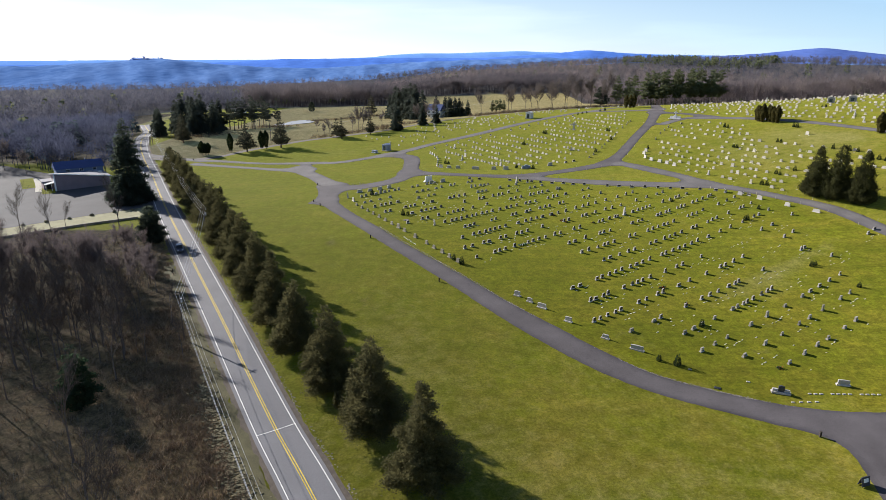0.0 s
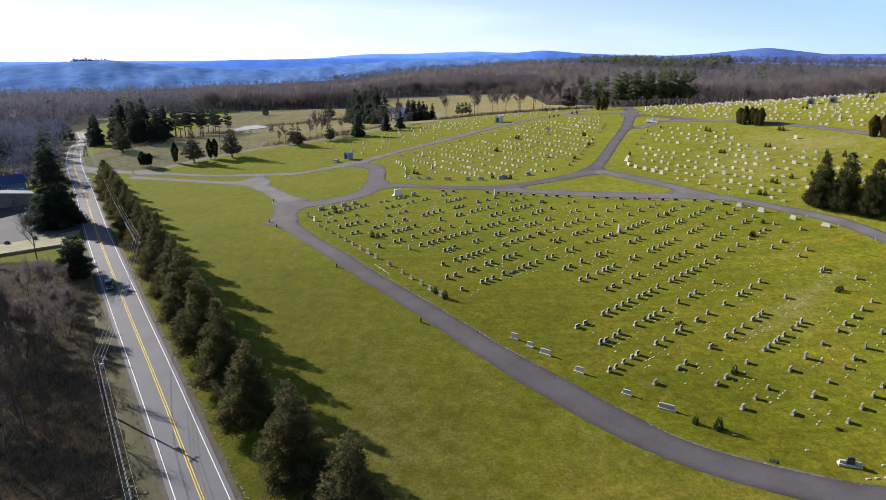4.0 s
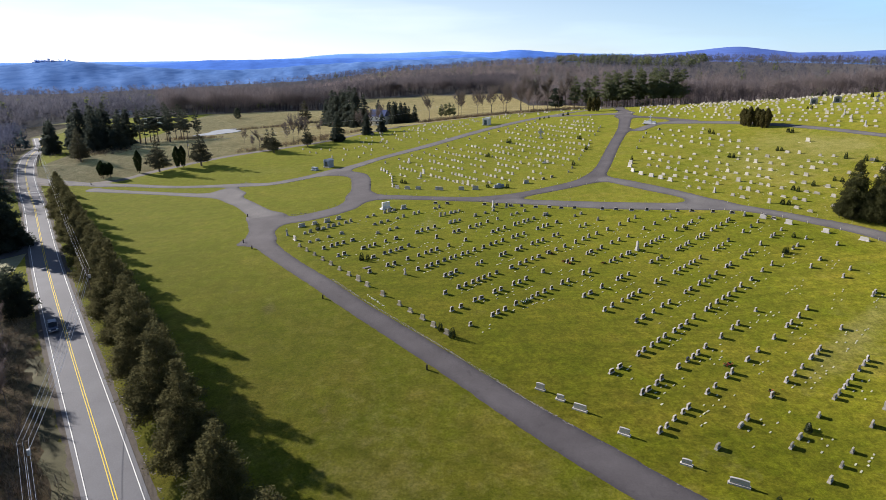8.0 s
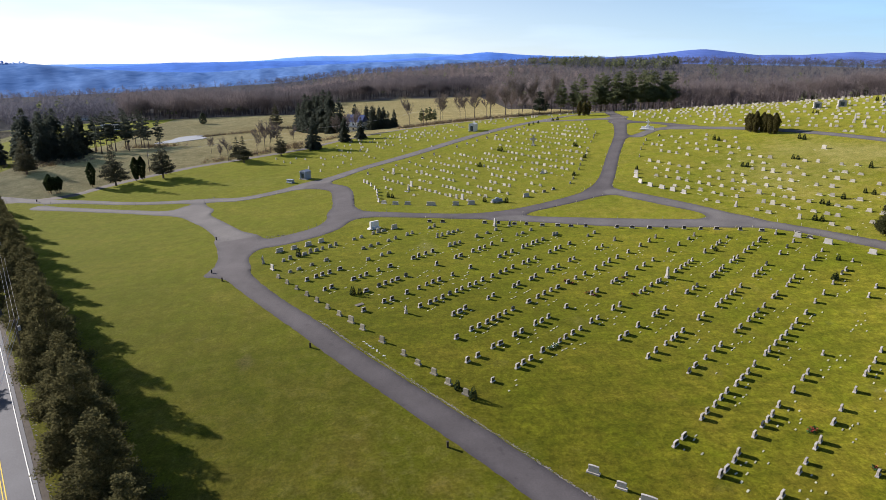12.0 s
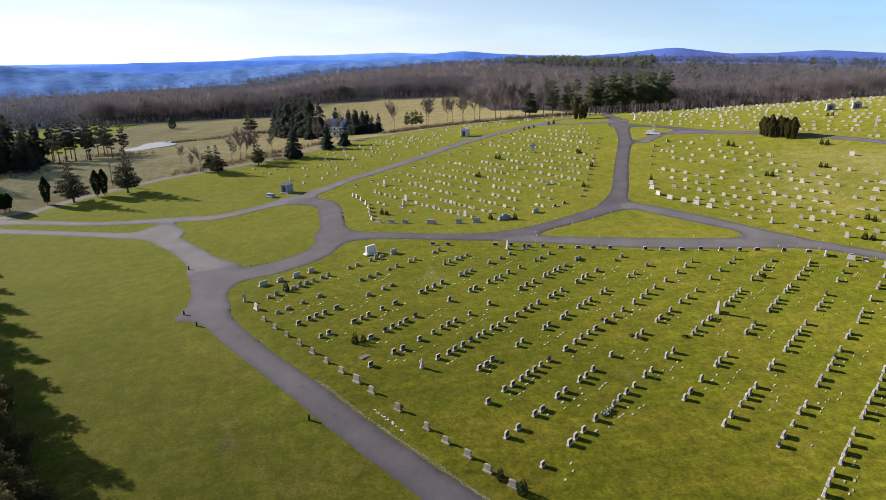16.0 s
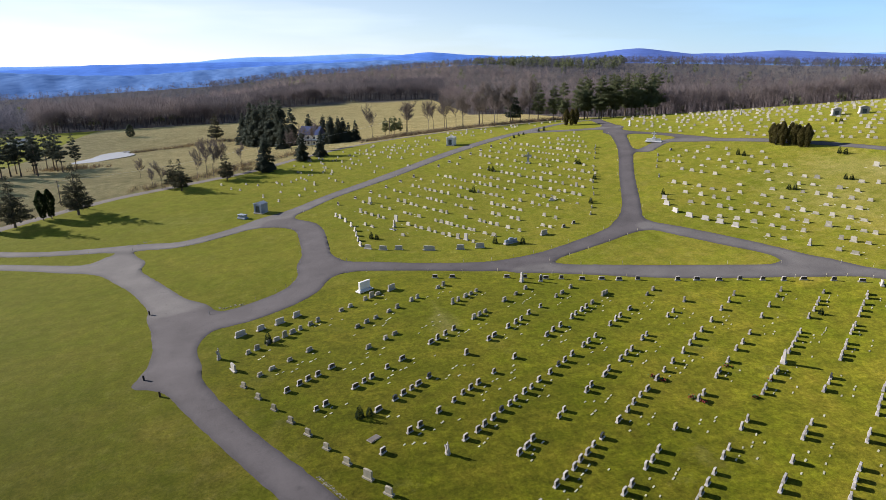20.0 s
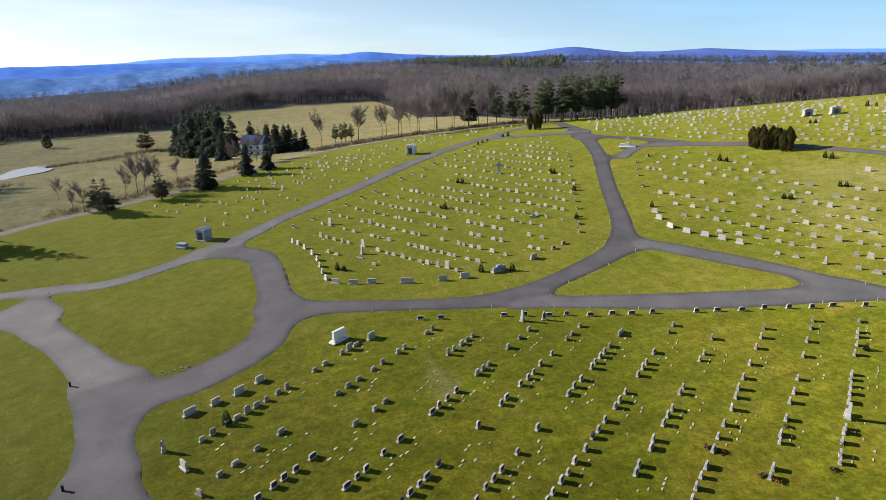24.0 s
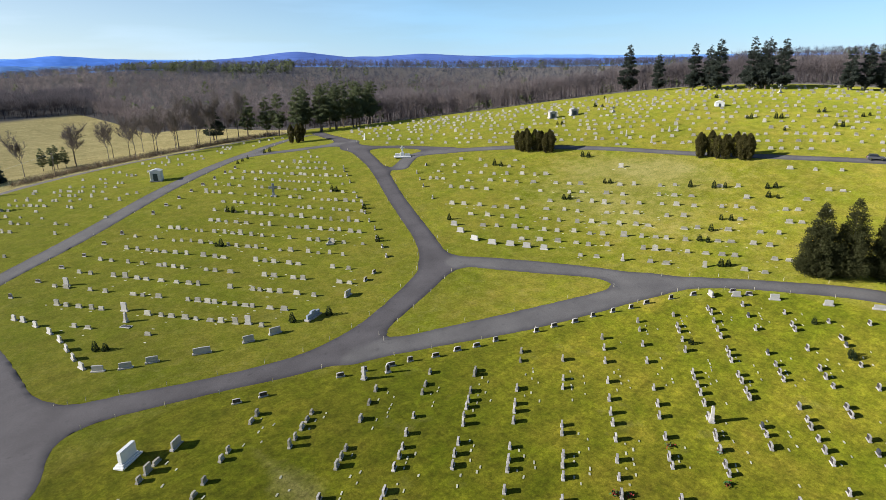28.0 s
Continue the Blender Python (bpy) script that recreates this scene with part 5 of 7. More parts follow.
def flame_mesh(seed, h, w, n, mat, size=0.36, low=0.08):
    """A columnar evergreen that widens upwards and closes to a blunt point."""
    r = np.random.default_rng(seed)
    v, q = sprays(r, n, h, h * low, lambda f: w / 2 * np.where(f < 0.62, 0.42 + 0.58 * f / 0.62, np.clip(1 - (f - 0.62) / 0.38, 0, 1) ** 0.75) + 0.05, size, -0.7, 0.5, 0.12, up=0.8)
    return mesh_of("crown", v, q, mat)


def limbed_mesh(seed, h, w, n, mat, low=0.08, shape=0.8, size=0.3, limbs=80, rise=0.25, flat=0.5, full=0.3, ragged=0.55):
    """An evergreen crown as many uneven limbs, each carrying small sprays, with gaps between them."""
    r = np.random.default_rng(seed)
    f = np.sort(r.random(limbs) ** 1.25)
    f[-3:] = (0.93, 0.97, 0.99)
    a = np.arange(limbs) * 2.4 + r.normal(0, 0.4, limbs)
    reach = (w / 2 * (1 - f) ** shape * np.minimum(1, full + f * 4) + 0.25) * r.uniform(ragged, 1.2 - (ragged - 0.55) * 0.4, limbs)
    share = reach * reach + 0.4
    i = r.choice(limbs, n, p=share / share.sum())
    t = r.random(n) ** 0.55
    base = h * (low + (1 - low) * f[i])
    d = np.stack([np.cos(a[i]), np.sin(a[i]), np.zeros(n)], 1)
    p = d * (reach[i] * t)[:, None]
    p[:, 2] = base + rise * reach[i] * t - 0.12 * reach[i] * t * t
    wide = (0.13 * reach[i] + 0.22)[:, None] * (1.1 - 0.6 * t[:, None])
    p += r.normal(0, 1, (n, 3)) * wide * np.array([1, 1, flat])
    o = d + r.normal(0, 0.55, (n, 3)) + np.array([0, 0, rise])
    o /= np.linalg.norm(o, axis=1)[:, None]
    s = np.cross(o, r.normal(0, 1, (n, 3)))
    s /= np.linalg.norm(s, axis=1)[:, None] + 1e-6
    k = size * (0.6 + 0.8 * r.random(n))[:, None]
    v = np.stack([p - o * k * 0.6, p + s * k * 0.34, p + o * k * 0.8, p - s * k * 0.34], 1).reshape(-1, 3)
    return mesh_of("crown", v, np.arange(n * 4).reshape(n, 4), mat)


def trunk_mesh(h, r0, lean=0.0, seed=0):
    r = np.random.default_rng(seed)
    rings, v, f = 6, [], []
    for i in range(rings):
        k = i / (rings - 1)
        rad = r0 * (1 - 0.88 * k) * (1.35 if i == 0 else 1)
        cx, cy = lean * h * k * k + r.normal(0, 0.03), r.normal(0, 0.03)
        v += [(cx + rad * math.cos(a), cy + rad * math.sin(a), h * k) for a in [j * math.pi / 3.5 for j in range(7)]]
    for i in range(rings - 1):
        f += [(i * 7 + j, i * 7 + (j + 1) % 7, (i + 1) * 7 + (j + 1) % 7, (i + 1) * 7 + j) for j in range(7)]
    return mesh_of("trunk", v, f, BARK, shade=True)


def branch_lists(r, h, spread_, depth, start=0.25):
    """Tapered limbs of a leafless tree, as segments from, to, radius."""
    out = []

    def grow(p, d, length, rad, level):
        steps = 3
        for _ in range(steps):
            q = p + d * (length / steps)
            out.append((p, q, rad, rad * 0.8, level))
            p, rad = q, rad * 0.8
            d = d + r.normal(0, 0.12, 3) + np.array([0, 0, 0.06])
            d /= np.linalg.norm(d)
            if level < depth:
                for _ in range(2 if level == 0 else 1 + (r.random() < 0.6)):
                    a = r.random() * 2 * np.pi
                    e = np.array([math.cos(a), math.sin(a), 0.55]) * spread_ + d * 0.75
                    grow(p, e / np.linalg.norm(e), length * r.uniform(0.5, 0.72), rad * 0.6, level + 1)
    grow(np.array([0, 0, h * start]), np.array([0.0, 0, 1]), h * (1 - start) * 0.72, h * 0.012, 0)
    out.append((np.zeros(3), np.array([0, 0, h * start]), h * 0.016, h * 0.012, 0))
    return out


def bare_mesh(seed, h, spread_=0.8, depth=3, twigs=3, twig_len=0.9, twig=None):
    """Trunk, limbs and twigs of a leafless tree: two meshes."""
    r = np.random.default_rng(seed)
    seg = branch_lists(r, h, spread_, depth)
    v, f, tv, tf = [], [], [], []
    for p, q, r0, r1, level in seg:
        d = q - p
        n = np.cross(d, (0.3, 0.9, 0.2))
        n /= np.linalg.norm(n)
        m = np.cross(d, n)
        m /= np.linalg.norm(m)
        k = len(v)
        for c, rad in ((p, r0), (q, r1)):
            v += [c + max(rad, 0.015) * (math.cos(a) * n + math.sin(a) * m) for a in (0, 2.1, 4.2)]
        f += [(k + i, k + (i + 1) % 3, k + 3 + (i + 1) % 3, k + 3 + i) for i in range(3)]
        if level >= depth - 1:
            for _ in range(twigs):
                e = d / np.linalg.norm(d) + r.normal(0, 0.6, 3) + (0, 0, 0.2)
                e /= np.linalg.norm(e)
                s = np.cross(e, r.normal(0, 1, 3))
                s /= np.linalg.norm(s)
                t = p + d * r.random()
                k = len(tv)
                tv += [t - s * 0.022, t + s * 0.022, t + e * twig_len * r.uniform(0.6, 1.4)]
                tf.append((k, k + 1, k + 2))
    return mesh_of("trunk", [tuple(c) for c in v], f, WOOD_BARK if twig else BARK), mesh_of("crown", [tuple(c) for c in tv], tf, twig or TWIG)


def tree(name, x, y, trunk, crown, label, group="", turn=0.0, scale=1.0, tall=1.0, sink=0.15):
    ob = thing(name, x, y, label, "tree", group, turn=turn, sink=sink)
    ob.scale = (scale, scale, scale * tall)
    part("trunk", trunk, None, ob)
    part("crown", crown, None, ob)
    return ob


rng = random.Random(11)
# the row of cedars beside the highway
roadside = [(trunk_mesh(12.5, 0.30, 0, s), limbed_mesh(s, 16.2, 10.2, 42000, CEDAR, 0.03, 0.82, 0.23, 130, 0.3, 0.85, 0.75, 0.62)) for s in range(4)]
ROW = ((17.6, 70, 0.95), (9.2, 82, 0.98), (0.2, 94, 0.94), (-8.6, 107, 0.9), (-16.2, 119.5, 0.92), (-23, 131, 1.0), (-30, 143, 0.98), (-36.6, 155, 0.95), (-43.6, 167, 0.97),
       (-50.5, 179, 0.95), (-57.5, 191, 0.95), (-64.5, 203, 0.92), (-71.5, 215, 0.92), (-79, 228, 0.95), (-87, 242, 0.9), (-95, 256, 0.88), (-103, 270, 0.82), (-110.5, 284, 0.7), (-116, 296, 0.5))
for i, (x, y, s) in enumerate(ROW):
    a, b = roadside[i % 4]
    tree("cedar_tree", x + 0.7, y + 0.4, a, b, "olive-green cedar with a conical crown beside the highway", "cedars beside the highway", rng.uniform(0, 360), s * 1.05, rng.uniform(0.92, 1.08))
for x, y, h in ((3.5, 88.5, 3.2), (-12.5, 112.5, 3.0), (-20, 126, 3.5), (-33.5, 149.5, 5.5)):
    tree("young_cedar", x, y, trunk_mesh(h * 0.7, 0.07), column_mesh(int(h * 10), h, h * 0.5, 700, CEDAR), "small green cedar between the roadside cedars", "young cedars")

# big spruce by the car park, and the cedar below it
spruce_big = limbed_mesh(21, 32, 16.5, 46000, SPRUCE, 0.01, 0.75, 0.48, 240, -0.12, 0.6, 0.9, 0.65)
tree("spruce_tree", -98.6, 225.5, trunk_mesh(30, 0.45), spruce_big, "tall dark spruce beside the car park and highway")
tree("cedar_tree", -67.4, 174.5, trunk_mesh(8, 0.2), limbed_mesh(22, 11.6, 9.0, 16000, SPRUCE, 0.03, 0.5, 0.3, 90, 0.2, 0.8, 0.5, 0.7), "broad dark green cedar beside the highway")
tree("spruce_tree", -41.6, 90.7, trunk_mesh(8, 0.2), limbed_mesh(23, 12, 7.4, 11000, WOOD_SPRUCE, 0.03, 0.8, 0.3, 70, 0.0, 0.5), "dark green spruce among the bare woods")

# three cedars by the south drive
triple = [(trunk_mesh(12, 0.3), limbed_mesh(31 + s, 16.2, 8.4, 30000, CEDAR_DENSE, 0.01, 0.72, 0.26, 190, 0.5, 0.95, 0.8, 0.8)) for s in range(2)]
for i, (x, y, s) in enumerate(((137.6, 188.5, 0.97), (141.3, 183.6, 1.03), (144.8, 177.5, 0.98))):
    tree("cedar_tree", x, y, *triple[i % 2], "dense dark cedar in a group of three by the drive", "three cedars by the drive", 80 * i, s)

# clipped arborvitae clumps on the slope
dark_clump = [(trunk_mesh(4.5, 0.12), flame_mesh(45 + s, 7.6, 3.2, 3600, YEW, 0.32, 0.22)) for s in range(2)]
clump = [(trunk_mesh(4.5, 0.12), flame_mesh(41 + s, 8.0, 3.1, 4600, BRONZED, 0.28, 0.05)) for s in range(3)]
for cx, cy, ux, uy, count, gap in ((170.5, 288, 0.35, -0.94, 10, 1.45), (190.8, 230, 0.32, -0.95, 10, 1.7)):
    for i in range(count):
        k = (i - (count - 1) / 2) * gap
        x, y = cx + ux * k + rng.uniform(-0.9, 0.9), cy + uy * k + rng.uniform(-0.9, 0.9)
        tree("arborvitae", x, y, *clump[i % 3], "bronzed green columnar arborvitae in a close clump", "arborvitae clumps", rng.uniform(0, 360), rng.uniform(0.85, 1.05))
for i in range(7):
    tree("arborvitae", -107.3 + 2.0 * math.cos(i * 0.9), 321.7 + 1.8 * math.sin(i * 0.9), *dark_clump[i % 2], "dark columnar arborvitae in a clump by the entry", "arborvitae by the entry", 70 * i, rng.uniform(0.8, 0.98))
for x, y in ((-95.7, 328.5), (-80.6, 334.6), (-78.4, 335.6)):
    tree("arborvitae", x, y, trunk_mesh(5, 0.15), flame_mesh(int(abs(x)), 10.2, 3.4, 4200, YEW, 0.36, 0.10), "tall dark columnar arborvitae on the lawn", "tall arborvitae on the lawn")

# open-grown evergreens along the gravel road
open_pine = [(trunk_mesh(12, 0.28, 0.01, s), limbed_mesh(51 + s, 13.6, 8.2, 10000, OPEN_CEDAR, 0.12, 0.92, 0.25, 90, 0.2, 0.55, 0.7)) for s in range(3)]
for i, (x, y, s) in enumerate(((-87, 329, 1.25), (-70.6, 337.2, 1.3), (-46, 551, 1.3), (-40, 356, 0.9), (-24, 364, 0.85), (-133.5, 358, 1.2), (-137, 364, 1.1), (-44, 363, 0.8))):
    tree("pine_tree", x, y, *open_pine[i % 3], "open dark pine with layered limbs by the gravel road", "open pines by the gravel road", 50 * i, s)
bare_stem = [(trunk_mesh(20, 0.3, 0.01, s), limbed_mesh(56 + s, 22, 7.5, 4200, FAR_SPRUCE, 0.26, 0.5, 0.42, 34, 0.15, 0.6)) for s in range(2)]
dark_spruce = [(trunk_mesh(18, 0.35), limbed_mesh(61 + s, 22, 11.5, 15000, FAR_SPRUCE, 0.03, 0.75, 0.5, 120, -0.05, 0.7, 0.7)) for s in range(3)]
HOUSE_TREES = ((-20, 500, 1.2), (-14, 501, 1.18), (-7, 481, 1.25), (-3, 473, 1.2), (-11, 487, 1.18), (-17, 492, 1.12), (-26, 518, 0.9), (-2, 444, 0.7), (3, 462, 0.95), (-9, 372, 0.72), (6.2, 385, 0.60), (14.6, 390, 0.52), (22.5, 440, 0.66), (27, 441, 0.64), (32, 436, 0.47), (13, 476, 0.76), (20, 456, 0.7), (36, 441, 0.5), (30, 447, 0.6), (24, 449, 0.66))
for i, (x, y, s) in enumerate(HOUSE_TREES):
    tree("spruce_tree", x, y, *dark_spruce[i % 3], "dark spruce in the windbreak round the farmhouse", "spruces round the farmhouse", 40 * i, s)
for i, (x, y, s) in enumerate(((-164, 392, 0.8), (-160.6, 388, 0.8), (-142.8, 398, 1.1), (-131, 409, 0.66), (-142, 404, 1.0), (-150, 412, 0.9), (-130, 398, 0.7), (-134, 410, 0.95), (-158, 430, 1.1), (-176, 420, 0.8), (-140, 390, 1.0), (-152, 402, 1.2), (-128, 392, 0.9), (-160, 412, 1.0), (-146, 420, 1.15), (-136, 426, 1.0))):
    tree("spruce_tree", x, y, *dark_spruce[(i + 1) % 3], "dark evergreen in the grove by the highway bend", "evergreens by the highway bend", 70 * i, s)
for i, (x, y, s) in enumerate(((-122, 414, 0.95), (-113, 427, 0.98), (-116, 450, 0.9), (-107, 436, 0.85), (-126, 440, 0.95), (-119, 426, 1.0), (-110, 420, 0.9), (-124, 428, 1.0), (-103, 430, 0.85), (-117, 436, 1.05), (-128, 422, 0.9), (-100, 440, 0.8), (-132, 434, 0.95), (-111, 444, 1.0))):
    tree("pine_tree", x, y, *bare_stem[i % 2], "tall pine with a bare lower trunk near the pond", "tall pines near the pond", 90 * i, s)
tree("cedar_tree", -110, 601, trunk_mesh(7, 0.2), column_mesh(77, 9, 5.5, 900, SPRUCE, 0.05, 0.8), "lone dark rounded cedar in the dry field")
for i, (x, y, s) in enumerate(((135, 386, 0.75), (137.5, 387, 0.8), (133, 388, 0.7))):
    tree("arborvitae", x, y, *clump[i % 3], "dark arborvitae by the hilltop turn", "arborvitae by the hilltop turn", 30 * i, 1.0)

# pines at the wood's edge
tall_pine = [(trunk_mesh(20, 0.3, 0.005, s), limbed_mesh(71 + s, 21.5, 9.4, 8500, PINE, 0.2, 0.45, 0.40, 56, 0.2, 0.6)) for s in range(3)]
GROVE = ((142, 444, 1.0), (146, 432, 0.9), (148, 424, 0.95), (153, 415, 1.0), (158, 418, 1.05), (162, 409, 1.0), (166, 414, 1.05), (170, 408, 1.03), (174, 413, 1.0), (179, 406, 1.03), (184, 410, 1.05), (189, 414, 1.03), (194, 412, 1.0), (199, 420, 1.05), (205, 424, 1.05),
         (176, 422, 1.1), (186, 424, 1.1), (164, 426, 1.0))
GROVE = GROVE + ((55, 459, 0.46), (60.5, 459, 0.48), (57.5, 454, 0.46), (63, 456, 0.42))
for i, (x, y, s) in enumerate(GROVE):
    tree("pine_tree", x, y, *tall_pine[i % 3], "tall green pine in the grove beyond the hilltop", "pine grove", 50 * i, s)
hill_pine = [(trunk_mesh(20, 0.32, 0.005, s), limbed_mesh(66 + s, 22, 9.5, 10000, FAR_SPRUCE, 0.08, 0.62, 0.44, 95, 0.15, 0.7)) for s in range(3)]
HILL_PINES = ((303, 327, 1.1), (279, 281, 0.95), (281, 275, 0.9), (279, 270, 1.0), (284, 258, 1.0), (285, 252, 0.98), (286, 246, 0.95), (289, 255, 0.9), (298, 224, 0.8), (303, 219, 0.85), (307, 214, 0.95), (309, 206, 0.95), (287, 302, 0.8))
for i, (x, y, s) in enumerate(HILL_PINES):
    tree("spruce_tree", x, y, *hill_pine[i % 3], "tall dark spruce behind the hilltop graves", "spruces behind the hilltop", 65 * i, s)

lone = (trunk_mesh(12, 0.35, 0.01, 9), limbed_mesh(79, 15.5, 13.5, 14000, SPRUCE, 0.2, 0.42, 0.4, 60, 0.12, 0.55, 0.5, 0.65))
tree("pine_tree", 138.6, 476, *lone, "broad dark pine standing alone by the gravel road")

# leafless trees along the field edge and by the car park
bare = [bare_mesh(81 + s, 11, 0.75, 3, 6, 1.2, FIELD_TWIG) for s in range(4)]
FIELD_TREES = ((-52, 366, 0.65), (-48, 362, 0.9), (-33, 378, 1.25), (-30, 374, 1.2), (-27, 382, 1.1), (-36, 372, 1.0), (2, 400, 1.0), (12, 418, 1.1), (8, 412, 1.0), (104, 436, 1.3), (112, 434, 1.2), (122, 436, 1.25), (94, 434, 1.1), (84, 432, 1.0), (134, 438, 1.3))
FIELD_TREES = FIELD_TREES + ((46, 448, 0.9), (66, 452, 0.95), (78, 448, 0.9), (88, 452, 1.0), (97, 446, 0.9), (108, 450, 1.0), (117, 444, 0.95),
                               (126, 452, 1.0), (132, 446, 0.9), (-172.8, 276, 0.95), (-190, 286, 1.2), (-60, 385, 0.7), (-20, 392, 0.8), (70, 470, 0.9), (100, 470, 0.95), (120, 480, 0.9), (84, 462, 0.9))
for i, (x, y, s) in enumerate(FIELD_TREES):
    tree("bare_tree", x, y, *bare[i % 4], "leafless grey-brown tree along the field edge", "bare trees along the field edge", 70 * i, s * (1.3 if x > 30 else 0.85))

# bare wood beside the highway
wood = [bare_mesh(91 + s, 13.0, 0.48, 3, 5, 1.6, WOOD_TWIG) for s in range(5)]
open_wood = [bare_mesh(191 + s, 14.0, 0.42, 3, 2, 0.9, NEAR_TWIG) for s in range(4)]
for i, (x, y, s) in enumerate(((-114.2, 184.5, 0.95), (-103.2, 182.6, 0.8), (-81.1, 182.3, 1.1), (-104, 191.5, 0.55), (-122, 178, 0.8))):
    tree("bare_tree", x, y, *open_wood[i % 4], "thin leafless tree below the car park bank", "bare trees below the car park", 80 * i, s)
placed = 0
r = np.random.default_rng(5)
while placed < 215:
    x, y = r.uniform(-104, -12), r.uniform(40, 172)
    rx = np.interp(y, [p[1] for p in ROAD], [p[0] for p in ROAD])
    lean = rx - x
    edge = y + 0.12 * x
    near = edge < 98
    if math.hypot(x + 42, y - 91) < 7 or lean < (24 if near else 11) or edge > 168 or (near and r.random() < 0.7):
        continue
    grown = r.uniform(0.7, 1.05) if near else r.uniform(0.65, 0.95) * (0.62 if lean < 22 else 1 if edge < 135 else 0.75 if edge < 148 else 0.5)
    model = open_wood[placed % 4] if edge < 128 else wood[placed % 5]
    tree("bare_tree", x, y, *model, "slender leafless tree in the wood beside the highway", "bare wood beside the highway", r.uniform(0, 360), grown)
    placed += 1


def tufts(name, places, mat, label, category, size, blades, seed):
    """Brush, weeds or stones too many to count: clumps of thin upright slivers."""
    r = np.random.default_rng(seed)
    v, f = [], []
    for x, y in places:
        z = hz(x, y) - 0.05
        for _ in range(blades):
            a, s = r.random() * 6.28, size * r.uniform(0.5, 1.3)
            bx, by = x + r.normal(0, 0.45), y + r.normal(0, 0.45)
            k = len(v)
            v += [(bx - 0.05 * math.sin(a), by + 0.05 * math.cos(a), z), (bx + 0.05 * math.sin(a), by - 0.05 * math.cos(a), z), (bx + s * 0.6 * math.cos(a), by + s * 0.6 * math.sin(a), z + s)]
            f.append((k, k + 1, k + 2))
    return tagged(new(name, mesh_of(name, v, f, mat)), label, category, "", "stuff")


spots = []
while len(spots) < 3600:
    x, y = r.uniform(-125, 6), r.uniform(40, 176)
    rx = np.interp(y, [p[1] for p in ROAD], [p[0] for p in ROAD])
    if rx - x > 6.2 and y + 0.12 * x < 172:
        spots.append((x, y))
low_brush = []
while len(low_brush) < 1500:
    x, y = r.uniform(-70, 10), r.uniform(40, 128)
    lean = np.interp(y, [p[1] for p in ROAD], [p[0] for p in ROAD]) - x
    if 9.5 < lean < 9.5 + 19 * r.random() ** 0.7:
        low_brush.append((x, y))
tufts("bank_brush", low_brush, DARK_BRUSH, "dark tangled brush on the bank below the highway", "brush", 0.8, 14, 13)
tufts("undergrowth", spots, BRUSH, "tangled dead brush under the bare wood", "undergrowth", 1.0, 9, 3)

# brush along the ditch, the gravel road and the pond
spots = []
for line, wide, n in ((((-66, 531), (-50, 545), (-26, 537), (-10, 520)), 6, 260), (((-98, 520), (-82, 528), (-66, 531)), 1.5, 90), (((-118, 452), (-104, 444), (-92, 440)), 7, 140), (((-30, 384), (-10, 397), (6, 408)), 3, 120),
                      (((40, 424), (60, 430), (90, 434), (130, 438), (160, 446)), 5, 950), (((-60, 362), (-30, 378), (-12, 384)), 4, 120), (((-150, 385), (-135, 378), (-120, 392)), 8, 150)):
    p = spline(line, 1.0)
    for _ in range(n):
        x, y = p[r.integers(0, len(p))][:2] + r.normal(0, wide * 0.5, 2)
        spots.append((float(x), float(y)))
tufts("field_brush", spots, BRUSH, "dead brush along the ditch and the gravel road", "brush", 2.0, 12, 8)

# ---- far woods, joined ----


def far_tree(seed, limbs=140, stem=0.016, low=0.56, thick=1.0):
    """A light leafless tree, 1 m tall: a stem and a rounded crown of fine slivers."""
    r = np.random.default_rng(seed)
    v, f = [], []
    for a in (0, 2.1, 4.2):
        k = len(v)
        v += [(stem * math.cos(a), stem * math.sin(a), 0), (stem * math.cos(a + 2.1), stem * math.sin(a + 2.1), 0), (0, 0, 0.85)]
        f.append((k, k + 1, k + 2))
    lobes = [np.array([r.normal(0, 0.09), r.normal(0, 0.09), r.uniform(low, 0.82)]) for _ in range(6)]
    for i in range(limbs):
        d = r.normal(0, 1, 3)
        d /= np.linalg.norm(d)
        p = lobes[i % 6] + d * np.array([0.15, 0.15, 0.18]) * r.random() ** 0.5
        e = d * 0.45 + np.array([0, 0, 0.8]) + r.normal(0, 0.3, 3)
        e *= r.uniform(0.09, 0.20) / np.linalg.norm(e)
        s = np.cross(e, d + r.normal(0, 0.35, 3))
        s *= thick * r.uniform(0.003, 0.006) / (np.linalg.norm(s) + 1e-6)
        k = len(v)
        v += [tuple(p - s), tuple(p + s), tuple(p + e)]
        f.append((k, k + 1, k + 2))
    return np.array(v), f


def far_pine(seed):
    r = np.random.default_rng(seed)
    n = 60
    v, q = sprays(r, n, 1.0, 0.12, lambda f: 0.24 * (1 - f) ** 0.6 + 0.03, 0.16, 0.2)
    return v, [tuple(t) for t in q]


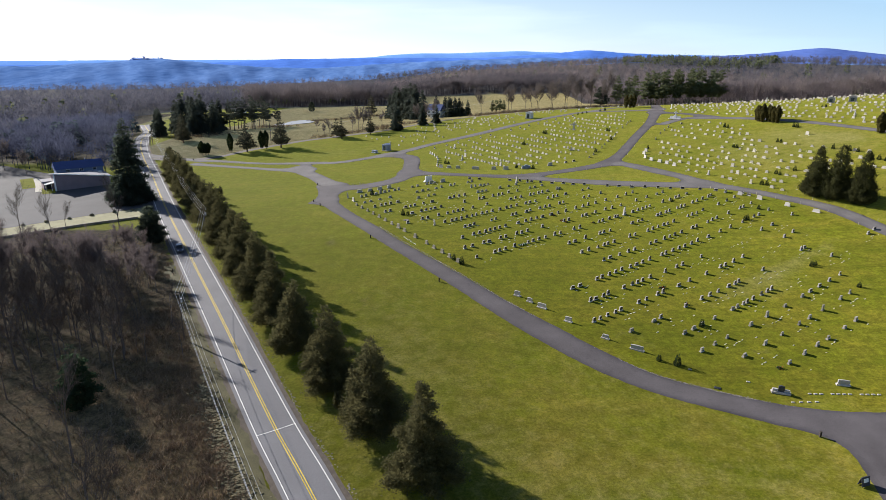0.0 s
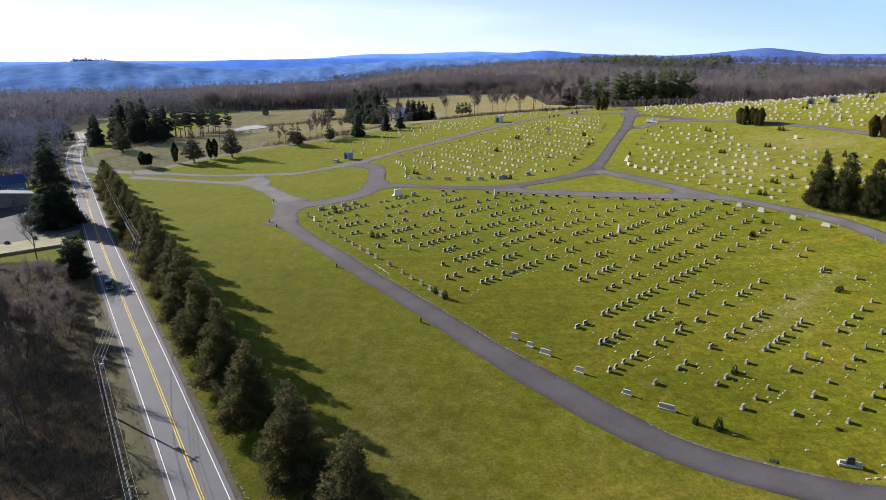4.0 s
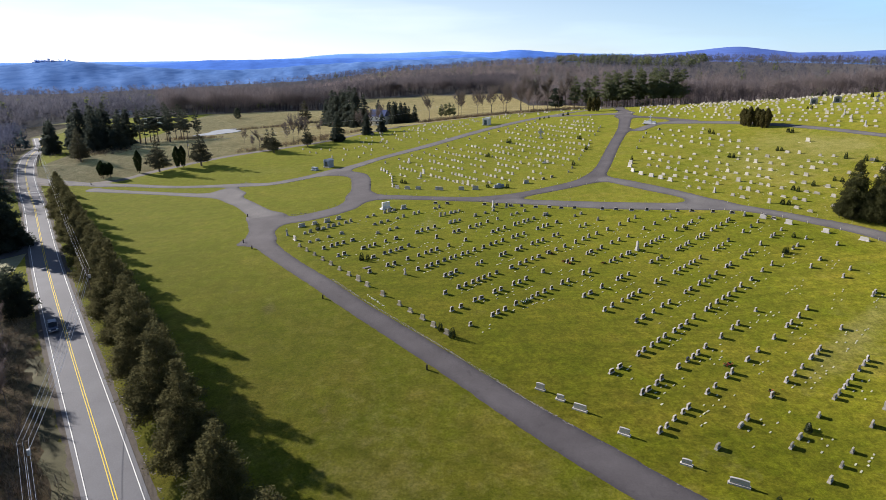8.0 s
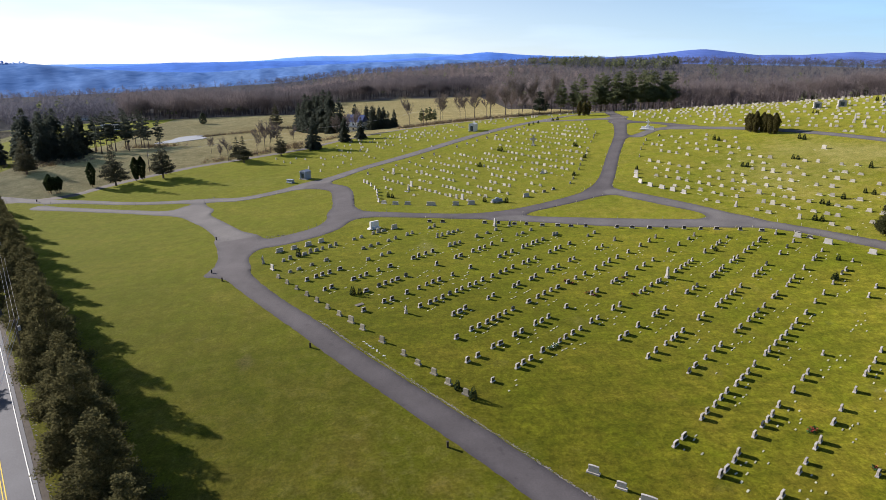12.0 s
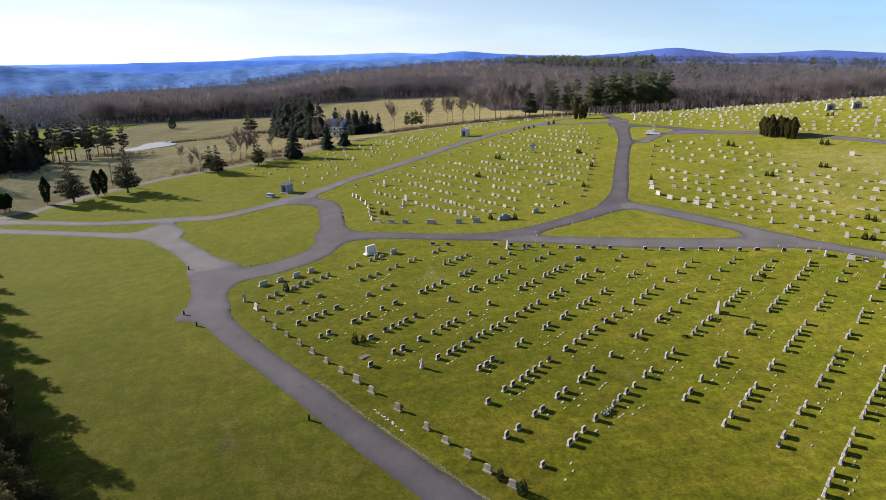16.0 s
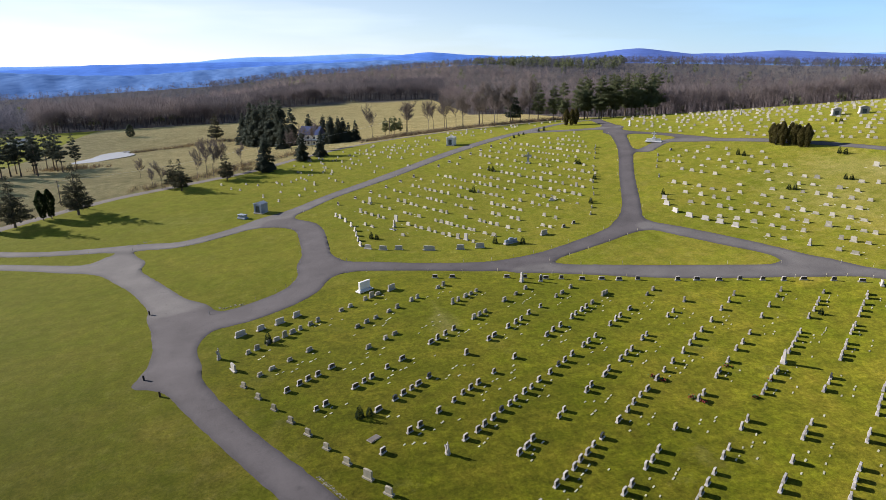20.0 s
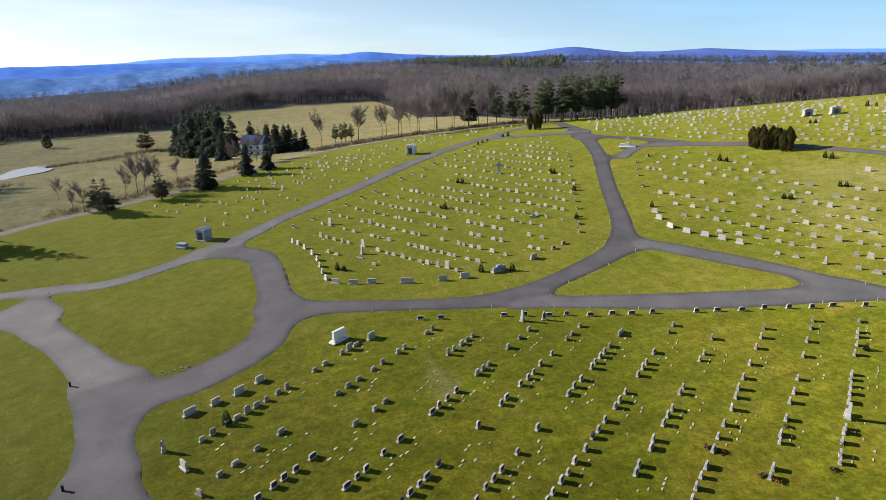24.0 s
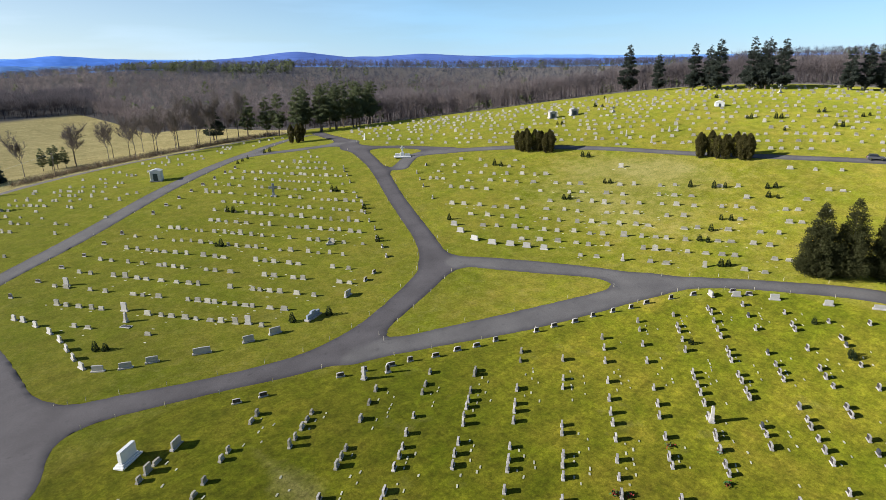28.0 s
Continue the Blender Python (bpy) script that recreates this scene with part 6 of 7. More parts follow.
def woodland(name, places, models_, mat, label, seed):
    r = np.random.default_rng(seed)
    vs, fs, k, tones = [], [], 0, []
    for i, (x, y, h) in enumerate(places):
        v, f = models_[i % len(models_)]
        drift = 0.5 + 0.28 * math.sin(x / 43 + 2 * math.sin(y / 61)) * math.cos(y / 52 + 1.3 * math.sin(x / 95))
        tones.append(np.full(len(v), min(1.0, max(0.0, drift + r.normal(0, 0.2)))))
        a = r.random() * 6.28
        c, s = math.cos(a), math.sin(a)
        w = h * r.uniform(0.85, 1.2)
        vs.append(np.stack([x + w * (c * v[:, 0] - s * v[:, 1]), y + w * (s * v[:, 0] + c * v[:, 1]), hz(x, y) - 0.3 + h * v[:, 2]], 1))
        fs += [tuple(j + k for j in t) for t in f]
        k += len(v)
    me = mesh_of(name, np.vstack(vs), fs, mat)
    me.attributes.new("tone", "FLOAT", "POINT").data.foreach_set("value", np.concatenate(tones).astype(np.float32))
    return tagged(new(name, me), label, "woodland", "", "stuff")


r = np.random.default_rng(17)


def scatter(n, lo, hi, b0, b1, power, tall):
    out = []
    while len(out) < n:
        b = r.uniform(b0, b1)
        d = lo + (hi - lo) * r.random() ** power
        rad = float(table(EDGE, b)) + d + r.normal(0, 4)
        x, y = rad * math.sin(radians(b)), 100 + rad * math.cos(radians(b))
        rx = np.interp(y, [p[1] for p in ROAD], [p[0] for p in ROAD])
        if abs(x - rx) > 9 or y > 600:
            out.append((x, y, tall * r.uniform(0.75, 1.15)))
    return out


leafless = [far_tree(s, 195, 0.011, 0.40, 1.0) for s in range(5)]
dense = [far_tree(20 + s, 66, 0.006, 0.30, 2.3) for s in range(4)]
woodland("valley_wood", scatter(1300, 0, 150, -58, -19, 0.9, 16) + scatter(1900, 100, 330, -58, -5, 1.0, 16) + scatter(1500, 330, 1250, -58, -5, 1.0, 17), dense, TWIG_HAZE, "leafless woodland down in the valley with haze painted in", 7)
woodland("wood_edge", scatter(700, 0, 140, 14, 38, 1.2, 17) + scatter(1500, 0, 140, 38, 92, 1.2, 14), leafless, TWIG_FAR, "leafless grey-brown woodland behind the fields", 1)
woodland("wood_west", scatter(1350, 0, 150, -19, 14, 1.2, 23), leafless, TWIG_BACKLIT, "leafless woodland behind the pond field, darkened in colour as backlit", 9)
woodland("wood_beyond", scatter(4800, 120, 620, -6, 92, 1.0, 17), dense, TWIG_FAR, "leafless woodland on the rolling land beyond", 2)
woodland("distant_wood", scatter(3600, 560, 1250, -6, 92, 1.0, 17) + scatter(1500, 1180, 1270, -6, 92, 1.0, 18), dense, TWIG_HAZE, "leafless woodland on the far rises, coloured blue-grey for haze", 8)
pines = [far_pine(s) for s in range(4)]
woodland("wood_pines", scatter(60, 20, 250, -58, -6, 1.0, 17) + scatter(170, 60, 1250, -6, 92, 1.0, 18), pines, PINE, "scattered dark pines in the leafless woods", 3)
ridge = [(x, y, h) for x, y, h in scatter(5200, 800, 1250, 10, 40, 1.0, 18) if 17 < bearing(x, y)[0] < 30 and math.sin(x / 37 + math.sin(y / 50)) > 0.1][:300]
woodland("ridge_pines", ridge, pines, PINE, "dark pines along the wooded ridge", 4)
belt = [(x, y, 16 * r.uniform(0.8, 1.1)) for x, y in zip(r.uniform(-360, -130, 1150), r.uniform(255, 480, 1150))
        if x < np.interp(y, [p[1] for p in ROAD], [p[0] for p in ROAD]) - 9 and y > 268 - 0.2 * (x + 120)]
woodland("roadside_pines", [(x, y, h * 0.95) for x, y, h in belt[::7] if y > 285 - 0.2 * (x + 120)], pines, VALLEY_PINE, "dark evergreens in the wood behind the building", 6)
woodland("roadside_wood", belt, leafless, TWIG_SHADE, "leafless wood behind the building with shade and haze in its colour", 5)

# ---- distant hills ----


def ridge_line(name, distance, profile_, mat, label, seed, rough=1.0):
    """A far hill as a broad sloping ridge, its crest given as bearing and degrees above the eye."""
    r = np.random.default_rng(seed)
    b = np.arange(profile_[0][0], profile_[-1][0] + 0.01, 0.25)
    e = np.interp(b, [p[0] for p in profile_], [p[1] for p in profile_])
    k = np.exp(-np.linspace(-2, 2, 13) ** 2)
    e = np.convolve(np.pad(e, 6, mode="edge"), k / k.sum(), "valid") + np.convolve(r.normal(0, 0.02 * rough, len(b) + 2), (0.3, 0.4, 0.3), "valid")
    crest = 52 + distance * np.tan(np.radians(e))
    v = []
    steps = [(-700 + 50 * i, np.interp(-700 + 50 * i, (-700, -350, -120, 0), (0, 0.55, 0.9, 1.0))) for i in range(15)] + [(150, 0.7)]
    for back, g in steps:
        d = distance + back
        z = -45 + (crest + 45) * g + (2 * np.sin(b * 1.7 + d) * np.cos(b * 0.6 + g * 5) + np.convolve(r.normal(0, 0.9, len(b) + 2), (0.4, 0.5, 0.4), "valid")) * rough * (0 < g < 1)
        v.append(np.stack([d * np.sin(np.radians(b)), 60 + d * np.cos(np.radians(b)), z], 1))
    n = len(b)
    f = [(i * n + j, i * n + j + 1, (i + 1) * n + j + 1, (i + 1) * n + j) for i in range(len(steps) - 1) for j in range(n - 1)]
    return tagged(new(name, mesh_of(name, np.vstack(v), [t[::-1] for t in f], mat, shade=True)), label, "distant hills", "", "structure")


ridge_line("backdrop_far", 4650, ((-70, -0.6), (-12, 0.1), (-6.4, 0.32), (-5.4, 0.5), (-2.4, 0.69), (0.7, 0.7), (3.7, 0.82), (6.8, 0.94), (9, 0.85), (16, 0.75), (24, 0.6), (36, 0.66), (47, 0.6), (51, 0.62), (56, 0.55), (60, 0.4), (95, 0.2)), HILL_FAR, "ridge on the horizon painted pale blue for haze", 1, 0.5)
ridge_line("backdrop_mid", 4050, ((-40, -0.6), (-22, -0.3), (-18, -0.15), (-14.7, 0.1), (-10, 0.17), (-6.4, 0.25), (-3, 0.3), (3, 0.3), (9.5, 0.7), (12.8, 1.05), (16, 0.8), (20, 0.6), (24, 0.3), (28, -0.4)), HILL_MID, "wooded hills painted blue for haze", 2, 0.7)
ridge_line("backdrop_east", 4200, ((16, -0.3), (20, 0.4), (25, 0.65), (27.6, 0.85), (29.6, 1.1), (31.2, 1.2), (33, 0.97), (35, 0.7), (38.5, 0.7), (42, 0.88), (44.5, 0.7), (50, 0.4), (60, 0.2), (95, 0.2)), HILL_EAST, "hill behind the woods painted grey-blue for haze", 4, 0.7)
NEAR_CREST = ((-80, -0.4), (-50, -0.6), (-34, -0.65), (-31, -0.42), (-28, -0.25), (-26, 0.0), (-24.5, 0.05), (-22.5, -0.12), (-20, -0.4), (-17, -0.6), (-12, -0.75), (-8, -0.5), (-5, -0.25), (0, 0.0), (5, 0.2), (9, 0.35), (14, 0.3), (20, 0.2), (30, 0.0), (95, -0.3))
ridge_line("backdrop_near", 2300, NEAR_CREST, HILL_NEAR, "wooded hill across the valley painted dark blue for haze", 3, 1.6)

crest_trees = []
hill_pick = np.random.default_rng(41)
for b0, n_ in ((-26.3, 8), (-25.7, 9), (-24.9, 3)):
    for _ in range(n_):
        b_ = radians(b0 + hill_pick.normal(0, 0.28))
        crest_trees.append((2296 * math.sin(b_), 60 + 2296 * math.cos(b_), hill_pick.uniform(17, 26)))


def hill_top(x, y):
    """The height of the near hill's crest over the place's own ground there."""
    b_ = math.degrees(math.atan2(x, y - 60))
    return 52 + 2300 * math.tan(radians(float(table(NEAR_CREST, b_)))) - hz(x, y) - 15


# crest trees take a blue colour that paints in the haze over them
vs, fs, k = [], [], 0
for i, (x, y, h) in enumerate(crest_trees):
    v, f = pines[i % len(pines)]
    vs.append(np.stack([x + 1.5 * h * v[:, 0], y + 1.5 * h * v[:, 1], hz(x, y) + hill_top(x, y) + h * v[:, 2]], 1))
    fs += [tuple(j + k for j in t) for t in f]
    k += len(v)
tagged(new("crest_trees", mesh_of("crest_trees", np.vstack(vs), fs, HILL_TREE)), "trees along the crest of the near hill, coloured blue for haze", "woodland", "", "stuff")

# ---- buildings ----


def block(name, parent, corners, z0, z1, mat, label=""):
    """A wall block over a four-cornered plan, in the thing's own space."""
    v = [(x, y, z) for z in (z0, z1) for x, y in corners]
    n = len(corners)
    f = [tuple(range(n - 1, -1, -1)), tuple(range(n, 2 * n))] + [(i, (i + 1) % n, n + (i + 1) % n, n + i) for i in range(n)]
    return part(name, mesh_of(name, v, f, mat), None, parent, label)


def gable(w, d, rise, over=0.4):
    return profile([(-w / 2 - over, 0), (w / 2 + over, 0), (0, rise)], d + 2 * over, 0, 0)


def window(parent, x, y, z, w, h, side=0.0):
    ob = part("window_frame", box(w + 0.16, 0.12, h + 0.16, bevel=0.01), WHITE_WALL, parent)
    ob.matrix_basis = pose(x, y, z, 0, 0, side)
    for k in (-0.25, 0.25):
        part("pane", box(w / 2 - 0.05, 0.06, h - 0.05, x=k * w, y=-0.06, z=0.1), GLASS, ob)
    return ob


hall = thing("community_building", -135.2, 258.2, "mauve brick hall with a sloping grey roof and blue-roofed rear block", "building", turn=40, z=hz(-133.5, 259) - 0.3)
hall.scale = (0.86, 0.86, 0.9)


def sloped(name, parent, corners, z0, tops, mat, label=""):
    """A block whose four top corners stand at heights of their own."""
    v = [(x, y, z0) for x, y in corners] if isinstance(z0, (int, float)) else [(x, y, z) for (x, y), z in zip(corners, z0)]
    v += [(x, y, z) for (x, y), z in zip(corners, tops)]
    f = [(3, 2, 1, 0), (4, 5, 6, 7)] + [(i, (i + 1) % 4, 4 + (i + 1) % 4, 4 + i) for i in range(4)]
    return part(name, mesh_of(name, v, f, mat), None, parent, label)


sloped("front_wall", hall, ((-14, -9), (9.4, -9), (9.4, 6), (-14, 6)), 0, (7.6, 4.5, 4.4, 5.6), TAN_WALL, "mauve brick front block")
sloped("front_roof", hall, ((-14.8, -9.8), (10.2, -9.8), (10.2, 5.9), (-14.8, 5.9)), (7.7, 4.4, 4.41, 5.66), (8.1, 4.8, 4.8, 6.05), HALL_ROOF, "grey roof falling to one end")
part("fascia", mesh_of("fascia", [(-14.85, -9.86, 7.75), (10.25, -9.86, 4.45), (10.25, -9.86, 4.86), (-14.85, -9.86, 8.16), (-14.85, -9.8, 7.75), (10.25, -9.8, 4.45), (10.25, -9.8, 4.86), (-14.85, -9.8, 8.16)], [(0, 1, 2, 3), (7, 6, 5, 4), (3, 2, 6, 7), (0, 4, 5, 1)], WHITE_WALL), None, hall, "pale roof edge board")
for x, z in ((-7.0, 6.5), (1.2, 5.4)):
    part("pilaster", box(0.5, 0.3, z, x=x, y=-9.12), TAN_WALL, hall)
part("corner_pier", box(0.7, 0.7, 7.5, x=-14.3, y=-9.2, taper=0.7), WHITE_WALL, hall, "pale flared corner pier")
part("downpipe", tube(0.09, 0.09, 4.4, x=9.55, y=-8.6, sides=6), WHITE_WALL, hall, "white downpipe")
block("rear_block", hall, ((-11, 6.0), (10, 6.0), (10, 15), (-11, 15)), 0, 7.4, BLUE_WALL, "blue-grey sided rear block")
rear_roof = part("blue_roof", profile([(-5.3, 0), (5.3, 0), (0, 3.2)], 22.2, 0, 0), BLUE_ROOF, hall, "blue metal gable roof")
rear_roof.matrix_basis = pose(-0.5, 10.5, 7.4, 0, 0, 90)
for i, x in enumerate((-6, 0, 6)):
    window(hall, x, 5.95, 5.9, 1.6, 1.1)
for x, y, z in ((-6, 3.6, 5.2), (7.4, 2.2, 4.9), (5.4, 3, 5.0), (3.2, 3.8, 5.1)):
    part("roof_unit", box(1.7, 1.3, 1.1, x=x, y=y, z=z - 0.3, bevel=0.05), WHITE_WALL if x == 7.4 else GREY_ROOF, hall, "rooftop air unit")
part("vent_pipe", tube(0.15, 0.15, 1.6, x=3, y=10.5, z=9.8, sides=6), WHITE_WALL, hall)
block("side_wing", hall, ((-18.4, -2.6), (-14, -2.6), (-14, 5), (-18.4, 5)), 0, 3.4, TAN_WALL, "low side wing")
block("wing_roof", hall, ((-18.9, -3.2), (-14, -3.2), (-14, 5.6), (-18.9, 5.6)), 3.4, 3.8, HALL_ROOF)
sloped("canopy_roof", hall, ((-18.4, -7.6), (-14, -7.6), (-14, -3.2), (-18.4, -3.2)), (2.7, 3.5, 3.5, 2.7), (2.95, 3.75, 3.75, 2.95), GREY_ROOF, "pale sloping entrance canopy")
for x, z in ((-18.1, 2.8), (-15.6, 3.1)):
    part("canopy_post", tube(0.1, 0.1, z, x=x, y=-7.3, sides=6), WHITE_WALL, hall)
part("door", box(1.8, 0.12, 2.2, x=-16.2, y=-2.65), GLASS, hall, "glazed entrance doors")

house = thing("farmhouse", 13.5, 450.5, "white farmhouse with a dark gable roof among spruces", "house", turn=-28, sink=0.2)
block("wall", house, ((-5.5, -4.5), (5.5, -4.5), (5.5, 4.5), (-5.5, 4.5)), 0, 5.8, WHITE_WALL, "white clapboard walls")
roof = part("roof", gable(9, 11, 4.2), BLUE_ROOF, house, "dark blue shingle gable roof")
roof.matrix_basis = pose(0, 0, 5.8, 0, 0, 90)
part("gable_wall", profile([(-4.4, 0), (4.4, 0), (0, 3.9)], 0.3, 0, 0), WHITE_WALL, house).matrix_basis = pose(-5.75, 0, 5.8, 0, 0, 90)
part("chimney", box(0.8, 0.8, 2.4, x=2, y=0.6, z=8.6), TAN_WALL, house, "brick chimney")
for x in (-3.4, 0, 3.4):
    for z in (1.0, 3.7):
        window(house, x, -4.55, z, 1.1, 1.4)
for y in (-2, 2):
    window(house, -5.55, y, 3.6, 1.0, 1.3, -90)
porch = part("porch_roof", box(11, 2.4, 0.2, y=-5.7, z=2.9), DARK_ROOF, house)
for x in (-5, -1.7, 1.7, 5):
    part("porch_post", tube(0.1, 0.1, 2.9, x=x, y=-6.7, sides=6), WHITE_WALL, house)

for i, (x, y, w, label) in enumerate(((-177, 588, 14, "long low white farm shed behind the pines"), (-238, 690, 12, "small pale house beyond the highway grove"))):
    shed = thing("farm_shed", x, y, label, "shed", turn=20 + 30 * i, sink=0.2)
    block("wall", shed, ((-w / 2, -3), (w / 2, -3), (w / 2, 3), (-w / 2, 3)), 0, 3.2, WHITE_WALL)
    part("roof", gable(6, w, 1.8), GREY_ROOF, shed, "grey metal roof").matrix_basis = pose(0, 0, 3.2, 0, 0, 90)
    part("shed_door", box(2.4, 0.1, 2.4, x=-w / 4, y=-3.04), DARK_ROOF, shed)

# ---- pond ----
a = np.linspace(0, 2 * math.pi, 40, endpoint=False)
wob = 1 + 0.18 * np.sin(3 * a + 1) + 0.1 * np.sin(5 * a)
px, py = 9 * np.cos(a) * wob, 24 * np.sin(a) * wob
px, py = -102 + px * 0.95 + py * 0.3, 503 + py * 0.95 - px * 0.3
pz = float(np.max(height(px, py))) + 0.08
tagged(new("water", mesh_of("water", np.column_stack([px, py, np.full(40, pz)]), [tuple(range(40))], ICE)), "pale frozen farm pond in the dry field", "pond", "", "structure")
ring = np.column_stack([np.concatenate([px, -102 + (px + 102) * 1.25]), np.concatenate([py, 503 + (py - 503) * 1.25]), np.concatenate([np.full(40, pz - 0.02), np.full(40, pz - 4.0)])])
tagged(new("pond_bank", mesh_of("pond_bank", ring, [(i, (i + 1) % 40, 40 + (i + 1) % 40, 40 + i) for i in range(40)], VERGE)), "dry grass bank round the pond", "bank", "", "structure")

# ---- utility poles and cables ----


def utility_pole(x, y, h, turn, label="weathered timber utility pole with cross arms"):
    ob = thing("utility_pole", x, y, label, "utility pole", "utility poles", turn=turn, sink=0.3)
    part("pole", tube(0.17, 0.11, h, sides=8), POLE_WOOD, ob)
    for z, w in ((h - 0.5, 1.5),):
        arm = part("cross_arm", box(w, 0.12, 0.14, z=z), POLE_WOOD, ob)
        for k in (-0.45, 0, 0.45):
            part("insulator", tube(0.05, 0.04, 0.2, x=k * w, z=z + 0.13, sides=6), GREY_ROOF, arm)
    part("transformer", tube(0.24, 0.24, 0.8, x=0.38, z=h - 2.4, sides=8), GREY_ROOF, ob, "grey transformer can")
    return Vector((x, y, hz(x, y) - 0.3 + h - 0.2))


def cable(a, b, sag, name="power_cable", radius=0.022):
    v, f, n = [], [], 16
    side = Vector((b.y - a.y, a.x - b.x, 0)).normalized()
    for i in range(n + 1):
        k = i / n
        p = a.lerp(b, k) - Vector((0, 0, sag * 4 * k * (1 - k)))
        v += [tuple(p + radius * (math.cos(t) * side + Vector((0, 0, math.sin(t))))) for t in (0, 2.1, 4.2)]
    f = [(i * 3 + j, i * 3 + (j + 1) % 3, i * 3 + 3 + (j + 1) % 3, i * 3 + 3 + j) for i in range(n) for j in range(3)]
    return tagged(new(name, mesh_of(name, v, f, WIRE)), "pale overhead cable strung between utility poles", "cable", "overhead cables")


tops = [utility_pole(*p) for p in ((6, 46, 11, 60), (-32.7, 113.3, 11, 45), (-49, 170, 11.5, 30), (-97, 258, 10.5, 30), (-148, 350, 9.5, 30))]
for p, q in zip(tops, tops[1:]):
    d = Vector((q.y - p.y, p.x - q.x, 0)).normalized()
    for k in (-0.6, 0, 0.6):
        cable(p + d * k, q + d * k, 1.2)
    cable(p - Vector((0, 0, 2.2)), q - Vector((0, 0, 2.2)), 1.5, "telephone_cable", 0.032)
far_tops = [utility_pole(*p) for p in ((-80, 351, 9.5, 60), (-12, 381, 9.5, 60), (52, 425, 9.5, 60))]
for p, q in zip(far_tops, far_tops[1:]):
    cable(p, q, 1.4)

# ---- vehicles ----


def car(x, y, turn, paint_, label, z=None):
    ob = thing("car", x, y, label, "car", z=z, turn=turn)
    side = [(-2.25, 0.35), (2.2, 0.35), (2.3, 0.7), (2.15, 0.95), (1.0, 1.05), (-2.1, 1.08), (-2.3, 0.8)]
    cabin = [(-2.05, 1.06), (0.95, 1.06), (0.25, 1.66), (-1.7, 1.7)]
    part("body", profile(side, 1.85, 0, 0.06), paint_, ob)
    part("cabin", profile(cabin, 1.6, 0, 0.05), GLASS, ob, "dark glazed cabin")
    part("roof", box(2.0, 1.5, 0.06, x=-0.72, z=1.67, bevel=0.02), paint_, ob)
    for s in (-1, 1):
        for wx in (-1.4, 1.4):
            bm = tube(0.36, 0.36, 0.22, sides=14)
            bm.transform(pose(wx, s * 0.85 + 0.11, 0.36, 90, 0, 0))
            wheel = part("wheel", bm, TYRE, ob)
            bm = tube(0.2, 0.2, 0.24, sides=10)
            bm.transform(pose(wx, s * 0.85 + 0.12, 0.36, 90, 0, 0))
            part("rim", bm, CHROME, wheel)
        part("headlight", box(0.1, 0.4, 0.18, x=2.24, y=s * 0.65, z=0.72), PALE_FLOWER, ob)
        part("tail_light", box(0.08, 0.3, 0.2, x=-2.28, y=s * 0.7, z=0.8), RED, ob)
        part("mirror", box(0.15, 0.22, 0.14, x=0.7, y=s * 1.0, z=1.08), paint_, ob)
    part("front_bumper", box(0.15, 1.7, 0.22, x=2.28, z=0.4, bevel=0.04), CHROME, ob)
    return ob


car(-55.4, 165.6, -61, CAR_DARK, "dark blue car driving on the highway", hz(-55.4, 165.6) + 0.12)
car(210, 194.5, -66, CAR_SILVER, "grey car parked on the hilltop drive", hz(210, 194.5) + 0.1)

# ---- shrubs, flowers and small things ----
shrub_meshes = [conifer_mesh(130 + i, 2.2, 1.45, 1000, YEW, 0.01, 0.7, 0.15, 0.1, 0.1) for i in range(3)]


def shrub(x, y, s=1.0, tall=1.0, label="dark green clipped yew beside a headstone"):
    ob = new("shrub", shrub_meshes[int(abs(x * 7)) % 3])
    ob.matrix_basis = pose(x, y, hz(x, y) - 0.08, 0, 0, x * 40 % 360) @ Matrix.Diagonal((s, s, s * tall, 1))
    return tagged(ob, label, "shrub", "yews among the graves")


SHRUBS = ((7.4, 189.3), (8.9, 189.6), (110.3, 174.9), (111.2, 175.4), (25.4, 148.0), (23.4, 150.9), (115.4, 129.2), (111.4, 141.4), (112.6, 141.9), (74.2, 114.6), (61.4, 102.0), (64.2, 100.3),
          (20.8, 272.8), (22.1, 271.4), (59.0, 304.4), (59.8, 303.4), (101.0, 297.0), (88.8, 275.8), (104.0, 317.3), (104.4, 315.7), (72.7, 325.6), (73.6, 323.8), (51, 255.4), (57.6, 252.6),
          (173.3, 270.1), (173.6, 268.0), (152.6, 291.3), (153, 288.8), (157.3, 251.7), (158.1, 250.4), (166.8, 229.7), (169.3, 224.0), (170.8, 221.5), (176, 212.1), (177.5, 210.5), (141.3, 255.2), (142.1, 253.8))
MORE = ((152, 214.6), (152.9, 212.5), (170.9, 210), (171.6, 207.8), (138.4, 214), (138.8, 212.2), (144.9, 214.1), (129.3, 205.1), (130.4, 203.9), (111.1, 272),
        (236, 304.9), (236, 301.3), (230.1, 238.6), (230.5, 237.4), (233.8, 230.2), (234.5, 228.7), (222.2, 223.5), (247.6, 220.6), (248.6, 219.0), (233.9, 211.5), (234.4, 209.6), (249.7, 207.4), (252.3, 206), (203, 301.4), (203.5, 299.6), (258.4, 261.7),
        (262, 316), (100, 372), (103, 374), (106, 375.6), (115, 379), (118, 380), (-6, 217.6), (118, 183), (96, 196.5))
for x, y in SHRUBS + MORE:
    shrub(x, y, rng.uniform(0.6, 0.95), rng.uniform(0.9, 1.25))


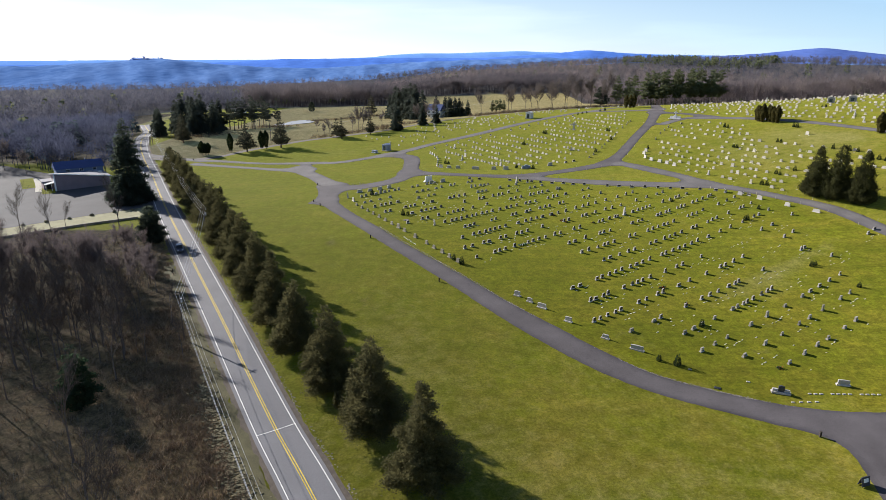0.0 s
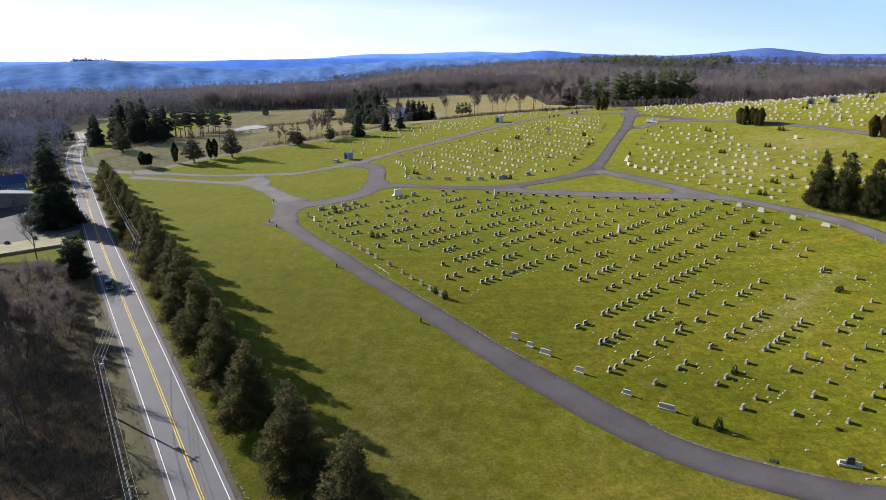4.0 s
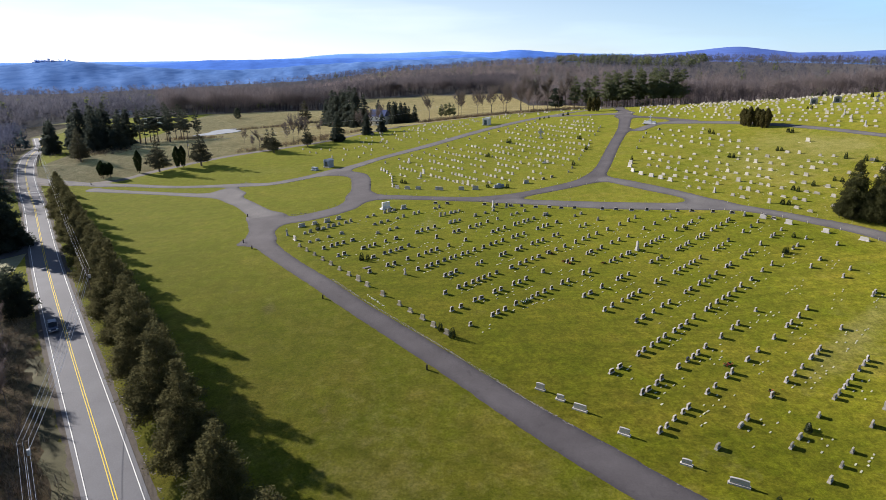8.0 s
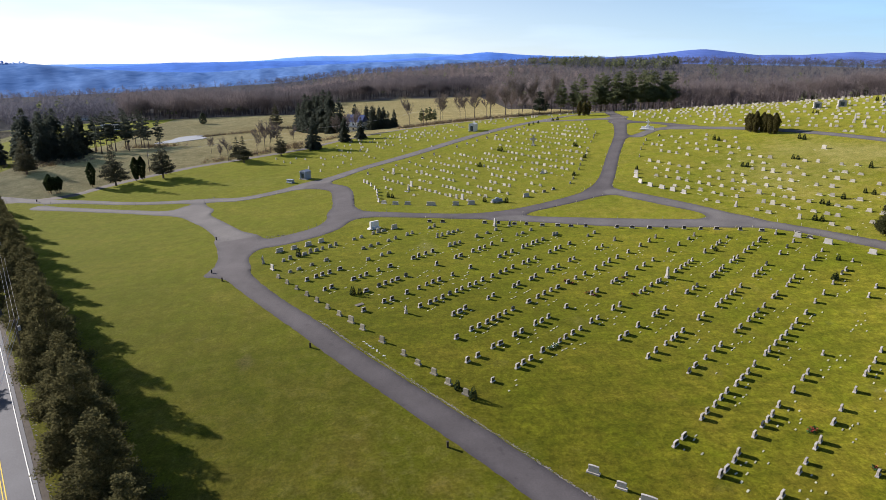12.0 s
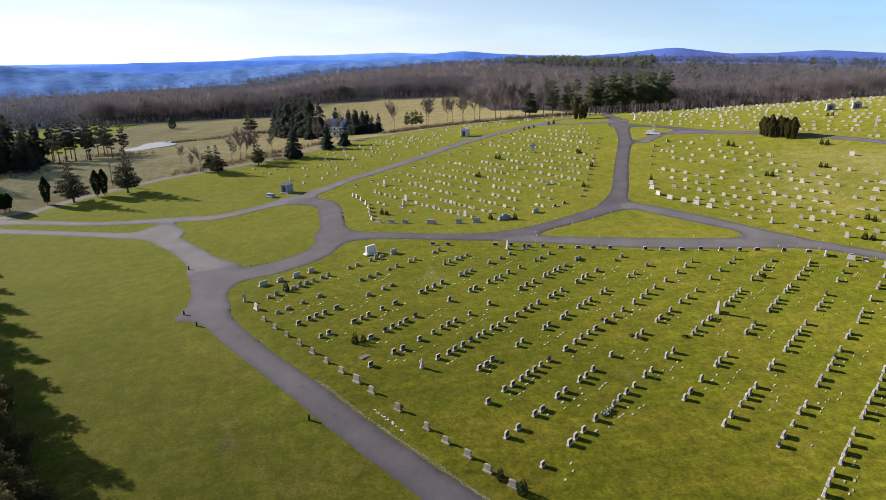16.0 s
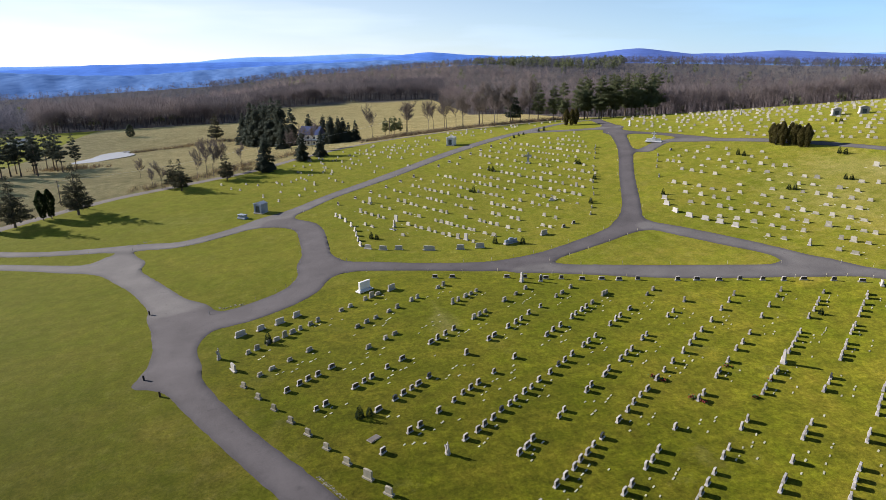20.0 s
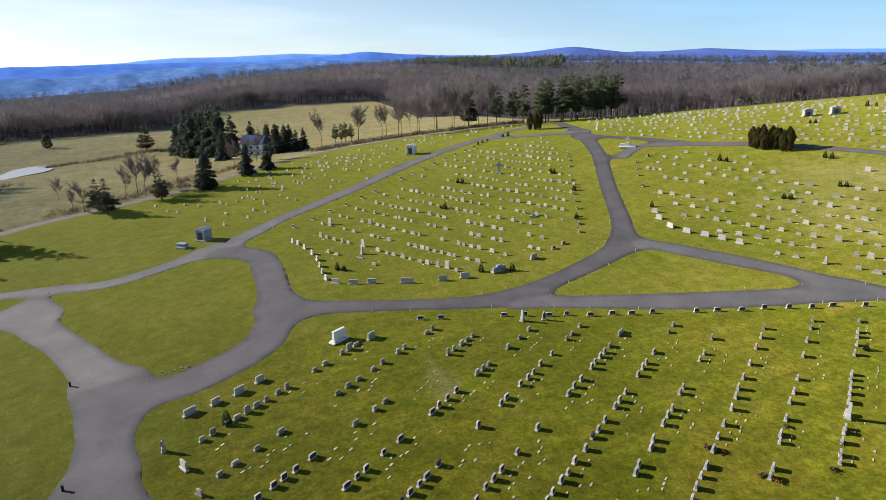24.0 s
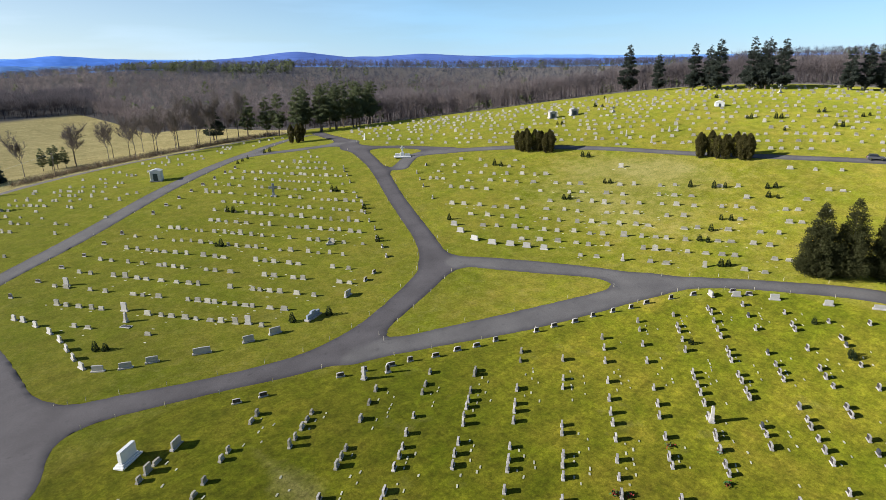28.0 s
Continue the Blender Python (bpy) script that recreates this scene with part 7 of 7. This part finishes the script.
def bouquet(x, y, bloom, label):
    ob = thing("bouquet", x, y, label, "flowers", "grave flowers")
    r = random.Random(int(x * 10))
    for name, mat, n, size in (("leaf_spray", BLOOM_LEAF, 40, 0.14), ("flower_cluster", bloom, 36, 0.11)):
        v, f = [], []
        for _ in range(n):
            c = Vector((r.gauss(0, 0.28), r.gauss(0, 0.2), r.uniform(0.05, 0.42)))
            d, e = Vector((r.gauss(0, 1), r.gauss(0, 1), r.gauss(0, 1))).normalized() * size, Vector((r.gauss(0, 1), r.gauss(0, 1), r.gauss(0, 1))).normalized() * size
            k = len(v)
            v += [tuple(c - d), tuple(c + e), tuple(c + d), tuple(c - e)]
            f.append((k, k + 1, k + 2, k + 3))
        tagged(part(name, mesh_of(name, v, f, mat), None, ob), kind="stuff")
    return ob


for x, y, bloom in ((71.7, 132.5, RED), (72.4, 132.9, RED), (74.7, 124.4, RED), (43.3, 161.1, PALE_FLOWER), (42.6, 160.6, PALE_FLOWER), (41.9, 160.2, PALE_FLOWER), (82, 98.5, RED), (97, 90.5, RED), (12.4, 168.8, RED), (54.2, 187.1, RED), (55.2, 185.8, RED), (67.6, 186.7, RED), (56.9, 180.6, RED), (57.9, 179.1, RED), (71.7, 181.4, RED), (66.1, 178.2, RED)):
    bouquet(x, y, bloom, "red silk flowers laid at a headstone" if bloom is RED else "white silk flowers laid at a headstone")

# timber markers and white stakes along the drives
for x, y in ((-30.8, 241.2), (-22.6, 205.2), (-0.6, 168.4), (19.7, 137.8), (-26.2, 211.6), (78.4, 79.3), (-108.5, 309.3)):
    ob = thing("lane_post", x, y, "short dark timber post at the edge of the drive", "post", "timber posts by the drive", sink=0.1)
    part("post", box(0.28, 0.28, 1.0, bevel=0.03), DARK_POST, ob)
    part("cap", box(0.34, 0.34, 0.06, z=0.99, bevel=0.01), DARK_POST, ob)
stake = None
for index, side, gap in ((5, -1, 20), (5, 1, 17), (4, 1, 18), (6, 1, 19), (6, -1, 17), (3, -1, 26)):
    line = spline(LANES[index][1], gap)
    for i in range(1, len(line) - 1):
        d = line[i + 1][:2] - line[i - 1][:2]
        n = np.array([-d[1], d[0]]) / np.hypot(*d)
        x, y = line[i][:2] + n * side * (line[i][2] / 2 + 0.45)
        if not off_lanes(x, y, 0.2):
            continue
        if stake is None:
            stake = thing("lane_stake", x, y, "thin pale marker stake beside the drive", "stake", "white stakes by the drive")
            part("stake", tube(0.04, 0.035, 0.8, sides=6), PALE_TIMBER, stake)
            part("reflector", box(0.08, 0.03, 0.12, y=-0.04, z=0.64), CHROME, stake)
        else:
            copy_thing(stake, pose(x, y, hz(x, y)))

rail = thing("guard_rail", -155, 366, "short galvanised guard rail at the highway bend", "guard rail", z=0)
rail.matrix_basis = Matrix.Identity(4)
run = spline(((-150.4, 350), (-156.5, 363), (-162.5, 376), (-168, 388)), 3.2)[:, :2]
for x, y in run:
    part("post", box(0.16, 0.2, 0.8, x=x, y=y, z=hz(x, y) - 0.1), POLE_WOOD, rail)
v, f = [], []
for i, (x, y) in enumerate(run):
    for dz, out in ((0.45, 0.12), (0.52, 0.2), (0.6, 0.12), (0.68, 0.2), (0.75, 0.12), (0.75, 0.08), (0.45, 0.08)):
        v.append((x - out * 0.9, y - out * 0.4, hz(x, y) + dz))
    if i:
        f += [(7 * i - 7 + j, 7 * i - 7 + (j + 1) % 7, 7 * i + (j + 1) % 7, 7 * i + j) for j in range(7)]
part("beam", mesh_of("beam", v, f, GREY_ROOF), None, rail, "grey corrugated steel beam")

for x, y in ((-35.4, 144.1), (-28.0, 130.6)):
    letterbox = thing("mailbox", x + 0.8, y + 0.4, "small dark mailbox on a post by the highway", "mailbox", "mailboxes by the highway", turn=30)
    part("post", box(0.12, 0.12, 1.0), POLE_WOOD, letterbox)
    part("box", profile(arc_top(0.32, 0.36, 0.14), 0.6, 0.99), DARK_ROOF, letterbox)

sign = thing("notice_board", 78.3, 68.9, "dark folding notice board with a pale notice at the gate drive", "sign", turn=20)
for side in (-1, 1):
    leaf = part("board", box(1.5, 0.07, 1.35, z=0.05, bevel=0.01), DARK_ROOF, sign)
    leaf.matrix_basis = pose(0, side * 0.36, 0, side * 14)
part("notice", box(0.9, 0.02, 0.55, y=-0.05, z=0.6), WHITE_WALL, bpy.data.objects[sign.children[0].name], "pale printed notice").matrix_basis = pose(0, 0, 0)
grate = thing("drain_grate", 68.5, 92.8, "dark iron drain grate at the edge of the drive", "drain", turn=-30)
part("frame", box(1.1, 0.7, 0.1, z=0.0, bevel=0.01), DARK_ROOF, grate)
for k in range(6):
    part("bar", box(0.06, 0.56, 0.04, x=-0.42 + 0.168 * k, z=0.1), BRONZE, grate)
plot = thing("grave_plot", 8.7, 184.0, "grey gravel grave plot in a low stone kerb", "grave plot", turn=35)
part("kerb", box(1.9, 1.1, 0.1, bevel=0.02), ROCK, plot)
part("gravel_bed", box(1.7, 0.9, 0.05, z=0.08), GRAVEL, plot)
low_stones = [(74.6, 94.5, -20), (66.0, 98.8, -30)] + [(83.1 + 0.92 * k, 90.5 - 0.07 * k, -5) for k in range(14) if k % 5 != 3] + [(79.1 + 1.3 * k, 88.2, -3) for k in range(4)]
slab = None
for x, y, turn in low_stones:
    if slab is None:
        slab = thing("grass_marker", x, y, "low pale grave marker set in the turf by the drive", "grave marker", "low markers by the gate drive", turn=turn, sink=0.05)
        part("base", box(0.62, 0.34, 0.1, bevel=0.01), GRANITE, slab)
        part("marker_slab", box(0.5, 0.24, 0.08, z=0.09, bevel=0.01), PALE_GRANITE, slab)
    else:
        copy_thing(slab, pose(x, y, hz(x, y) - 0.05, 0, 0, turn))

# rough stone edging along the outer side of the main drive, and rubble at the highway's edge


def rubble(name, line, n, off, size, label, seed, jitter=0.25, mat=ROCK):
    r = np.random.default_rng(seed)
    p = spline(line, 0.5)[:, :2]
    v, f = [], []
    for _ in range(n):
        i = r.integers(1, len(p) - 1)
        d = p[i + 1] - p[i - 1]
        q = p[i] + np.array([-d[1], d[0]]) / np.hypot(*d) * (off + r.normal(0, jitter)) + d * r.random()
        s, a, k = size * r.uniform(0.5, 1.4), r.random() * 6.28, len(v)
        z = hz(q[0], q[1]) - 0.04
        for lift, w in ((0, 1.0), (0.55, 0.75)):
            for t in range(5):
                e = a + t * 1.257
                v.append((q[0] + s * w * math.cos(e) * r.uniform(0.7, 1.2), q[1] + s * w * 0.7 * math.sin(e) * r.uniform(0.7, 1.2), z + s * lift))
        f += [tuple(range(k + 5, k + 10))] + [(k + t, k + (t + 1) % 5, k + 5 + (t + 1) % 5, k + 5 + t) for t in range(5)]
    return tagged(new(name, mesh_of(name, v, f, mat)), label, "rubble", "", "stuff")


rubble("stone_edging", [p[:2] for p in LANES[0][1][4:13]], 2600, -2.95, 0.11, "broken pale stone edging along the drive", 1, 0.12)
rubble("road_rubble", ROAD, 1700, -4.95, 0.15, "loose pale stones along the highway shoulder", 2, 0.22)
rubble("bank_rocks", [p for p in ROAD if 30 < p[1] < 110], 1700, 8.2, 0.3, "brown mossy stones on the bank below the highway", 3, 0.9, MOSS_ROCK)
rubble("border_stones", ((8.2, 169.5), (9.4, 167.8), (11.5, 164.5), (12.7, 162.6)), 30, 0, 0.16, "small white stones laid in a border by the drive", 6, 0.15, MARBLE)
rubble("drain_stones", ((-17, 238.4), (-13, 238.8), (-12, 239)), 26, 0, 0.18, "small pale stones round a drain on the island", 4, 0.3)
rubble("drain_stones_b", ((-46, 293.4), (-44, 298.4), (-41, 298.6)), 22, 0, 0.18, "small pale stones by the entry drive", 5, 0.3)
bank_wall = thing("stone_wall", -102, 191, "low dark stone wall below the car park bank", "wall", turn=0, z=0)
p = spline(((-186, 146), (-150, 168), (-118.6, 184.8), (-100.9, 195.3), (-85.4, 202.2)), 2.0)[:, :2]
bank_wall.matrix_basis = Matrix.Identity(4)
v, f = [], []
for i, q in enumerate(p):
    d = p[min(i + 1, len(p) - 1)] - p[max(i - 1, 0)]
    n = np.array([-d[1], d[0]]) / np.hypot(*d) * 0.3
    z = hz(*q)
    v += [(q[0] - n[0], q[1] - n[1], z - 0.2), (q[0] - n[0], q[1] - n[1], z + 0.75), (q[0] + n[0], q[1] + n[1], z + 0.75), (q[0] + n[0], q[1] + n[1], z - 0.2)]
    if i:
        k = 4 * i
        f += [(k - 4 + j, k - 4 + j + 1, k + j + 1, k + j) for j in range(3)]
part("wall_run", mesh_of("wall_run", v, f, ROCK), None, bank_wall)
stones = [box(1.5 + 0.2 * k, 1.1, 0.85 + 0.1 * k, bevel=0.3, taper=0.7) for k in range(3)]
boulder_meshes = []
for k, shape in enumerate(stones):
    shake = random.Random(40 + k)
    for q in shape.verts:
        q.co += Vector((shake.uniform(-0.1, 0.1), shake.uniform(-0.1, 0.1), shake.uniform(-0.08, 0.08)))
    me = bpy.data.meshes.new("boulder")
    shape.to_mesh(me)
    shape.free()
    me.materials.append(MOSS_ROCK)
    boulder_meshes.append(me)
for i, (x, y) in enumerate(((-126.9, 193), (-121.8, 196.6), (-116.2, 200.2), (-110.3, 203.9), (-104.4, 207.6), (-98.3, 211.3), (-92.7, 213.6))):
    b = new("boulder", boulder_meshes[i % 3])
    b.matrix_basis = pose(x, y, hz(x, y) - 0.1, 0, 0, 30 + 50 * i)
    tagged(b, "brown boulder on the edge of the car park", "boulder", "boulders by the car park")
